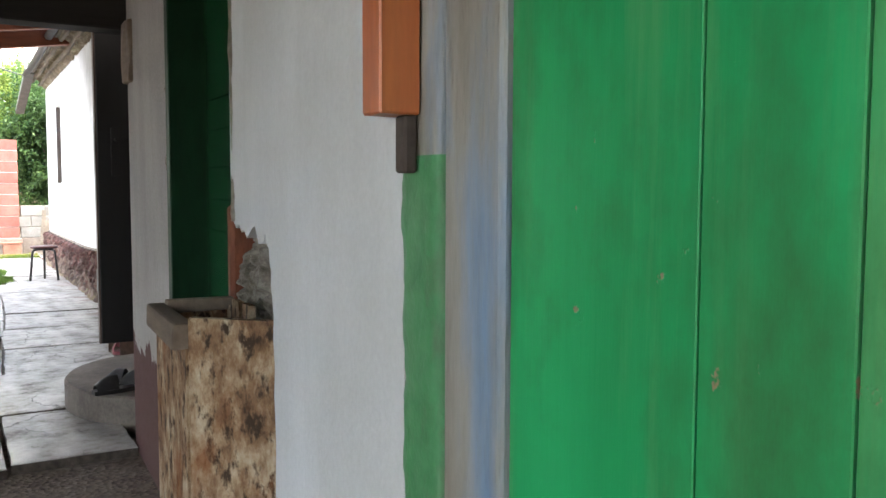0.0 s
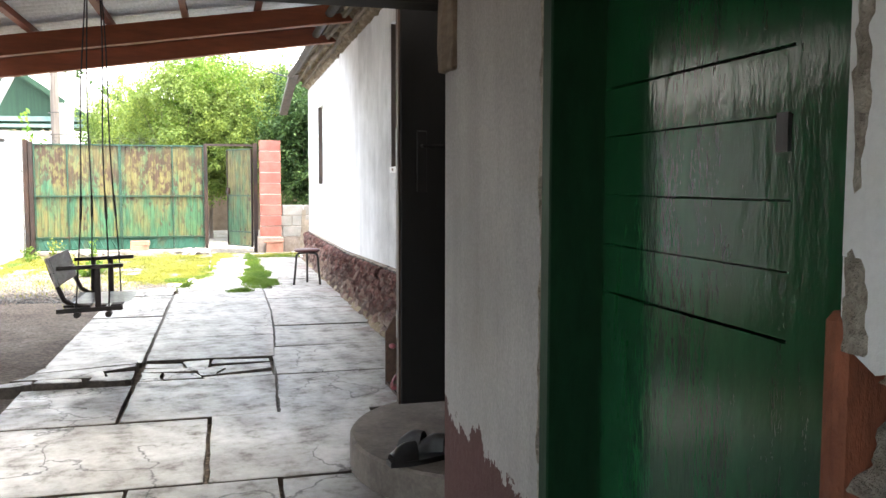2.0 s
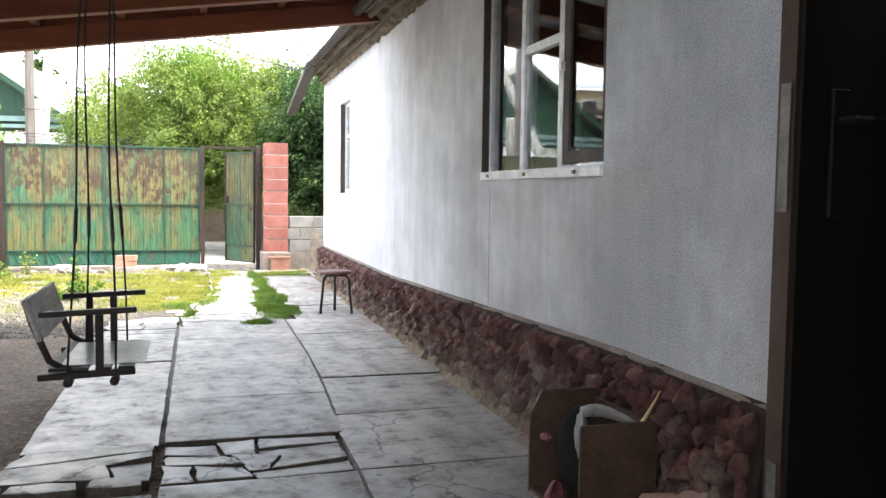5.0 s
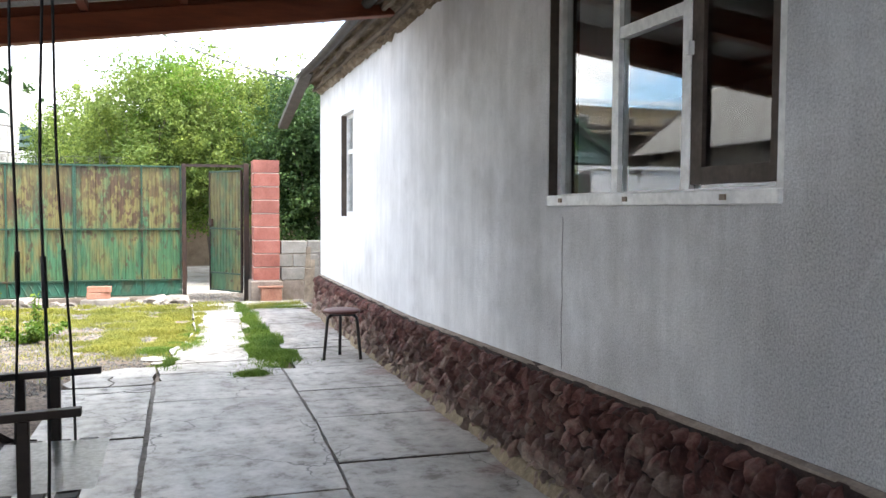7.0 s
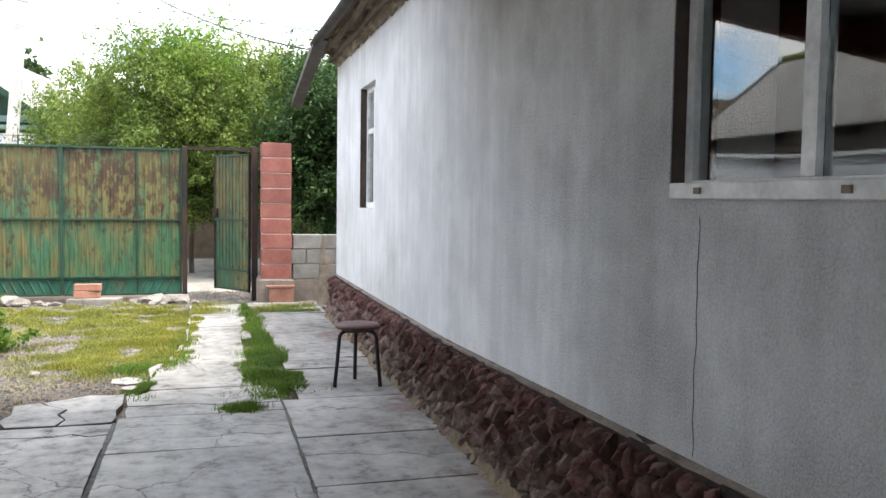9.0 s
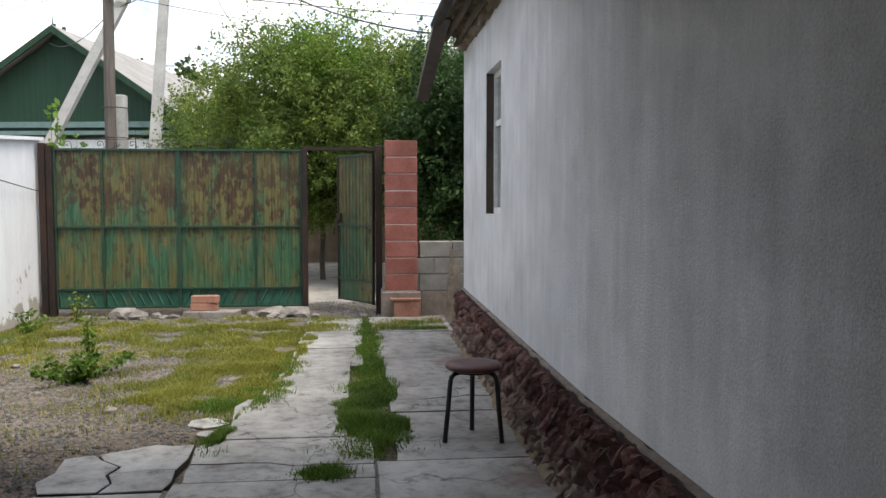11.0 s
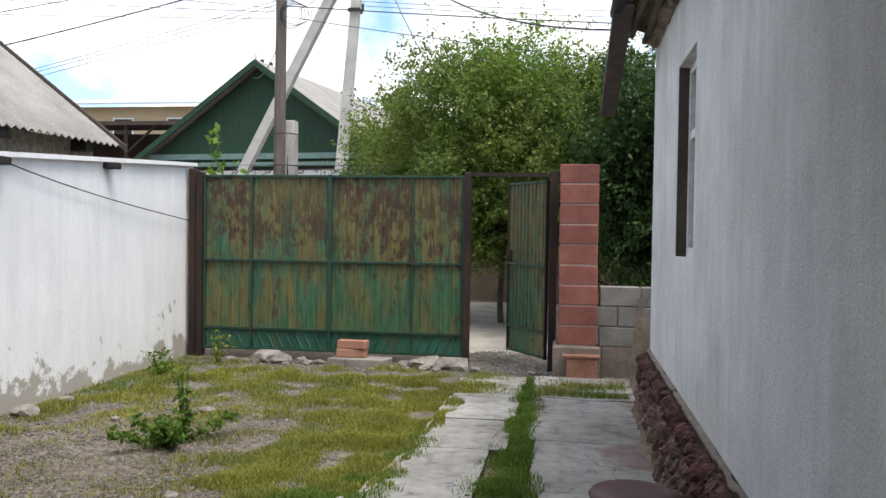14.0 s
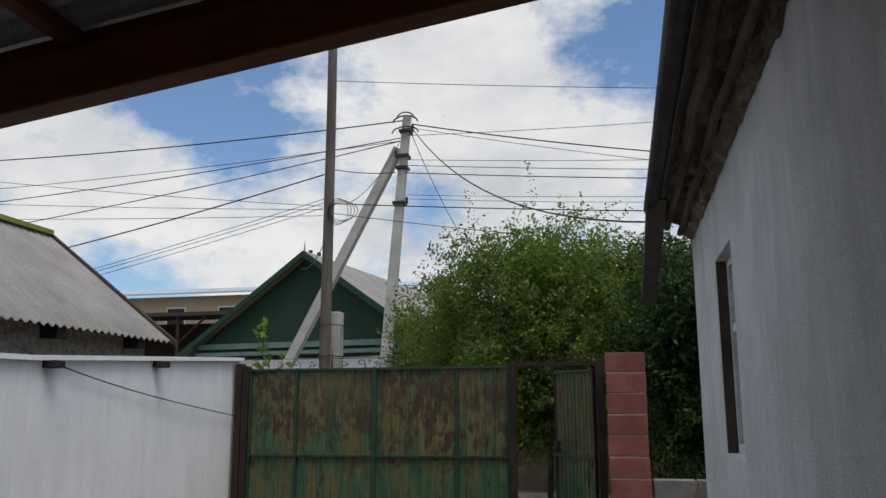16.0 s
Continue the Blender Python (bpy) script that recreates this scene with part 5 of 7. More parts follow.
for z in (0.065, 0.292, 1.05, 1.985):
    for x0, x1 in ((-4.70, -3.262), (-3.238, -1.78)):
        bm = B()
        box(bm, x0, x1, GY - 0.034, GY + 0.016, z - 0.012, z + 0.012)
        part("cross_bar", bm, M["gate_bar"], gate)
for k in range(11):
    x = -4.55 + k * 0.19
    bm = B()
    pts = [(x + 0.045 * math.cos(a) * (1 - 0.09 * i), GY, 2.05 + 0.045 * math.sin(a) * (1 - 0.09 * i)) for i, a in enumerate([(-1) ** k * j * 0.7 for j in range(11)])]
    tube(bm, [(x + 0.05 * (-1) ** k, GY, 2.0)] + pts, 0.0045, 4)
    part("scroll", bm, M["black"], gate, "thin wrought scroll")
bm = B()
rod(bm, (-4.65, GY, 2.105), (-2.5, GY, 2.105), 0.004, 0.004, 4)
part("scroll_rail", bm, M["black"], gate)
for x in (-3.75, -2.9):
    bm = B()
    rod(bm, (x, GY, 2.0), (x, GY, 2.22), 0.008, 0.002, 5)
    part("spike", bm, M["black"], gate)

for nm, x0, x1, y0, y1, z1, lab in (("gate_post", -4.88, -4.80, GY - 0.05, GY + 0.06, 2.06, "rusty grey steel gate post beside the white wall"), ("gate_post", -4.79, -4.72, GY - 0.06, GY + 0.05, 2.03, "rusty brown steel gate post"), ("gate_post", -1.765, -1.70, GY - 0.06, GY + 0.05, 2.03, "rusty dark steel gate post by the wicket"), ("gate_post", -0.86, -0.78, GY - 0.12, GY - 0.02, 2.05, "rusty brown steel wicket post by the pillar")):
    bm = B()
    box(bm, x0, x1, y0, y1, -0.1, z1)
    bevelled(bm, 0.006)
    solid(nm, bm, M["post"], lab, "post", "gate posts")
bm = B()
box(bm, -1.70, -0.86, GY - 0.04, GY + 0.01, 1.99, 2.03)
solid("wicket_lintel", bm, M["post"], "thin rusty steel bar over the wicket", "bar")

# wicket leaf, opened outwards
wk = thing("wicket_gate", (-0.88, GY - 0.04, 0.05), "narrow green sheet-iron wicket standing open", "gate")
ang = math.atan2(18.3 - 17.64, -1.33 + 0.88)
mw = Matrix.Translation((-0.88, 17.64, 0)) @ Matrix.Rotation(ang, 4, "Z")


def wpart(nm, fn, mat, parent=None, label=""):
    bm = B()
    fn(bm)
    for v in bm.verts:
        v.co = mw @ v.co
    return part(nm, bm, mat, parent or wk, label)


WL = 0.80
wpart("upper_sheet", lambda b: ribbed(b, 0.02, WL - 0.02, 1.06, 1.93, 0.0, 0.075, -0.010), M["gate"])
wpart("lower_sheet", lambda b: ribbed(b, 0.02, WL - 0.02, 0.36, 1.04, 0.0, 0.075, -0.010), M["gate"])
wpart("foot_sheet", lambda b: box(b, 0.02, WL - 0.02, 0.0, 0.004, 0.09, 0.34), M["gate"])
for x in (0.01, WL - 0.012):
    wpart("upright_bar", lambda b, x=x: box(b, x - 0.012, x + 0.012, -0.012, 0.022, 0.06, 1.95), M["post"])
for z in (0.08, 0.35, 1.05, 1.94):
    wpart("cross_bar", lambda b, z=z: box(b, 0.022, WL - 0.024, -0.014, 0.026, z - 0.012, z + 0.012), M["gate_bar"])
lk = wpart("lock_box", lambda b: box(b, WL - 0.10, WL - 0.02, 0.005, 0.05, 1.08, 1.2), M["post"], None, "rusty lock box")
wpart("handle", lambda b: tube(b, [(WL - 0.06, 0.05, 1.12), (WL - 0.06, 0.09, 1.12), (WL - 0.13, 0.09, 1.12)], 0.008), M["black"], lk)

# ---- pillar, block wall and odd stones by the gate ----
pil = thing("gate_pillar", (-0.56, 17.33, 0.0), "pillar of red-painted blocks with pale mortar joints", "pillar")
bm = B()
box(bm, -0.742, -0.378, 17.145, 17.50, 0.09, 2.07)
part("mortar_core", bm, M["pale_mortar"], pil)
bm = B()
box(bm, -0.19, 0.19, -0.19, 0.19, -0.093, 0.093)
bevelled(bm, 0.006)
blk = mesh_of("block", bm, M["block"])
rnd = random.Random(8)
for k in range(9):
    piece("block", blk, pil, pose(-0.56 + rnd.uniform(-0.004, 0.004), 17.325 + rnd.uniform(-0.004, 0.004), 0.39 + 0.2 * k, 0, 0, rnd.uniform(-0.7, 0.7)))
bm = B()
box(bm, -0.80, -0.33, 17.09, 17.55, -0.1, 0.285)
bevelled(bm, 0.012)
part("base", bm, M["pillar_base"], pil, "stained cast base")
bm = B()
box(bm, -0.66, -0.36, 16.96, 17.08, -0.06, 0.19)
bevelled(bm, 0.01)
solid("clay_block", bm, M["brick"], "hollow fired-clay block leaning at the pillar's foot", "block")
bm = B()
box(bm, -0.70, -0.34, 16.95, 17.09, 0.195, 0.215)
solid("roof_tile_piece", bm, M["brick"], "broken clay tile lying on the block", "tile")

bw = thing("wall_blocks", (0.1, 17.3, 0.0), "low wall of grey cinder blocks beside the pillar", "wall", "", "structure")
bm = B()
box(bm, -0.32, 1.6, 17.16, 17.40, -0.1, 0.285)
part("footing", bm, M["pillar_base"], bw)
bm = B()
box(bm, -0.33, 1.6, 17.20, 17.36, 0.285, 0.86)
part("mortar_core", bm, M["pale_mortar"], bw)
bm = B()
box(bm, -0.193, 0.193, -0.1, 0.1, -0.093, 0.093)
bevelled(bm, 0.006)
gblk = mesh_of("block", bm, M["grey_block"])
for r in range(3):
    for c in range(-(r % 2), 5):
        piece("block", gblk, bw, pose(-0.13 + 0.4 * c + (0.2 if r % 2 else 0) * 0.9 - 0.02, 17.27, 0.385 + 0.2 * r))
for k, (x, y, h) in enumerate(((-0.02, 16.9, 0.8), (0.03, 16.75, 0.62), (-0.05, 16.6, 0.5))):
    bm = B()
    box(bm, x - 0.035, x + 0.035, y - 0.012, y + 0.012, -0.08, h, pose(0, 0, 0, 0, 0, 0))
    for v in bm.verts:
        v.co.x += 0.06 * v.co.z
    solid("old_plank", bm, M["old_wood"], "grey weathered plank leaning beside the house corner", "plank", "planks by the corner")

# bricks and rubble before the gate
rnd = random.Random(12)
bm = B()
box(bm, -0.16, 0.16, -0.06, 0.06, 0, 0.085)
bevelled(bm, 0.006)
br = mesh_of("brick", bm, M["brick"])
stack = thing("brick_stack", (-2.92, 17.42, 0.0), "two red bricks stacked on a pale stone slab", "bricks")
for k in range(2):
    piece("brick", br, stack, pose(-2.92 + 0.01 * k, 17.42, 0.055 + 0.09 * k, 0, 0, 4 - 7 * k))
bm = B()
prism(bm, [(-3.15, 17.28), (-2.55, 17.26), (-2.5, 17.5), (-3.1, 17.55)], -0.04, 0.05, 0.01)
part("slab", bm, M["rubble"], stack, "pale flat stone slab")


def rock(x, y, r, flat=0.6):
    bm = B()
    bmesh.ops.create_icosphere(bm, subdivisions=2, radius=1)
    s = rnd.uniform(0, 50)
    for v in bm.verts:
        n = 1 + 0.45 * noise.fractal(v.co * 1.1 + Vector((s, s, 0)), 0.9, 2, 3)
        v.co = Vector((x + v.co.x * r * n * 1.25, y + v.co.y * r * n, -0.04 + r * flat * 0.6 + v.co.z * r * flat * n))
    solid("rubble_stone", bm, M["rubble"], "broken piece of pale concrete before the gate", "stone", "rubble by the gate")


for x, y, r in ((-3.85, 17.45, 0.14), (-3.72, 17.42, 0.11), (-3.5, 17.5, 0.06), (-3.3, 17.45, 0.05), (-2.35, 17.45, 0.07), (-2.2, 17.42, 0.1), (-2.05, 17.45, 0.13), (-1.93, 17.4, 0.12), (-1.85, 17.42, 0.14), (-4.3, 17.45, 0.05), (-0.2, 16.8, 0.08), (-0.05, 16.6, 0.06), (-3.45, 15.0, 0.05), (-2.75, 13.0, 0.035), (-4.0, 14.6, 0.03), (-3.0, 14.9, 0.03), (-1.0, 17.3, 0.04), (-1.6, 17.35, 0.05), (-4.1, 17.4, 0.04), (-3.62, 17.3, 0.035), (-3.4, 17.38, 0.045), (-2.45, 17.3, 0.04), (-2.3, 17.28, 0.035), (-2.12, 17.3, 0.05), (-1.98, 17.25, 0.04), (-3.2, 17.2, 0.03), (-2.65, 17.18, 0.03), (-1.2, 17.25, 0.03), (-0.9, 17.0, 0.035), (-0.25, 17.05, 0.05), (-0.1, 16.95, 0.06), (-4.75, 14.6, 0.09), (-4.72, 15.1, 0.06)):
    rock(x, y, r)

# ---- iron gutter and pipe at the eaves ----
gt = thing("roof_gutter", (-0.33, 13.0, 3.0), "dark sheet-metal gutter with a hanging chute at the eaves", "gutter")
bm = B()
prev = None
for y in [5 + 0.5 * k for k in range(20)] + [15.1]:
    row = [bm.verts.new((-0.335 + 0.05 * math.cos(a), y, 3.02 + 0.05 * math.sin(a) + 0.012 * math.sin(y * 1.3))) for a in [math.pi + math.pi * i / 8 for i in range(9)]]
    if prev:
        for i in range(8):
            bm.faces.new((prev[i], row[i], row[i + 1], prev[i + 1]))
    prev = row
bmesh.ops.solidify(bm, geom=bm.faces[:], thickness=0.004)
part("trough", bm, M["gutter"], gt)
bm = B()
vs = box(bm, -0.07, 0.07, 0, 2.55, -0.035, 0.035, Matrix.Translation((-0.30, 14.75, 3.04)) @ Matrix.Rotation(radians(-10.0), 4, "X"))
part("chute", bm, M["gutter"], gt, "slanting chute past the house corner")
bm = B()
rod(bm, (-0.09, 4.6, 2.97), (-0.09, 15.6, 2.93), 0.028, 0.026, 7, 24, 0.012)
solid("eaves_pole", bm, M["eave"], "crooked grey pole under the eaves", "pole")
# clay and straw daubed between the wall head and the boards, broken and uneven
bm = B()
prev = None
for k in range(300):
    y = 4.3 + 11.3 * k / 299
    row = []
    for i, (x, z) in enumerate(((-0.004, 2.86), (-0.03, 2.875), (-0.055, 2.905), (-0.075, 2.95), (-0.10, 2.985), (-0.15, 3.0), (-0.22, 3.02), (-0.23, 3.05))):
        w = noise.fractal(Vector((y * 5.5, i * 0.8, 4.0)), 0.8, 2.0, 5)
        row.append(bm.verts.new((x + 0.030 * w * (i > 0), y, z + 0.034 * w)))
    if prev:
        for i in range(7):
            bm.faces.new((prev[i], prev[i + 1], row[i + 1], row[i]))
    prev = row
solid("trim_eaves_daub", bm, M["daub"], "crumbling clay and straw daub under the eaves", "eaves", "", "structure")
bm = B()
rod(bm, (-0.20, 4.6, 3.01), (-0.19, 15.6, 2.98), 0.03, 0.028, 6, 20, 0.015)
solid("eaves_pole", bm, M["eave"], "crooked grey pole under the eaves", "pole")

# ---- neighbour's low house with a fibre-cement roof ----
nb = thing("neighbour_house", (-8.0, 16.0, 0.0), "low neighbour house with a wavy grey fibre-cement roof", "house")
bm = B()
box(bm, -9.7, -6.45, 10.0, 18.3, -0.1, 2.42)
part("wall", bm, M["adobe"], nb, "brown mud wall")
for nm, sx in (("roof", 1), ("roof", -1)):
    bm = B()
    n = 260
    prev = None
    for i in range(n + 1):
        y = 9.6 + 8.9 * i / n
        w_ = 0.022 * math.sin(i * math.pi / 2 * 1.06)
        row = [bm.verts.new((-8.1 + sx * d, y, 3.87 - 0.772 * d + w_ + e)) for d in (0.0, 0.95, 1.92) for e in (0, 0.008)]
        if prev:
            for a in (0, 2):
                bm.faces.new((prev[a], prev[a + 2], row[a + 2], row[a]))
                bm.faces.new((prev[a + 1], row[a + 1], row[a + 3], prev[a + 3]))
            bm.faces.new((prev[4], prev[5], row[5], row[4]))
        prev = row
    part(nm, bm, M["asbestos"], nb, "", True)
bm = B()
vs = box(bm, -8.14, -6.12, 18.46, 18.52, -0.04, 0.03)
for v in vs:
    v.co.z += 3.90 + 0.772 * (-8.1 - v.co.x)
part("verge_board", bm, M["shed"], nb, "dark verge board")
bm = B()
box(bm, -8.2, -8.0, 9.6, 18.45, 3.87, 3.93)
part("ridge_cap", bm, M["moss"], nb, "mossy ridge")
for y in (13.4, 14.9, 16.4, 17.9):
    bm = B()
    box(bm, -6.55, -6.25, y - 0.07, y + 0.07, 2.28, 2.44)
    part("rafter_end", bm, M["dark_beam"], nb)
for y in (14.47, 16.02):
    bm = B()
    box(bm, -5.0, -4.80, y - 0.06, y + 0.06, 1.84 + (y - 14) * 0.05, 1.90 + (y - 14) * 0.05)
    bevelled(bm, 0.008)
    solid("beam_stub", bm, M["dark_beam"], "dark rotten beam end sticking out of the yard wall", "beam", "beam ends in the wall")

# ---- the green gabled house across the lane ----
gh = thing("green_house", (-8.8, 30.0, 0.0), "house with a dark green boarded gable and grey sheet roof", "house")
bm = B()
vs = [bm.verts.new(p) for p in ((-12.6, 30, 2.95), (-5.0, 30, 2.95), (-8.8, 30, 5.6), (-12.6, 30.2, 2.95), (-5.0, 30.2, 2.95), (-8.8, 30.2, 5.6))]
for f in ((0, 1, 2), (5, 4, 3), (0, 3, 4, 1), (1, 4, 5, 2), (2, 5, 3, 0)):
    bm.faces.new([vs[i] for i in f])
part("gable", bm, M["house_green"], gh, "dark green boarded gable")
bm = B()
box(bm, -12.5, -5.1, 30.05, 40, -0.1, 2.9)
part("wall", bm, M["yard_wall"], gh, "pale plastered wall")
for z, h, d in ((3.34, 0.15, 0.12), (3.10, 0.10, 0.22)):
    bm = B()
    box(bm, -12.2, -5.4, 30 - d, 30.02, z - h, z)
    part("cornice", bm, M["house_trim"], gh, "faded green cornice board")
for s in (1, -1):
    bm = B()
    vs = box(bm, 0, 4.15, 29.65, 41, 0, 0.05)
    for v in vs:
        v.co = Vector((-8.8 + s * v.co.x, v.co.y, 5.72 - 0.69 * v.co.x + v.co.z))
    part("roof", bm, M["asbestos"], gh, "grey sheet roof")
    bm = B()
    vs = box(bm, 0, 4.15, 29.6, 29.66, -0.14, 0.04)
    for v in vs:
        v.co = Vector((-8.8 + s * v.co.x, v.co.y, 5.72 - 0.69 * v.co.x + v.co.z))
    part("verge_board", bm, M["house_green"], gh)
for x, y, h in ((-10.45, 33, 6.48), (-10.15, 33, 6.38)):
    bm = B()
    rod(bm, (x, y, 5.0), (x, y, h), 0.065, 0.065, 8)
    part("flue", bm, M["black"], gh, "dark metal flue")
bm = B()
rod(bm, (-8.8, 29.7, 5.7), (-8.8, 29.7, 6.05), 0.03, 0.005, 5)
part("finial", bm, M["house_trim"], gh)
gh.rotation_euler = (0, 0, radians(-8))

# shed and long building behind
sh = thing("open_shed", (-15, 32, 0), "dark open shed with steel trusses", "shed")
bm = B()
vs = box(bm, -26, -11.0, 33, 39, 4.5, 4.62)
for v in vs:
    v.co.z += 0.09 * (v.co.y - 33) + 0.0 * v.co.x
part("roof", bm, M["shed"], sh)
bm = B()
box(bm, -26, -11.0, 39, 39.2, -0.1, 4.9)
part("wall", bm, M["shed"], sh)
for x in (-20, -17.2, -14.4, -11.6):
    bm = B()
    rod(bm, (x, 33.1, 0), (x, 33.1, 4.52), 0.06, 0.06, 6)
    part("post", bm, M["post"], sh)
    bm = B()
    rod(bm, (x, 33.1, 3.6), (x + 1.0, 33.1, 4.5), 0.04, 0.04, 6)
    part("brace", bm, M["post"], sh)
lb = thing("long_building", (-24, 55, 0), "long tan building with a pale blue metal roof", "building")
bm = B()
box(bm, -50, -12, 55, 66, -0.1, 8.35)
part("wall", bm, M["tan"], lb)
bm = B()
vs = box(bm, -51, -11, 54, 58.5, 8.35, 8.45)
for v in vs:
    v.co.z += 0.20 * (v.co.y - 54)
part("roof", bm, M["roof_blue"], lb, "pale blue metal roof")
for k in range(9):
    x = -48 + 3.4 * k
    bm = B()
    box(bm, x, x + 1.3, 54.93, 55.0, 6.2, 7.7)
    wd = part("window", bm, M["frame"], lb)
    bm = B()
    box(bm, x + 0.1, x + 1.2, 54.9, 54.928, 6.3, 7.6)
    part("pane", bm, M["leather"], wd)
bm = B()
lx = [-30 + 1.0 * i for i in range(61)]
ly = [18.35 + 0.5 * j for j in range(16)]
lg = [[bm.verts.new((x, y + 0.12 * noise.noise(Vector((x, y, 0.5))), ground_height(x, y) + (0.012 if 0 < j < 15 else -0.02))) for x in lx] for j, y in enumerate(ly)]
for a, b in zip(lg, lg[1:]):
    for i in range(60):
        bm.faces.new((a[i], a[i + 1], b[i + 1], b[i]))
solid("lane", bm, M["lane"], "pale gravel lane outside the gate", "lane", "", "structure", True)
# mud wall on the far side of the lane
bm = B()
box(bm, -4.4, 9.0, 26.0, 26.3, -0.1, 1.9)
solid("wall_lane", bm, M["mud"], "brown mud wall across the lane", "wall", "", "structure")

# ---- poles and wires ----
bm = B()
rod(bm, (-4.80, 20.3, -0.1), (-4.757, 20.3, 10.4), 0.090, 0.062, 10, 7, 0.008)
p1 = solid("utility_pole", bm, M["pole_wood"], "old grey wooden utility pole", "pole")
bm = B()
box(bm, -4.82, -4.60, 20.385, 20.585, -0.1, 2.96)
bevelled(bm, 0.02, 2)
stub = thing("pole_stub", (-4.7, 20.45, 0), "square concrete stub bound to the wooden pole", "post")
part("stub", bm, M["concrete"], stub)
for z in (2.3, 2.75):
    bm = B()
    tube(bm, [(-4.74 + 0.19 * math.cos(a), 20.41 + 0.22 * math.sin(a), z) for a in [2 * math.pi * i / 16 for i in range(17)]], 0.008, 4)
    part("wire_band", bm, M["wire"], stub)
CP, CT = Vector((-5.70, 26.0, -0.1)), Vector((-5.04, 26.0, 7.98))
bm = B()
vs = box(bm, -0.125, 0.125, -0.11, 0.11, 0, 1)
for v in vs:
    f = 1 - 0.34 * v.co.z
    v.co = CP.lerp(CT, v.co.z) + Vector((v.co.x * f, v.co.y * f, 0))
p2 = thing("concrete_pole", (-5.7, 26, 0), "slender concrete utility pole with a raking strut", "pole")
part("shaft", bm, M["concrete"], p2)
bm = B()
sa, sb = Vector((-9.15, 26.2, -0.1)), Vector((-5.27, 26.15, 7.28))
rot = (sb - sa).to_track_quat("Z", "Y").to_matrix().to_4x4()
vs = box(bm, -0.10, 0.10, -0.10, 0.10, 0, (sb - sa).length)
for v in vs:
    v.co = sa + rot @ v.co
part("strut", bm, M["concrete"], p2)


def on_pole(z):
    return CP.lerp(CT, (z + 0.1) / 8.08)


for z in (7.62, 7.05, 6.78, 5.98):
    bm = B()
    c = on_pole(z)
    box(bm, c.x - 0.13, c.x + 0.13, 25.85, 26.15, z - 0.03, z + 0.03)
    part("bracket", bm, M["black"], p2)
for z, dx in ((7.62, 0.16), (7.05, -0.17), (5.98, 0.17)):
    bm = B()
    c = on_pole(z)
    rod(bm, (c.x + dx, 25.95, z - 0.02), (c.x + dx, 25.95, z + 0.13), 0.035, 0.028, 8)
    part("insulator", bm, M["leather"], p2)
for k, (z, r) in enumerate(((7.88, 0.20), (7.80, 0.28), (7.55, 0.30))):
    bm = B()
    tube(bm, [(-5.05 + r * math.cos(a), 25.86, z + 0.15 * math.sin(a)) for a in [math.pi * i / 8 for i in range(9)]], 0.016, 5)
    part("cable_loop", bm, M["wire"], p2)
bm = B()
for k in range(4):
    tube(bm, [(-4.60 + (0.16 + 0.02 * k) * math.cos(a) + 0.03 * k, 20.2, 4.42 + (0.20 - 0.02 * k) * math.sin(a)) for a in [2 * math.pi * i / 18 for i in range(19)]], 0.006, 4)
solid("cable_coil", bm, M["wire"], "coil of spare black cable hung on the pole", "cable")


def wire(a, b, sag, r=0.0075):
    a, b = Vector(a), Vector(b)
    bm = B()
    tube(bm, [a.lerp(b, s) - Vector((0, 0, 4 * sag * s * (1 - s))) for s in [k / 16 for k in range(17)]], r, 4)
    solid("overhead_wire", bm, M["wire"], "thin black overhead wire", "wire", "overhead wires")


wire((-5.14, 25.95, 7.87), (-22.69, 25.95, 7.87), 0.25, 0.015)
wire((-5.14, 25.95, 7.47), (-22.39, 25.95, 6.27), 0.2, 0.012)
wire((-5.19, 25.95, 7.4), (-22.2, 25.95, 5.21), 0.2, 0.012)
wire((-4.78, 20.3, 5.05), (-14.94, 20.3, 3.16), 0.15, 0.011)
wire((-5.19, 25.95, 7.4), (-22.51, 25.95, 6.88), 0.2, 0.008)
wire((-4.77, 20.3, 4.53), (-15.48, 20.3, 6.07), 0.1, 0.005)
wire((-4.77, 20.3, 4.67), (-14.82, 20.3, 2.48), 0.1, 0.005)
wire((-4.77, 20.3, 4.61), (-14.81, 20.3, 2.44), 0.1, 0.005)
wire((-4.77, 20.3, 4.54), (-14.79, 20.3, 2.36), 0.1, 0.005)
wire((-4.76, 20.3, 4.39), (-15.27, 20.3, 4.91), 0.05, 0.005)
wire((-4.77, 20.3, 4.48), (-15.34, 20.3, 5.3), 0.05, 0.005)
wire((-4.91, 25.95, 7.77), (6.43, 25.95, 6.04), 0.2, 0.015)
wire((-5.06, 25.95, 6.66), (6.41, 25.95, 5.86), 0.08, 0.012)
wire((-4.72, 20.3, 5.1), (-3.75, 20.3, 4.99), 0.03, 0.008)
wire((-5.06, 25.95, 6.83), (6.44, 25.95, 6.08), 0.08, 0.009)
wire((-5.06, 25.95, 6.96), (6.47, 25.95, 6.41), 0.1, 0.007)
wire((-4.75, 20.3, 6.52), (4.24, 20.3, 5.64), 0.06, 0.005)
wire((-4.98, 25.95, 7.51), (6.6, 25.95, 7.54), 0.1, 0.007)
wire((-4.99, 25.95, 7.7), (6.38, 25.95, 5.62), 0.15, 0.007)
wire((-4.71, 20.3, 4.57), (4.06, 20.3, 4.01), 0.06, 0.009)
wire((-5.08, 25.95, 6.16), (6.39, 25.95, 5.65), 0.1, 0.006)
wire((-5.08, 25.95, 6.07), (6.37, 25.95, 5.49), 0.1, 0.006)
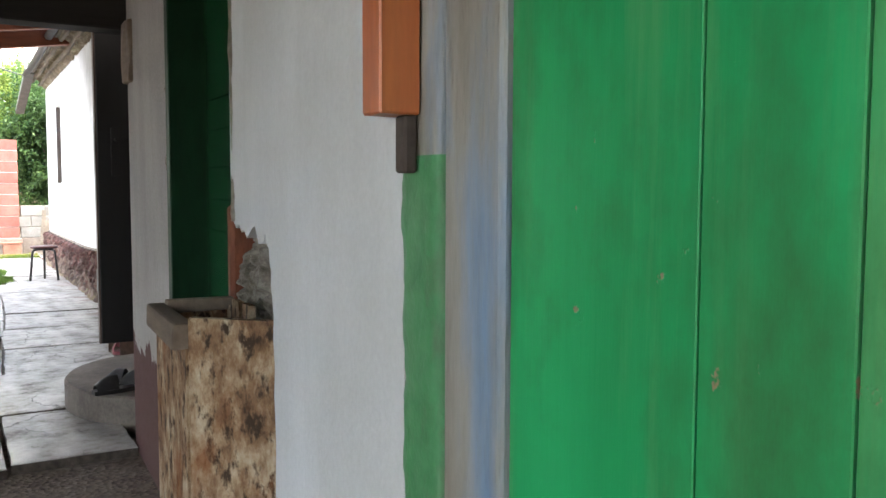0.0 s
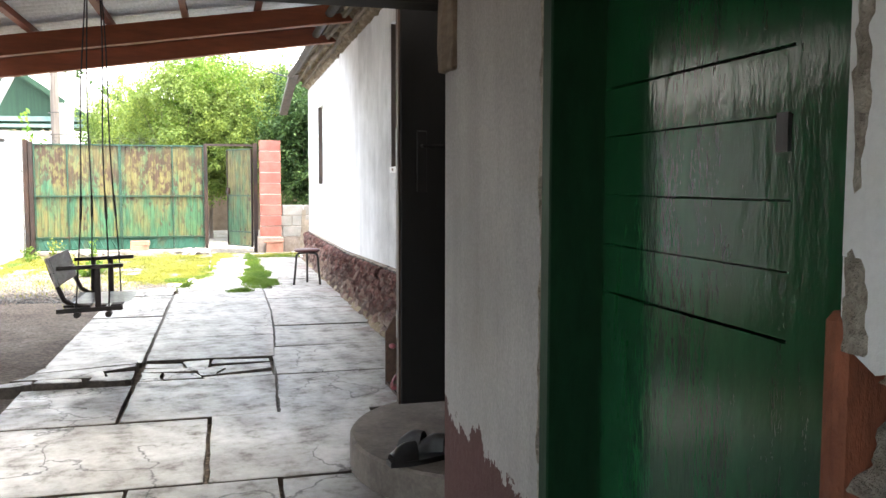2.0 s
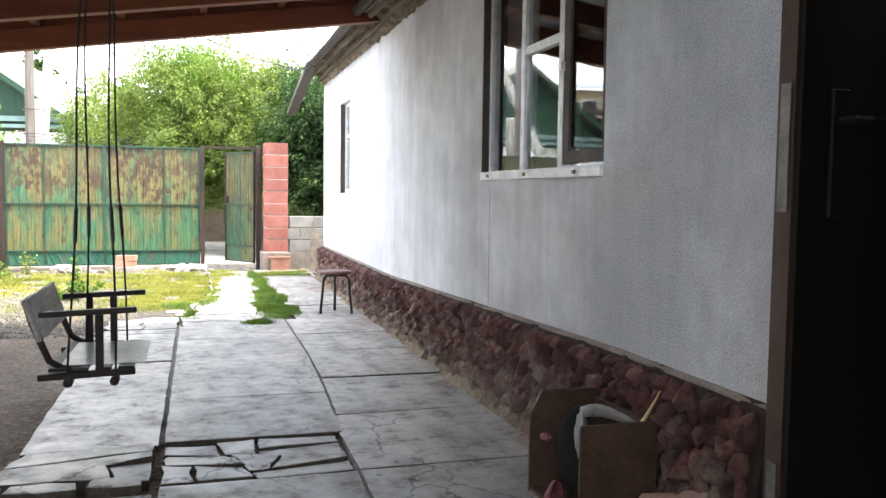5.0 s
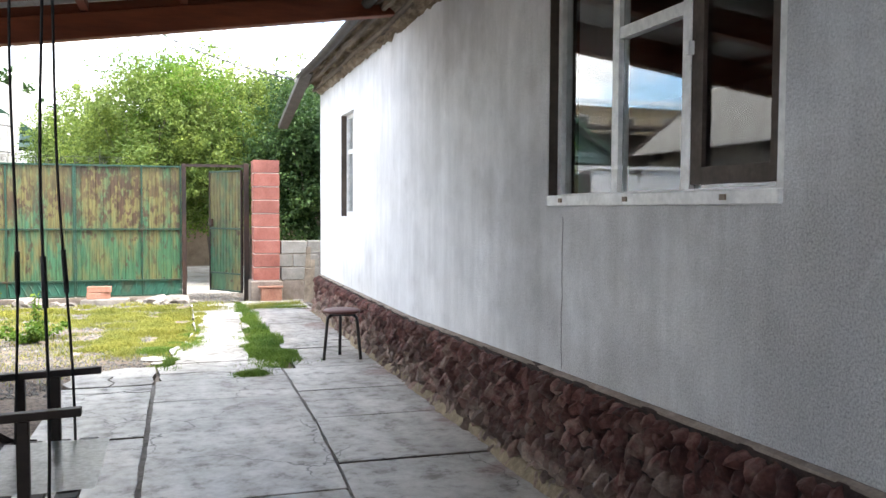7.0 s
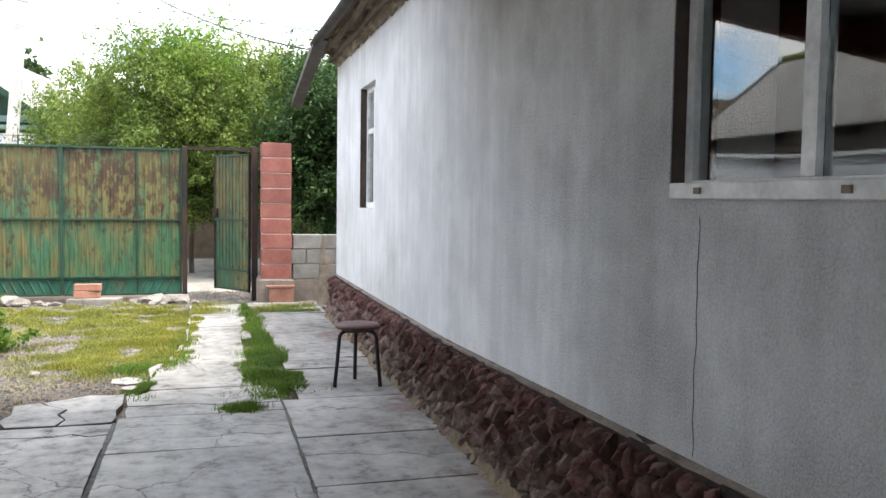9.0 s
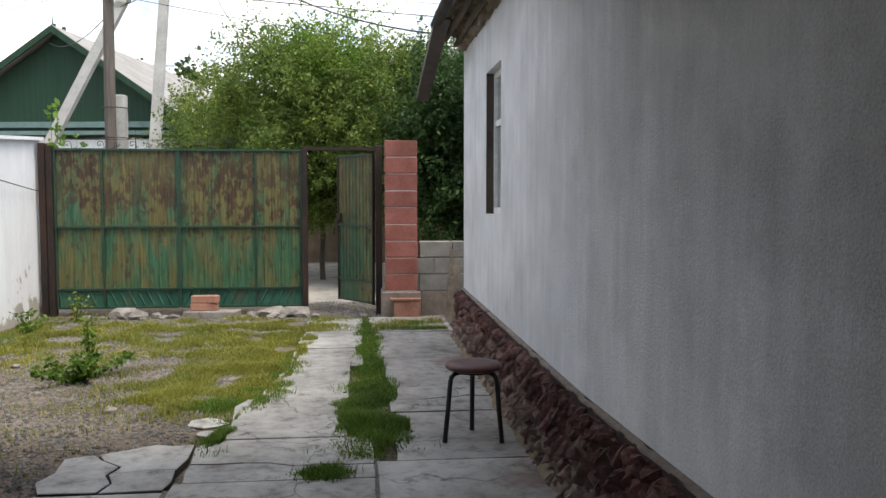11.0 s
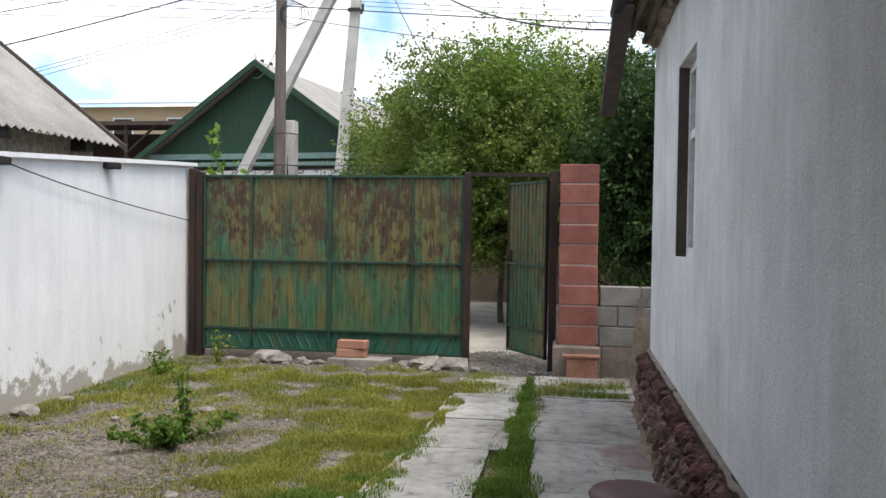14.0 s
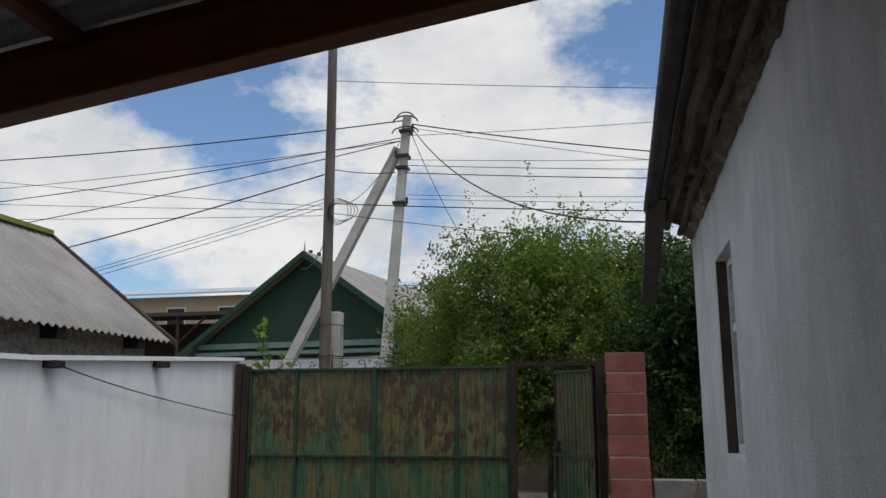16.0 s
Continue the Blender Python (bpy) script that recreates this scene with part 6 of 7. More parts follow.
wire((-4.7, 20.3, 4.42), (3.98, 20.3, 3.34), 0.12, 0.006)
wire((-4.96, 25.95, 7.62), (-3.63, 25.95, 4.84), 0.15, 0.009)
wire((-5.19, 25.95, 7.4), (-6.43, 25.95, 6.02), 0.25, 0.008)
wire((-4.91, 25.95, 7.67), (-0.2, 15.75, 3.06), 0.55, 0.011)
wire((-4.76, 20.3, 4.16), (-8.9, 29.6, 5.3), 0.25, 0.008)
bm = B()
tube(bm, [Vector((-4.885, 13.8, 2.08)).lerp(Vector((-4.86, 17.9, 1.45)), s) - Vector((0, 0, 0.09 * math.sin(math.pi * s ** 0.7))) for s in [k / 12 for k in range(13)]], 0.006, 4)
solid("wall_cable", bm, M["wire"], "thin black cable sagging along the white yard wall", "cable")


# ---- trees ----
def leaf_mesh(name, pts, size, mat, rng, droop=0.3):
    """Small folded leaves at the points, each two triangles with a bend."""
    n = len(pts)
    az, el = rng.uniform(0, 2 * np.pi, n), rng.uniform(-1.1, 0.7, n) - droop
    d = np.stack([np.cos(az) * np.cos(el), np.sin(az) * np.cos(el), np.sin(el)], 1)
    r = rng.normal(size=(n, 3))
    s = np.cross(d, r)
    s /= np.linalg.norm(s, axis=1)[:, None] + 1e-9
    L = (size * rng.uniform(0.6, 1.4, n))[:, None]
    a, c = pts, pts + d * L
    m = pts + d * L * 0.45
    b, e = m + s * L * 0.27, m - s * L * 0.27
    v = np.stack([a, b, c, e], 1).reshape(-1, 3)
    me = bpy.data.meshes.new(name)
    me.vertices.add(4 * n)
    me.vertices.foreach_set("co", v.ravel())
    me.loops.add(4 * n)
    me.polygons.add(n)
    me.loops.foreach_set("vertex_index", np.arange(4 * n))
    me.polygons.foreach_set("loop_start", np.arange(n) * 4)
    me.polygons.foreach_set("loop_total", np.full(n, 4))
    me.update(calc_edges=True)
    me.materials.append(mat)
    return me


def tree(name, base, height, rx, ry, low, count, size, mat, seed, label, limbs=9, lobes=26, trunk_r=0.05, upright=0.4):
    rng, rr = np.random.default_rng(seed), random.Random(seed)
    bx_, by_ = base
    t = thing(name, (bx_, by_, -0.05), label, "tree")
    bm = B()
    lean = rr.uniform(-0.15, 0.15)
    fork = low + (height - low) * 0.18
    rod(bm, (bx_, by_, -0.1), (bx_ + lean, by_, fork), trunk_r, trunk_r * 0.7, 8, 4, 0.03)
    tips = []
    for k in range(limbs):
        a = 2 * math.pi * k / limbs + rr.uniform(-0.3, 0.3)
        q = rr.uniform(0.45, 0.95)
        zt = low + (height - low) * rr.uniform(0.45, 0.97)
        p0 = Vector((bx_ + lean, by_, fork * rr.uniform(0.75, 1.0)))
        p1 = Vector((bx_ + math.cos(a) * rx * q * 0.5, by_ + math.sin(a) * ry * q * 0.5, (fork + zt) / 2))
        p2_ = Vector((bx_ + math.cos(a) * rx * q * 0.85, by_ + math.sin(a) * ry * q * 0.85, zt))
        rod(bm, p0, p1, trunk_r * 0.5, trunk_r * 0.3, 6, 2, 0.03)
        rod(bm, p1, p2_, trunk_r * 0.3, trunk_r * 0.08, 5, 3, 0.05)
        tips.append((p1, p2_))
    part("trunk", bm, M["bark"], t)
    cents = []
    for k in range(lobes):
        u = rng.uniform(0, 1)
        zz = low + (height - low) * (0.08 + 0.84 * u)
        w = math.sin(math.pi * (0.13 + 0.78 * (1 - u) ** 0.8)) ** 0.65
        a = rng.uniform(0, 2 * math.pi)
        q = math.sqrt(rng.uniform(0.05, 0.9))
        cents.append((bx_ + math.cos(a) * rx * w * q, by_ + math.sin(a) * ry * w * q, zz, (height - low) * rng.uniform(0.06, 0.18)))
    pts = []
    for c in cents:
        n = int(count / lobes)
        # sprays: short twigs that start in the lobe and point up and out
        tw = max(6, n // 22)
        st = rng.normal(size=(tw, 3)) * c[3] * np.array([0.55, 0.55, 0.55]) + np.array(c[:3])
        dr = rng.normal(size=(tw, 3)) * np.array([0.7, 0.7, 0.5]) + np.array([0, 0, upright])
        dr /= np.linalg.norm(dr, axis=1)[:, None]
        k = rng.integers(0, tw, n)
        s = rng.uniform(0, 1, n)[:, None]
        reach = np.where(rng.uniform(0, 1, tw) < 0.12, 1.45, 1.0)[k][:, None]
        p = st[k] + dr[k] * s * c[3] * reach + rng.normal(size=(n, 3)) * 0.035
        pts.append(p)
    pts = np.concatenate(pts)
    pts = pts[pts[:, 2] > max(0.1, low * 0.8)]
    crown = new("crown", leaf_mesh("crown", pts - np.array([bx_, by_, -0.05]), size, mat, rng))
    crown.parent = t
    return t


tree("tree", (-2.35, 21.3), 3.95, 1.4, 1.4, 0.9, 62000, 0.056, M["leaf"], 11, "dense willowy tree with small yellow-green leaves behind the gate", lobes=80)
tree("tree", (-1.7, 21.8), 4.3, 1.0, 1.2, 1.0, 48000, 0.056, M["leaf_bright"], 12, "bright green bushy tree behind the gate", lobes=56)
tree("tree", (-0.5, 21.0), 3.85, 1.3, 1.2, 0.9, 52000, 0.056, M["leaf"], 13, "yellow-green bushy tree behind the gate pillar", lobes=60)
tree("tree", (-3.1, 22.4), 3.4, 0.75, 1.0, 0.9, 30000, 0.056, M["leaf"], 14, "thin yellow-green tree with open sprays behind the gate", lobes=40)
tree("tree", (0.55, 19.6), 3.45, 1.0, 1.1, 0.5, 70000, 0.062, M["leaf_dark"], 15, "deep green shrub tree close behind the block wall", lobes=70)
tree("tree", (1.6, 22.0), 4.2, 1.6, 1.6, 1.0, 52000, 0.07, M["leaf"], 16, "green tree beyond the corner of the house", lobes=60)
tree("tree", (-0.2, 24.6), 4.55, 1.8, 1.4, 1.2, 44625, 0.061, M["leaf_dark"], 17, "darker tree rising behind the others across the lane", lobes=34)
tree("tree", (-1.15, 22.9), 4.15, 1.5, 1.2, 1.0, 42000, 0.06, M["leaf"], 18, "loose yellow-green tree among the others behind the gate", lobes=48)
tree("tree", (-3.9, 24.0), 3.95, 0.85, 1.0, 0.9, 30000, 0.06, M["leaf"], 20, "slender yellow-green tree across the lane", lobes=36)
tree("tree", (3.5, 25.0), 4.8, 2.4, 1.8, 1.0, 47600, 0.067, M["leaf"], 19, "broad green tree across the lane", lobes=34)
for k, (x, y, h) in enumerate(((-11.5, 52, 7.5), (-10.6, 53, 6.9), (-9.5, 52, 8.2), (-8.2, 53, 6.7), (-12.6, 53, 7.1), (-7.2, 52, 6.3))):
    tree("poplar", (x, y), h, 0.75, 0.75, 1.5, 2600, 0.28, M["leaf_dark"], 30 + k, "slim dark poplar far behind the houses", limbs=4, lobes=14, upright=1.2)


def herb(x, y, h, r, count, size, mat, seed, label, nm="weed"):
    rng = np.random.default_rng(seed)
    t = thing(nm, (x, y, -0.05), label, "weed")
    rr = random.Random(seed)
    tips = []
    for k in range(7):
        a = rr.uniform(0, 6.28)
        q = rr.uniform(0.2, 1)
        tip = Vector((x + r * q * math.cos(a), y + r * q * math.sin(a), h * (1.05 - 0.5 * q)))
        bm = B()
        rod(bm, (x, y, -0.06), tip, 0.006, 0.003, 5, 3, 0.01)
        part("stem", bm, M["grass_fresh"], t)
        tips.append(tip)
    k = rng.integers(0, 7, count)
    s = rng.uniform(0.15, 1.05, count)[:, None]
    tp = np.array([list(q) for q in tips])
    p = np.array([x, y, -0.05]) * (1 - s) + tp[k] * s + rng.normal(size=(count, 3)) * 0.02
    cr = new("leaves", leaf_mesh("leaves", p - np.array([x, y, -0.05]), size, mat, rng, 0.0))
    cr.parent = t


herb(-3.27, 14.05, 0.16, 0.50, 1100, 0.045, M["grass_fresh"], 1, "leafy green weed in the gravel")
herb(-3.25, 14.2, 0.50, 0.06, 150, 0.045, M["grass_fresh"], 2, "tall upright green weed in the grass")
herb(-4.35, 17.2, 0.35, 0.22, 70, 0.05, M["grass"], 3, "thin dry weed by the gate")
herb(-4.6, 16.4, 0.22, 0.28, 110, 0.05, M["grass_fresh"], 4, "green weed at the foot of the white wall")
herb(-5.0, 18.6, 2.95, 0.16, 300, 0.11, M["leaf_bright"], 5, "tall leafy shoot behind the gate", "shoot")
herb(-4.72, 18.7, 2.6, 0.12, 160, 0.11, M["leaf_bright"], 6, "tall leafy shoot behind the gate", "shoot")


# ---- grass ----
def grass(name, spots, count, h, mat, seed, label, bare=-0.35):
    """Blades scattered about the spots (x, y, spread x, spread y, weight)."""
    rng = np.random.default_rng(seed)
    wts = np.array([s[4] for s in spots], float)
    k = rng.choice(len(spots), count, p=wts / wts.sum())
    sp = np.array([s[:4] for s in spots])[k]
    xy = sp[:, :2] + rng.normal(size=(count, 2)) * sp[:, 2:4]
    clump = np.array([noise.noise(Vector((p[0] * 3.1, p[1] * 3.1, seed))) for p in xy])
    keep = clump > rng.uniform(bare, bare + 0.62, count)
    xy, clump = xy[keep], clump[keep]
    wob = np.array([noise.noise(Vector((p[1] * 1.7, p[0], 5.0))) + 0.7 * noise.noise(Vector((p[1] * 6.0, p[0] * 3, 9.0))) for p in xy])
    strip = np.abs(xy[:, 0] + 0.985) < (0.23 - 0.10 * np.clip((xy[:, 1] - 13.6) / 0.8, 0, 1)) * (1 + 0.45 * wob)
    keep = (xy[:, 1] < 11.9) | (xy[:, 1] > 16.0) | (xy[:, 0] < -1.97 + 0.34 * np.clip((xy[:, 1] - 12) / 2, 0, 1) + 0.05 + 0.24 * wob) | strip
    xy, clump = xy[keep], clump[keep]
    keep = (xy[:, 0] > -4.88) & (xy[:, 0] < -0.12) & (xy[:, 1] < 17.5)
    xy, clump = xy[keep], clump[keep]
    n = len(xy)
    z = np.array([ground_height(p[0], p[1]) for p in xy]) - 0.005
    over = (xy[:, 0] > -1.97 + 0.34 * np.clip((xy[:, 1] - 12) / 2, 0, 1)) & (xy[:, 1] > 11.3) & (xy[:, 1] < 16.95)
    over |= (xy[:, 1] > 11.3) & (xy[:, 1] < 12.03) & (xy[:, 0] > -1.97)
    z = np.where(over, -0.008, z)
    hh = h * rng.uniform(0.35, 1.25, n) * (0.75 + clump)
    hh = np.maximum(hh, h * 0.2)
    az = rng.uniform(0, 2 * np.pi, n)
    bend = rng.uniform(0.15, 0.9, n) * hh
    w = rng.uniform(0.0014, 0.0036, n)
    base = np.stack([xy[:, 0], xy[:, 1], z], 1)
    side = np.stack([-np.sin(az), np.cos(az), np.zeros(n)], 1) * w[:, None]
    out = np.stack([np.cos(az), np.sin(az), np.zeros(n)], 1)
    up = np.array([0, 0, 1.0])
    mid = base + out * (bend * 0.35)[:, None] + up * (hh * 0.6)[:, None]
    tip = base + out * bend[:, None] + up * hh[:, None]
    v = np.stack([base - side, base + side, mid + side * 0.8, mid - side * 0.8, tip], 1).reshape(-1, 3)
    me = bpy.data.meshes.new(name)
    me.from_pydata(v.tolist(), [], [f for i in range(n) for f in ((5 * i, 5 * i + 1, 5 * i + 2, 5 * i + 3), (5 * i + 3, 5 * i + 2, 5 * i + 4))])
    me.materials.append(mat)
    return tagged(new(name, me), label, "grass", "", "stuff")


grass("dry_grass", [(-2.25, 13.9, 0.26, 0.42, 5), (-2.05, 14.9, 0.26, 0.5, 4), (-2.4, 13.5, 0.2, 0.25, 2), (-1.9, 15.7, 0.25, 0.35, 2.5), (-2.7, 15.6, 0.7, 0.6, 3.5), (-3.8, 16.6, 0.8, 0.4, 4), (-2.2, 16.6, 0.5, 0.4, 2), (-4.5, 15.5, 0.25, 1.0, 2), (-3.6, 15.2, 0.7, 0.6, 0.6), (-3.3, 13.0, 0.8, 0.6, 0.5), (-0.5, 16.3, 0.25, 0.25, 0.7)], 240000, 0.05, M["grass"], 21, "dry yellow-green grass in patches on the yard", -0.52)
grass("fresh_grass", [(-1.0, 12.3, 0.13, 0.18, 5), (-0.95, 12.75, 0.14, 0.3, 6), (-1.0, 13.6, 0.08, 0.5, 3.5), (-0.99, 14.8, 0.05, 0.5, 3.2), (-0.995, 15.9, 0.035, 0.45, 1.8), (-0.8, 12.5, 0.06, 0.12, 0.6), (-1.25, 11.45, 0.06, 0.045, 1.0), (-1.02, 11.78, 0.055, 0.05, 0.8), (-1.88, 12.15, 0.04, 0.12, 0.7), (-1.95, 13.2, 0.16, 0.18, 3), (-1.8, 13.55, 0.10, 0.15, 1.5), (-1.92, 12.35, 0.07, 0.16, 1.0), (-1.72, 13.9, 0.05, 0.3, 0.8), (-1.66, 14.4, 0.05, 0.5, 0.8), (-0.70, 14.4, 0.10, 0.06, 0.5), (-1.0, 15.6, 0.10, 0.3, 0.8), (-4.7, 16.3, 0.15, 0.9, 1.5), (-0.4, 16.2, 0.2, 0.2, 1.0), (-0.55, 13.4, 0.04, 0.1, 0.2)], 74000, 0.045, M["grass_fresh"], 22, "fresh green grass between the slabs", -0.8)

# ---- gravel ----
rng = np.random.default_rng(44)
n = 21000
gx = np.concatenate([rng.uniform(-4.85, -2.1, 14000), rng.uniform(-1.75, -0.8, 3500), rng.uniform(-4.4, 1.0, 3500)])
gy = np.concatenate([rng.uniform(11.2, 17.4, 14000), rng.uniform(17.0, 20.5, 3500), rng.uniform(17.0, 17.6, 3500)])
sz = rng.uniform(0.006, 0.02, n)
octa = np.array([(1, 0, 0), (-1, 0, 0), (0, 1, 0), (0, -1, 0), (0, 0, 0.7), (0, 0, -0.7)])
tri = [(0, 2, 4), (2, 1, 4), (1, 3, 4), (3, 0, 4), (2, 0, 5), (1, 2, 5), (3, 1, 5), (0, 3, 5)]
vv, ff = [], []
for i in range(n):
    a = rng.uniform(0, 6.28)
    R = np.array([[math.cos(a), -math.sin(a), 0], [math.sin(a), math.cos(a), 0], [0, 0, 1]])
    q = (octa * rng.uniform(0.6, 1.3, (6, 1))) @ R.T * sz[i] + np.array([gx[i], gy[i], ground_height(gx[i], gy[i]) + sz[i] * 0.2])
    vv += q.tolist()
    ff += [tuple(6 * i + t for t in f) for f in tri]
me = bpy.data.meshes.new("gravel")
me.from_pydata(vv, [], ff)
me.materials.append(M["gravel"])
tagged(new("gravel", me), "loose grey gravel scattered over the yard and lane", "gravel", "", "stuff")


# ---- the slab path ----
path = thing("pavement", (-1.2, 10.0, 0.0), "path of cracked grey concrete slabs with earth joints", "pavement", "", "structure")
rs = random.Random(77)


def slab(x0, x1, y0, y1, z=0.0, jag=0.004, x0b=None, x1b=None, y0b=None, y1b=None, ragged=0.0):
    """A slab with a slightly ragged outline; the b values are its far ends."""
    x0b, x1b = x0 if x0b is None else x0b, x1 if x1b is None else x1b
    y0b, y1b = y0 if y0b is None else y0b, y1 if y1b is None else y1b
    g, h = 0.008, 0.0045
    cor = [Vector((x0 + g, y0 + h)), Vector((x1 - g, y0b + h)), Vector((x1b - g, y1b - h)), Vector((x0b + g, y1 - h))]
    out = []
    for a, b in zip(cor, cor[1:] + cor[:1]):
        edge = ragged if a.x < x0 + 0.2 and b.x < x0 + 0.4 else 0
        for k in range(8):
            p = a.lerp(b, k / 8)
            out.append((p.x + rs.uniform(-jag, jag) + edge * rs.uniform(-1, 1), p.y + rs.uniform(-jag, jag)))
    broken(out, z)


def broken(out, z=0.0, name="slab", tip=0.005):
    c = Vector((sum(p[0] for p in out) / len(out), sum(p[1] for p in out) / len(out), 0))
    bm = B()
    prism(bm, [(p[0] - c.x, p[1] - c.y) for p in out], -0.08, 0.0, 0.004)
    me = mesh_of(name, bm, M["slab"])
    # side faces get dark earth, with the shadow on them mixed in
    me.materials.append(M["soil"])
    for p in me.polygons:
        p.material_index = int(abs(p.normal.z) < 0.3)
    piece(name, me, path, Matrix.Translation((c.x, c.y, z + rs.uniform(-0.005, 0.005))) @ Euler((rs.uniform(-tip, tip), rs.uniform(-tip, tip), 0)).to_matrix().to_4x4())


def crack(x0, x1, y0, y1, z=0.0, ragged=0.0):
    """A slab broken across along a ragged line."""
    s = rs.uniform(0.4, 0.62)
    pa, pb = Vector((x0 + 0.011, y0 + (y1 - y0) * (s + rs.uniform(-0.16, 0.16)))), Vector((x1 - 0.011, y0 + (y1 - y0) * (s + rs.uniform(-0.16, 0.16))))
    line = [pa.lerp(pb, k / 7) + Vector((0, rs.uniform(-0.04, 0.04) if 0 < k < 7 else 0)) for k in range(8)]
    lo = [(x0 + 0.006, y0 + 0.5 * (y1 - y0) * 0.5), (x0 + 0.006 + rs.uniform(0, ragged), y0 + 0.005), (x1 - 0.006, y0 + 0.005)] + [(p.x, p.y - 0.004) for p in line[::-1]]
    hi = [(p.x, p.y + 0.004) for p in line] + [(x1 - 0.006, y1 - 0.005), (x0 + 0.006 + rs.uniform(0, ragged), y1 - 0.005), (x0 + 0.006 - rs.uniform(0, ragged), y0 + 0.8 * (y1 - y0))]
    broken(lo, z)
    broken(hi, z)


def seam(y):
    """The joint between the two columns."""
    return -1.14 + 0.17 * min(1, max(0, (y - 5.95) / 3.5))


# column by the house
for y0, y1, c in ((5.95, 6.91, 0), (6.91, 7.91, 1), (7.91, 8.86, 0), (8.86, 9.86, 0), (9.86, 10.7, 1), (10.7, 11.63, 0), (11.63, 12.65, 0), (12.65, 13.37, 1), (13.37, 14.5, 0), (14.5, 15.35, 0), (15.35, 16.25, 1), (16.25, 16.98, 1)):
    a, b = (seam(y0), seam(y1)) if y0 < 11.6 else ((-0.86, -0.86) if y0 < 14 else (-0.965, -0.965))
    crack(a, -0.06, y0, y1) if c else slab(a, -0.06, y0, y1, x0b=b, x1b=-0.06)
# middle column
for y0, y1, c in ((5.93, 6.88, 0), (7.54, 8.45, 0), (8.45, 9.76, 0), (9.76, 10.62, 0), (10.62, 11.38, 1), (11.38, 12.12, 1), (12.12, 13.1, 1), (13.1, 14.18, 0), (14.18, 15.05, 1), (15.05, 15.85, 0), (15.85, 16.95, 1)):
    la, lb = [-1.99 if y < 12 else -1.97 + 0.32 * min(1, (y - 12.0) / 2.0) for y in (y0, y1)]
    ra, rb = (seam(y0), seam(y1)) if y0 < 12.0 else ((-1.13, -1.13) if y0 < 14 else (-1.025, -1.025))
    rg = 0.04 if y0 > 11 else 0.0
    crack((la + lb) / 2, ra, y0, y1, ragged=rg) if c else slab(la, ra, y0, y1, x0b=lb, x1b=rb, ragged=rg * 0.6)
# left column
for y0, y1, c in ((5.93, 6.8, 1), (7.5, 8.55, 0), (8.55, 9.7, 0), (9.7, 10.75, 0)):
    slab(-2.66, -2.003, y0, y1) if not c else crack(-2.66, -2.003, y0, y1)
crack(-2.70, -2.003, 10.75, 11.27, -0.004, 0.04)
# the last worn piece, broken in three
broken([(-2.60, 11.29), (-2.33, 11.285), (-2.30, 11.42), (-2.36, 11.55), (-2.33, 11.68), (-2.45, 11.80), (-2.52, 11.90), (-2.66, 11.84), (-2.63, 11.6), (-2.67, 11.45)], -0.006)
broken([(-2.315, 11.285), (-2.02, 11.30), (-2.0, 11.42), (-2.02, 11.60), (-2.12, 11.62), (-2.345, 11.56), (-2.29, 11.42)], -0.004)
broken([(-2.34, 11.575), (-2.12, 11.635), (-2.02, 11.615), (-1.995, 11.8), (-2.01, 12.06), (-2.12, 12.05), (-2.23, 12.08), (-2.36, 12.0), (-2.50, 11.92), (-2.44, 11.81), (-2.315, 11.69)], -0.008)
for x, y, r in ((-2.04, 12.60, 0.15), (-1.99, 12.36, 0.08)):
    broken([(x + r * math.cos(a) * rs.uniform(0.7, 1.1), y + 0.8 * r * math.sin(a) * rs.uniform(0.7, 1.1)) for a in [2 * math.pi * i / 8 for i in range(8)]], -0.03, "slab_fragment", 0.04)
# worn cement in the two long joints
for k, (xa, xb, ya, yb) in enumerate(((0, 0, 5.97, 11.95), (-2.0, -2.0, 7.56, 11.3))):
    bm = B()
    prev = None
    n = int((yb - ya) / 0.06)
    for j in range(n + 1):
        y = ya + (yb - ya) * j / n
        x = (seam(y) if k == 0 else -1.997) + rs.uniform(-0.003, 0.003)
        row = [bm.verts.new(p) for p in ((x - 0.018, y, -0.06), (x - 0.016, y, -0.007 + rs.uniform(-0.006, 0.003)), (x + 0.016, y, -0.007 + rs.uniform(-0.006, 0.003)), (x + 0.018, y, -0.06))]
        if prev:
            for i in range(3):
                bm.faces.new((prev[i], prev[i + 1], row[i + 1], row[i]))
        prev = row
    part("joint_fill", bm, M["joint"], path, "worn grey cement in the joint")
# earth washed into the gap between the two columns
bm = B()
prev = None
for j in range(101):
    y = 12.06 + 4.9 * j / 100
    w = 0.125 if y < 14.1 else 0.026
    row = [bm.verts.new((-0.995 + w * k + 0.012 * noise.noise(Vector((y * 4, k, 0))), y, -0.016 + 0.008 * noise.noise(Vector((y * 5, k * 2, 1))))) for k in (-1, 0, 1)]
    if prev:
        for i in range(2):
            bm.faces.new((prev[i], prev[i + 1], row[i + 1], row[i]))
    prev = row
part("earth_fill", bm, M["loam"], path, "damp earth in the gap between the slabs")
# rows by the porch
slab(-2.60, -1.518, 4.90, 5.92)
slab(-1.512, -0.62, 4.88, 5.94)
crack(-2.7, -1.845, 3.9, 4.88, -0.004)
crack(-1.84, -1.205, 3.9, 4.88)
slab(-1.20, -0.66, 3.95, 4.86)
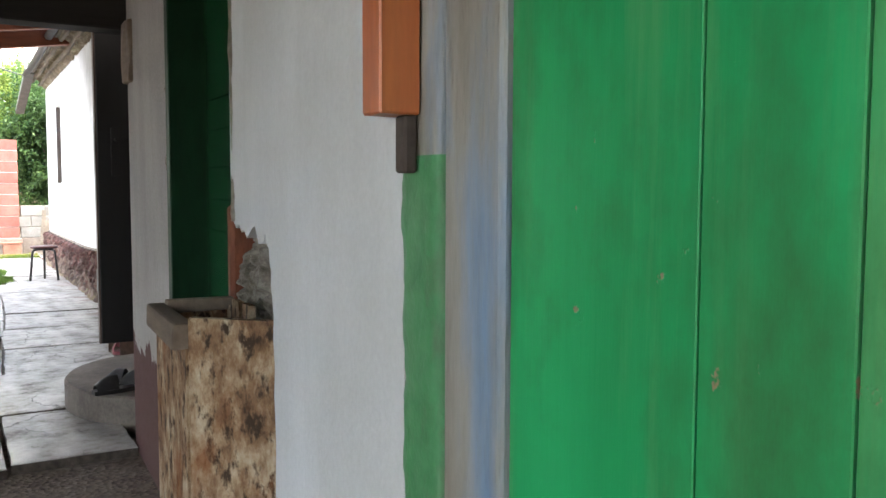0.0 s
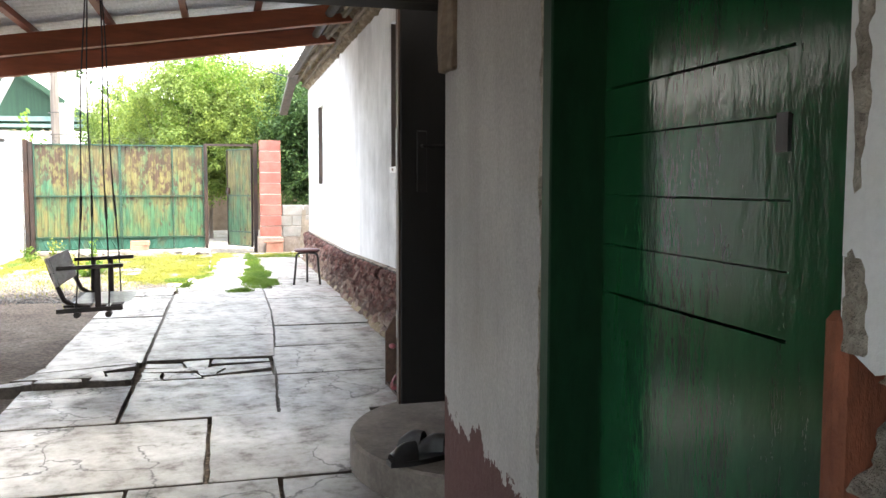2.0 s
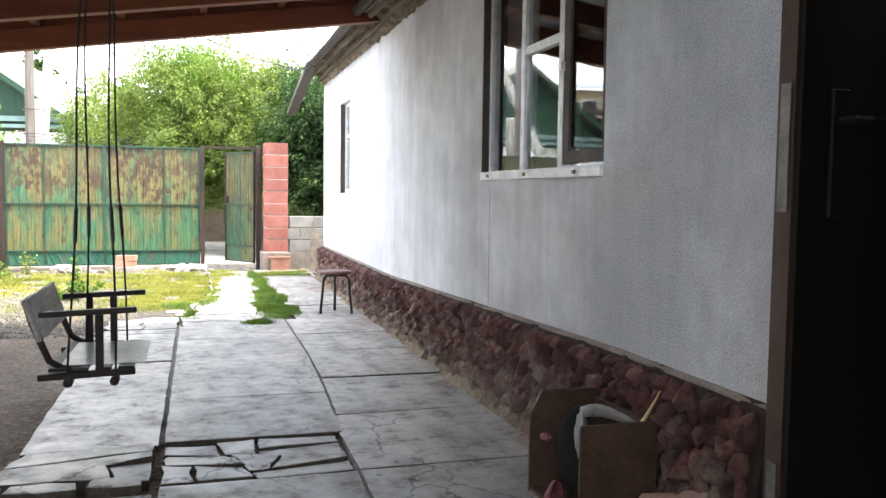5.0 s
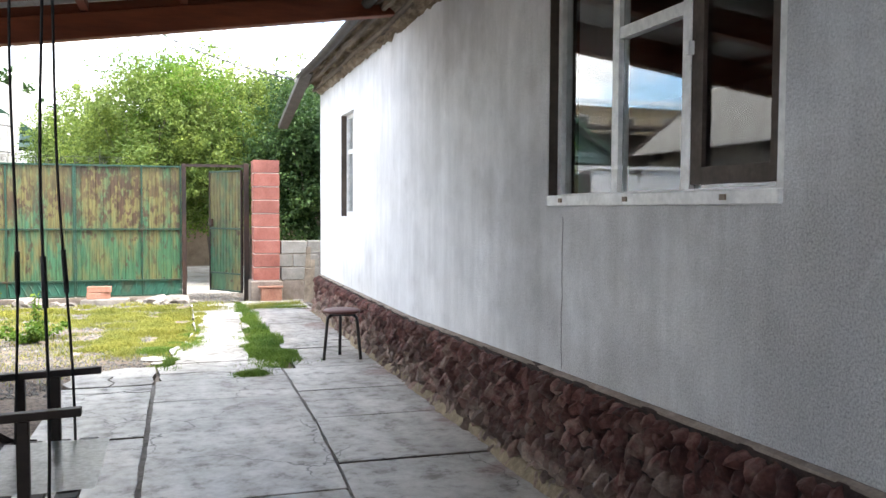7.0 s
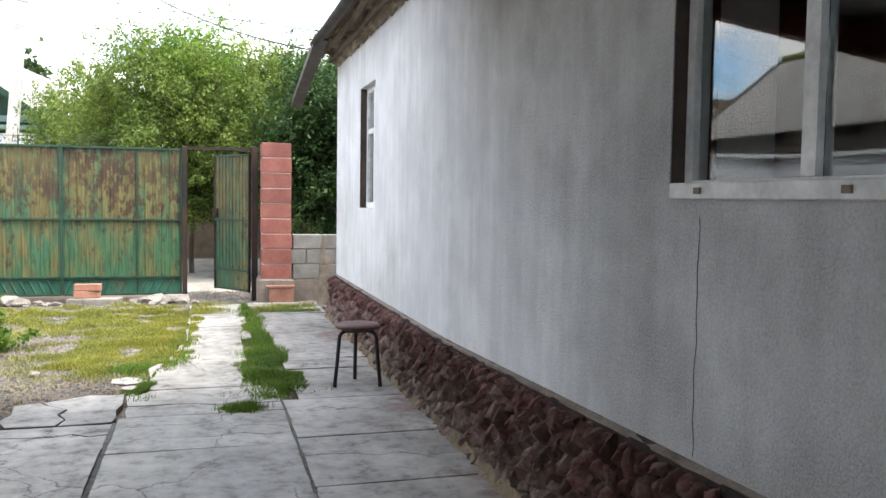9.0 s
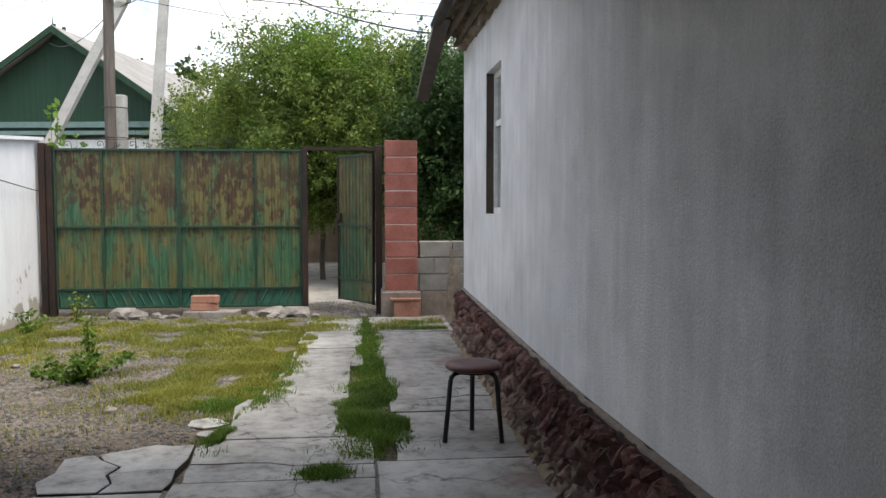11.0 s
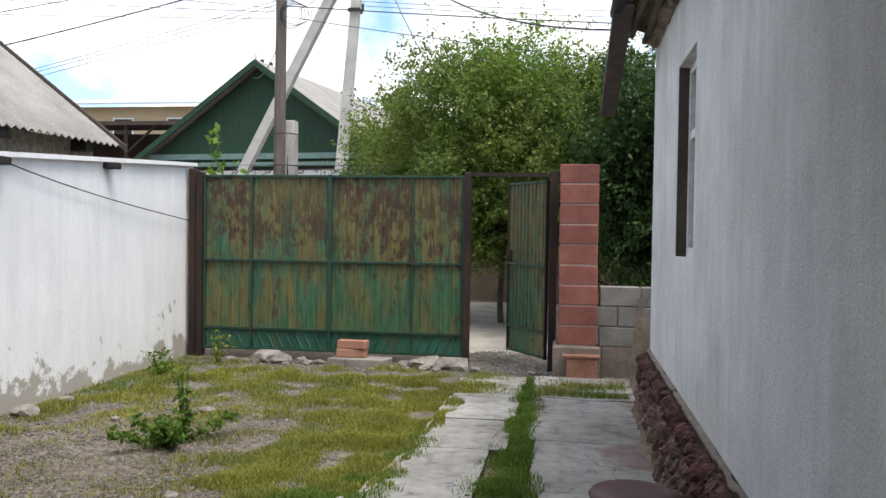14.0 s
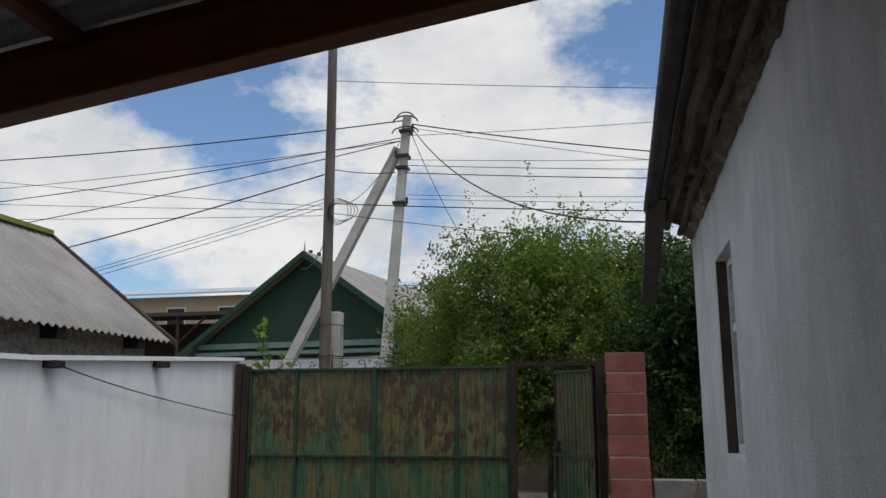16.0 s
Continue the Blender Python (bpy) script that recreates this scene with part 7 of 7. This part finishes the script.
# the broken row: a strip of slab smashed into angular pieces that still lie close together
def split(poly, p, d):
    """The two parts of a convex outline on either side of the line through p along d."""
    n = Vector((-d.y, d.x))
    a, b = [], []
    for i, u in enumerate(poly):
        v = poly[(i + 1) % len(poly)]
        su, sv = (u - p).dot(n), (v - p).dot(n)
        (a if su >= 0 else b).append(u)
        if su * sv < 0:
            x = u.lerp(v, su / (su - sv))
            a.append(x)
            b.append(x)
    return a, b


def spread(poly):
    xs_, ys_ = [p.x for p in poly], [p.y for p in poly]
    return (max(xs_) - min(xs_)) * (max(ys_) - min(ys_))


def smash(outline, count, lie, gap, lift, tip):
    polys = [[Vector(p) for p in outline]]
    while len(polys) < count:
        polys.sort(key=spread)
        big = polys.pop()
        c = sum(big, Vector((0, 0))) / len(big)
        w = max(p.x for p in big) - min(p.x for p in big)
        h = max(p.y for p in big) - min(p.y for p in big)
        ang = rs.uniform(-0.4, 0.4) + (math.pi / 2 if w * lie > h else 0.0)
        a, b = split(big, c + Vector((rs.uniform(-0.15, 0.15) * w, rs.uniform(-0.15, 0.15) * h)), Vector((math.cos(ang), math.sin(ang))))
        polys += [q for q in (a, b) if len(q) > 2]
    for poly in polys:
        c = sum(poly, Vector((0, 0))) / len(poly)
        out = []
        for i, u in enumerate(poly):
            v = poly[(i + 1) % len(poly)]
            for t in (0.0, 0.34, 0.67):
                q = u.lerp(v, t)
                q = q + (c - q).normalized() * gap + Vector((rs.uniform(-0.007, 0.007), rs.uniform(-0.007, 0.007)))
                out.append((q.x, q.y))
        broken(out, lift[0] + rs.uniform(0, lift[1]), "slab_fragment", tip)


smash([(-1.985, 6.93), (-1.105, 6.93), (-1.10, 7.52), (-1.985, 7.51)], 11, 0.62, 0.011, (-0.028, 0.034), 0.05)
smash([(-2.78, 6.98), (-2.02, 6.96), (-2.02, 7.44), (-2.62, 7.46)], 5, 0.45, 0.010, (0.0, 0.035), 0.05)
for px_, py_, w_, z_ in ((-2.72, 6.90, 0.20, 0.025), (-2.46, 6.88, 0.27, 0.035), (-2.17, 6.90, 0.21, 0.03)):
    broken([(px_ - w_ * 0.5, py_ - 0.05), (px_, py_ - 0.065), (px_ + w_ * 0.55, py_ - 0.045), (px_ + w_ * 0.5, py_ + 0.05), (px_ + 0.02, py_ + 0.07), (px_ - w_ * 0.45, py_ + 0.045)], z_, "slab_fragment", 0.05)

# ---- stone plinth along the house ----
def plinth_top(y):
    return 0.60 - 0.12 * min(1, max(0, (y - 6.5) / 4.5))


plinth = thing("plinth", (0.0, 10.5, 0.0), "rough plinth of maroon-painted stones along the house wall", "plinth", "", "structure")
bm = B()
N = 40
prev = None
for k in range(N + 1):
    y = 5.40 + (15.64 - 5.40) * k / N
    zt = plinth_top(y)
    row = [bm.verts.new(p) for p in ((0.0, y, -0.1), (-0.085, y, -0.1), (-0.055, y, zt * 0.5), (-0.03, y, zt - 0.02), (-0.025, y, zt), (0.0, y, zt + 0.012))]
    if prev:
        for i in range(5):
            bm.faces.new((prev[i], prev[i + 1], row[i + 1], row[i]))
    else:
        bm.faces.new(row)
    prev = row
bm.faces.new(prev[::-1])
part("backing", bm, M["mortar"], plinth, "rough maroon mortar")
bm = B()
prev = None
for k in range(121):
    y = 5.40 + 10.23 * k / 120
    zt = plinth_top(y) + 0.006 * noise.noise(Vector((y * 5, 0, 2)))
    x = -0.026 + 0.014 * noise.noise(Vector((y * 7, 4, 0)))
    row = [bm.verts.new(p) for p in ((-0.002, y, zt + 0.012), (x, y, zt + 0.004), (x - 0.002, y, zt - 0.006), (-0.002, y, zt - 0.008))]
    if prev:
        for i in range(3):
            bm.faces.new((prev[i], prev[i + 1], row[i + 1], row[i]))
    prev = row
part("ledge", bm, M["pillar_base"], plinth, "thin rough cement ledge")
shapes = []
rs2 = random.Random(31)
for k in range(10):
    # a split stone: a blunt, faceted wedge standing out of the mortar
    bm = B()
    for _ in range(15):
        a, b = rs2.uniform(0, 2 * math.pi), rs2.uniform(-1.0, 1.0)
        q = math.sqrt(max(0.05, 1 - b * b))
        bm.verts.new((math.cos(a) * q * rs2.uniform(0.75, 1.1), math.sin(a) * q * rs2.uniform(0.8, 1.05), b * rs2.uniform(0.85, 1.05)))
    bm.verts.new((-1.15, rs2.uniform(-0.35, 0.35), rs2.uniform(-0.35, 0.5)))
    bmesh.ops.convex_hull(bm, input=bm.verts[:])
    bmesh.ops.delete(bm, geom=[v for v in bm.verts if not v.link_faces], context="VERTS")
    bmesh.ops.subdivide_edges(bm, edges=bm.edges[:], cuts=1, use_grid_fill=True, smooth=0.1)
    for v in bm.verts:
        v.co *= 1 + 0.30 * noise.noise(v.co * 2.2 + Vector((k * 7.3, 0, 0))) + 0.16 * noise.noise(v.co * 5.1 + Vector((0, k * 3.1, 0)))
    shapes.append(mesh_of("stone", bm, M["stone"], True))
cells, y = [], 5.44
while y < 15.58:
    zt = plinth_top(y) - 0.02
    w = rs2.uniform(0.058, 0.088)
    z = -0.015 - rs2.uniform(0, 0.05)
    while z < zt - 0.035:
        h = min(rs2.uniform(0.075, 0.135), zt - z + 0.01)
        if zt - z - h < 0.035:
            h = zt - z
        cells.append((y + w / 2 + rs2.uniform(-0.010, 0.010), z + h / 2, h, w * rs2.uniform(0.9, 1.1)))
        z += h * 0.93
    y += w * 0.93
cells.sort()
far_v, far_f = [], []
for i, (yy, zz, h, w) in enumerate(cells):
    me = shapes[rs2.randrange(10)]
    m = Matrix.LocRotScale((-0.070 + 0.045 * zz / 0.6 + rs2.uniform(-0.010, 0.006), yy, zz), Euler((rs2.uniform(-0.35, 0.35), rs2.uniform(-0.2, 0.2), rs2.uniform(-0.25, 0.25))), (rs2.uniform(0.036, 0.070), w * 0.56, h * 0.66))
    if i < 300:
        piece("stone", me, plinth, m)
    else:
        o = len(far_v)
        far_v += [tuple(m @ v.co - Vector((0, 10.5, 0))) for v in me.vertices]
        far_f += [tuple(o + j for j in p.vertices) for p in me.polygons]
me = bpy.data.meshes.new("stones")
me.from_pydata(far_v, [], far_f)
me.materials.append(M["stone"])
ob = new("stones", me)
ob.parent = plinth
tagged(ob, "maroon-painted rough stones", "", "", "stuff")
# earth swept against the foot of the plinth
bm = B()
prev = None
for k in range(241):
    y = 5.5 + 10.1 * k / 240
    w = 0.135 + 0.05 * noise.noise(Vector((y * 1.7, 0, 0))) + 0.02 * noise.noise(Vector((y * 9, 0, 0)))
    row = [bm.verts.new(p) for p in ((-0.02, y, 0.075), (-0.105, y, 0.05 + 0.025 * noise.noise(Vector((y * 6, 3, 0)))), (-w, y, -0.004))]
    if prev:
        for i in range(2):
            bm.faces.new((prev[i], prev[i + 1], row[i + 1], row[i]))
    prev = row
solid("soil_bank", bm, M["loam"], "thin bank of earth along the foot of the plinth", "earth", "", "structure")
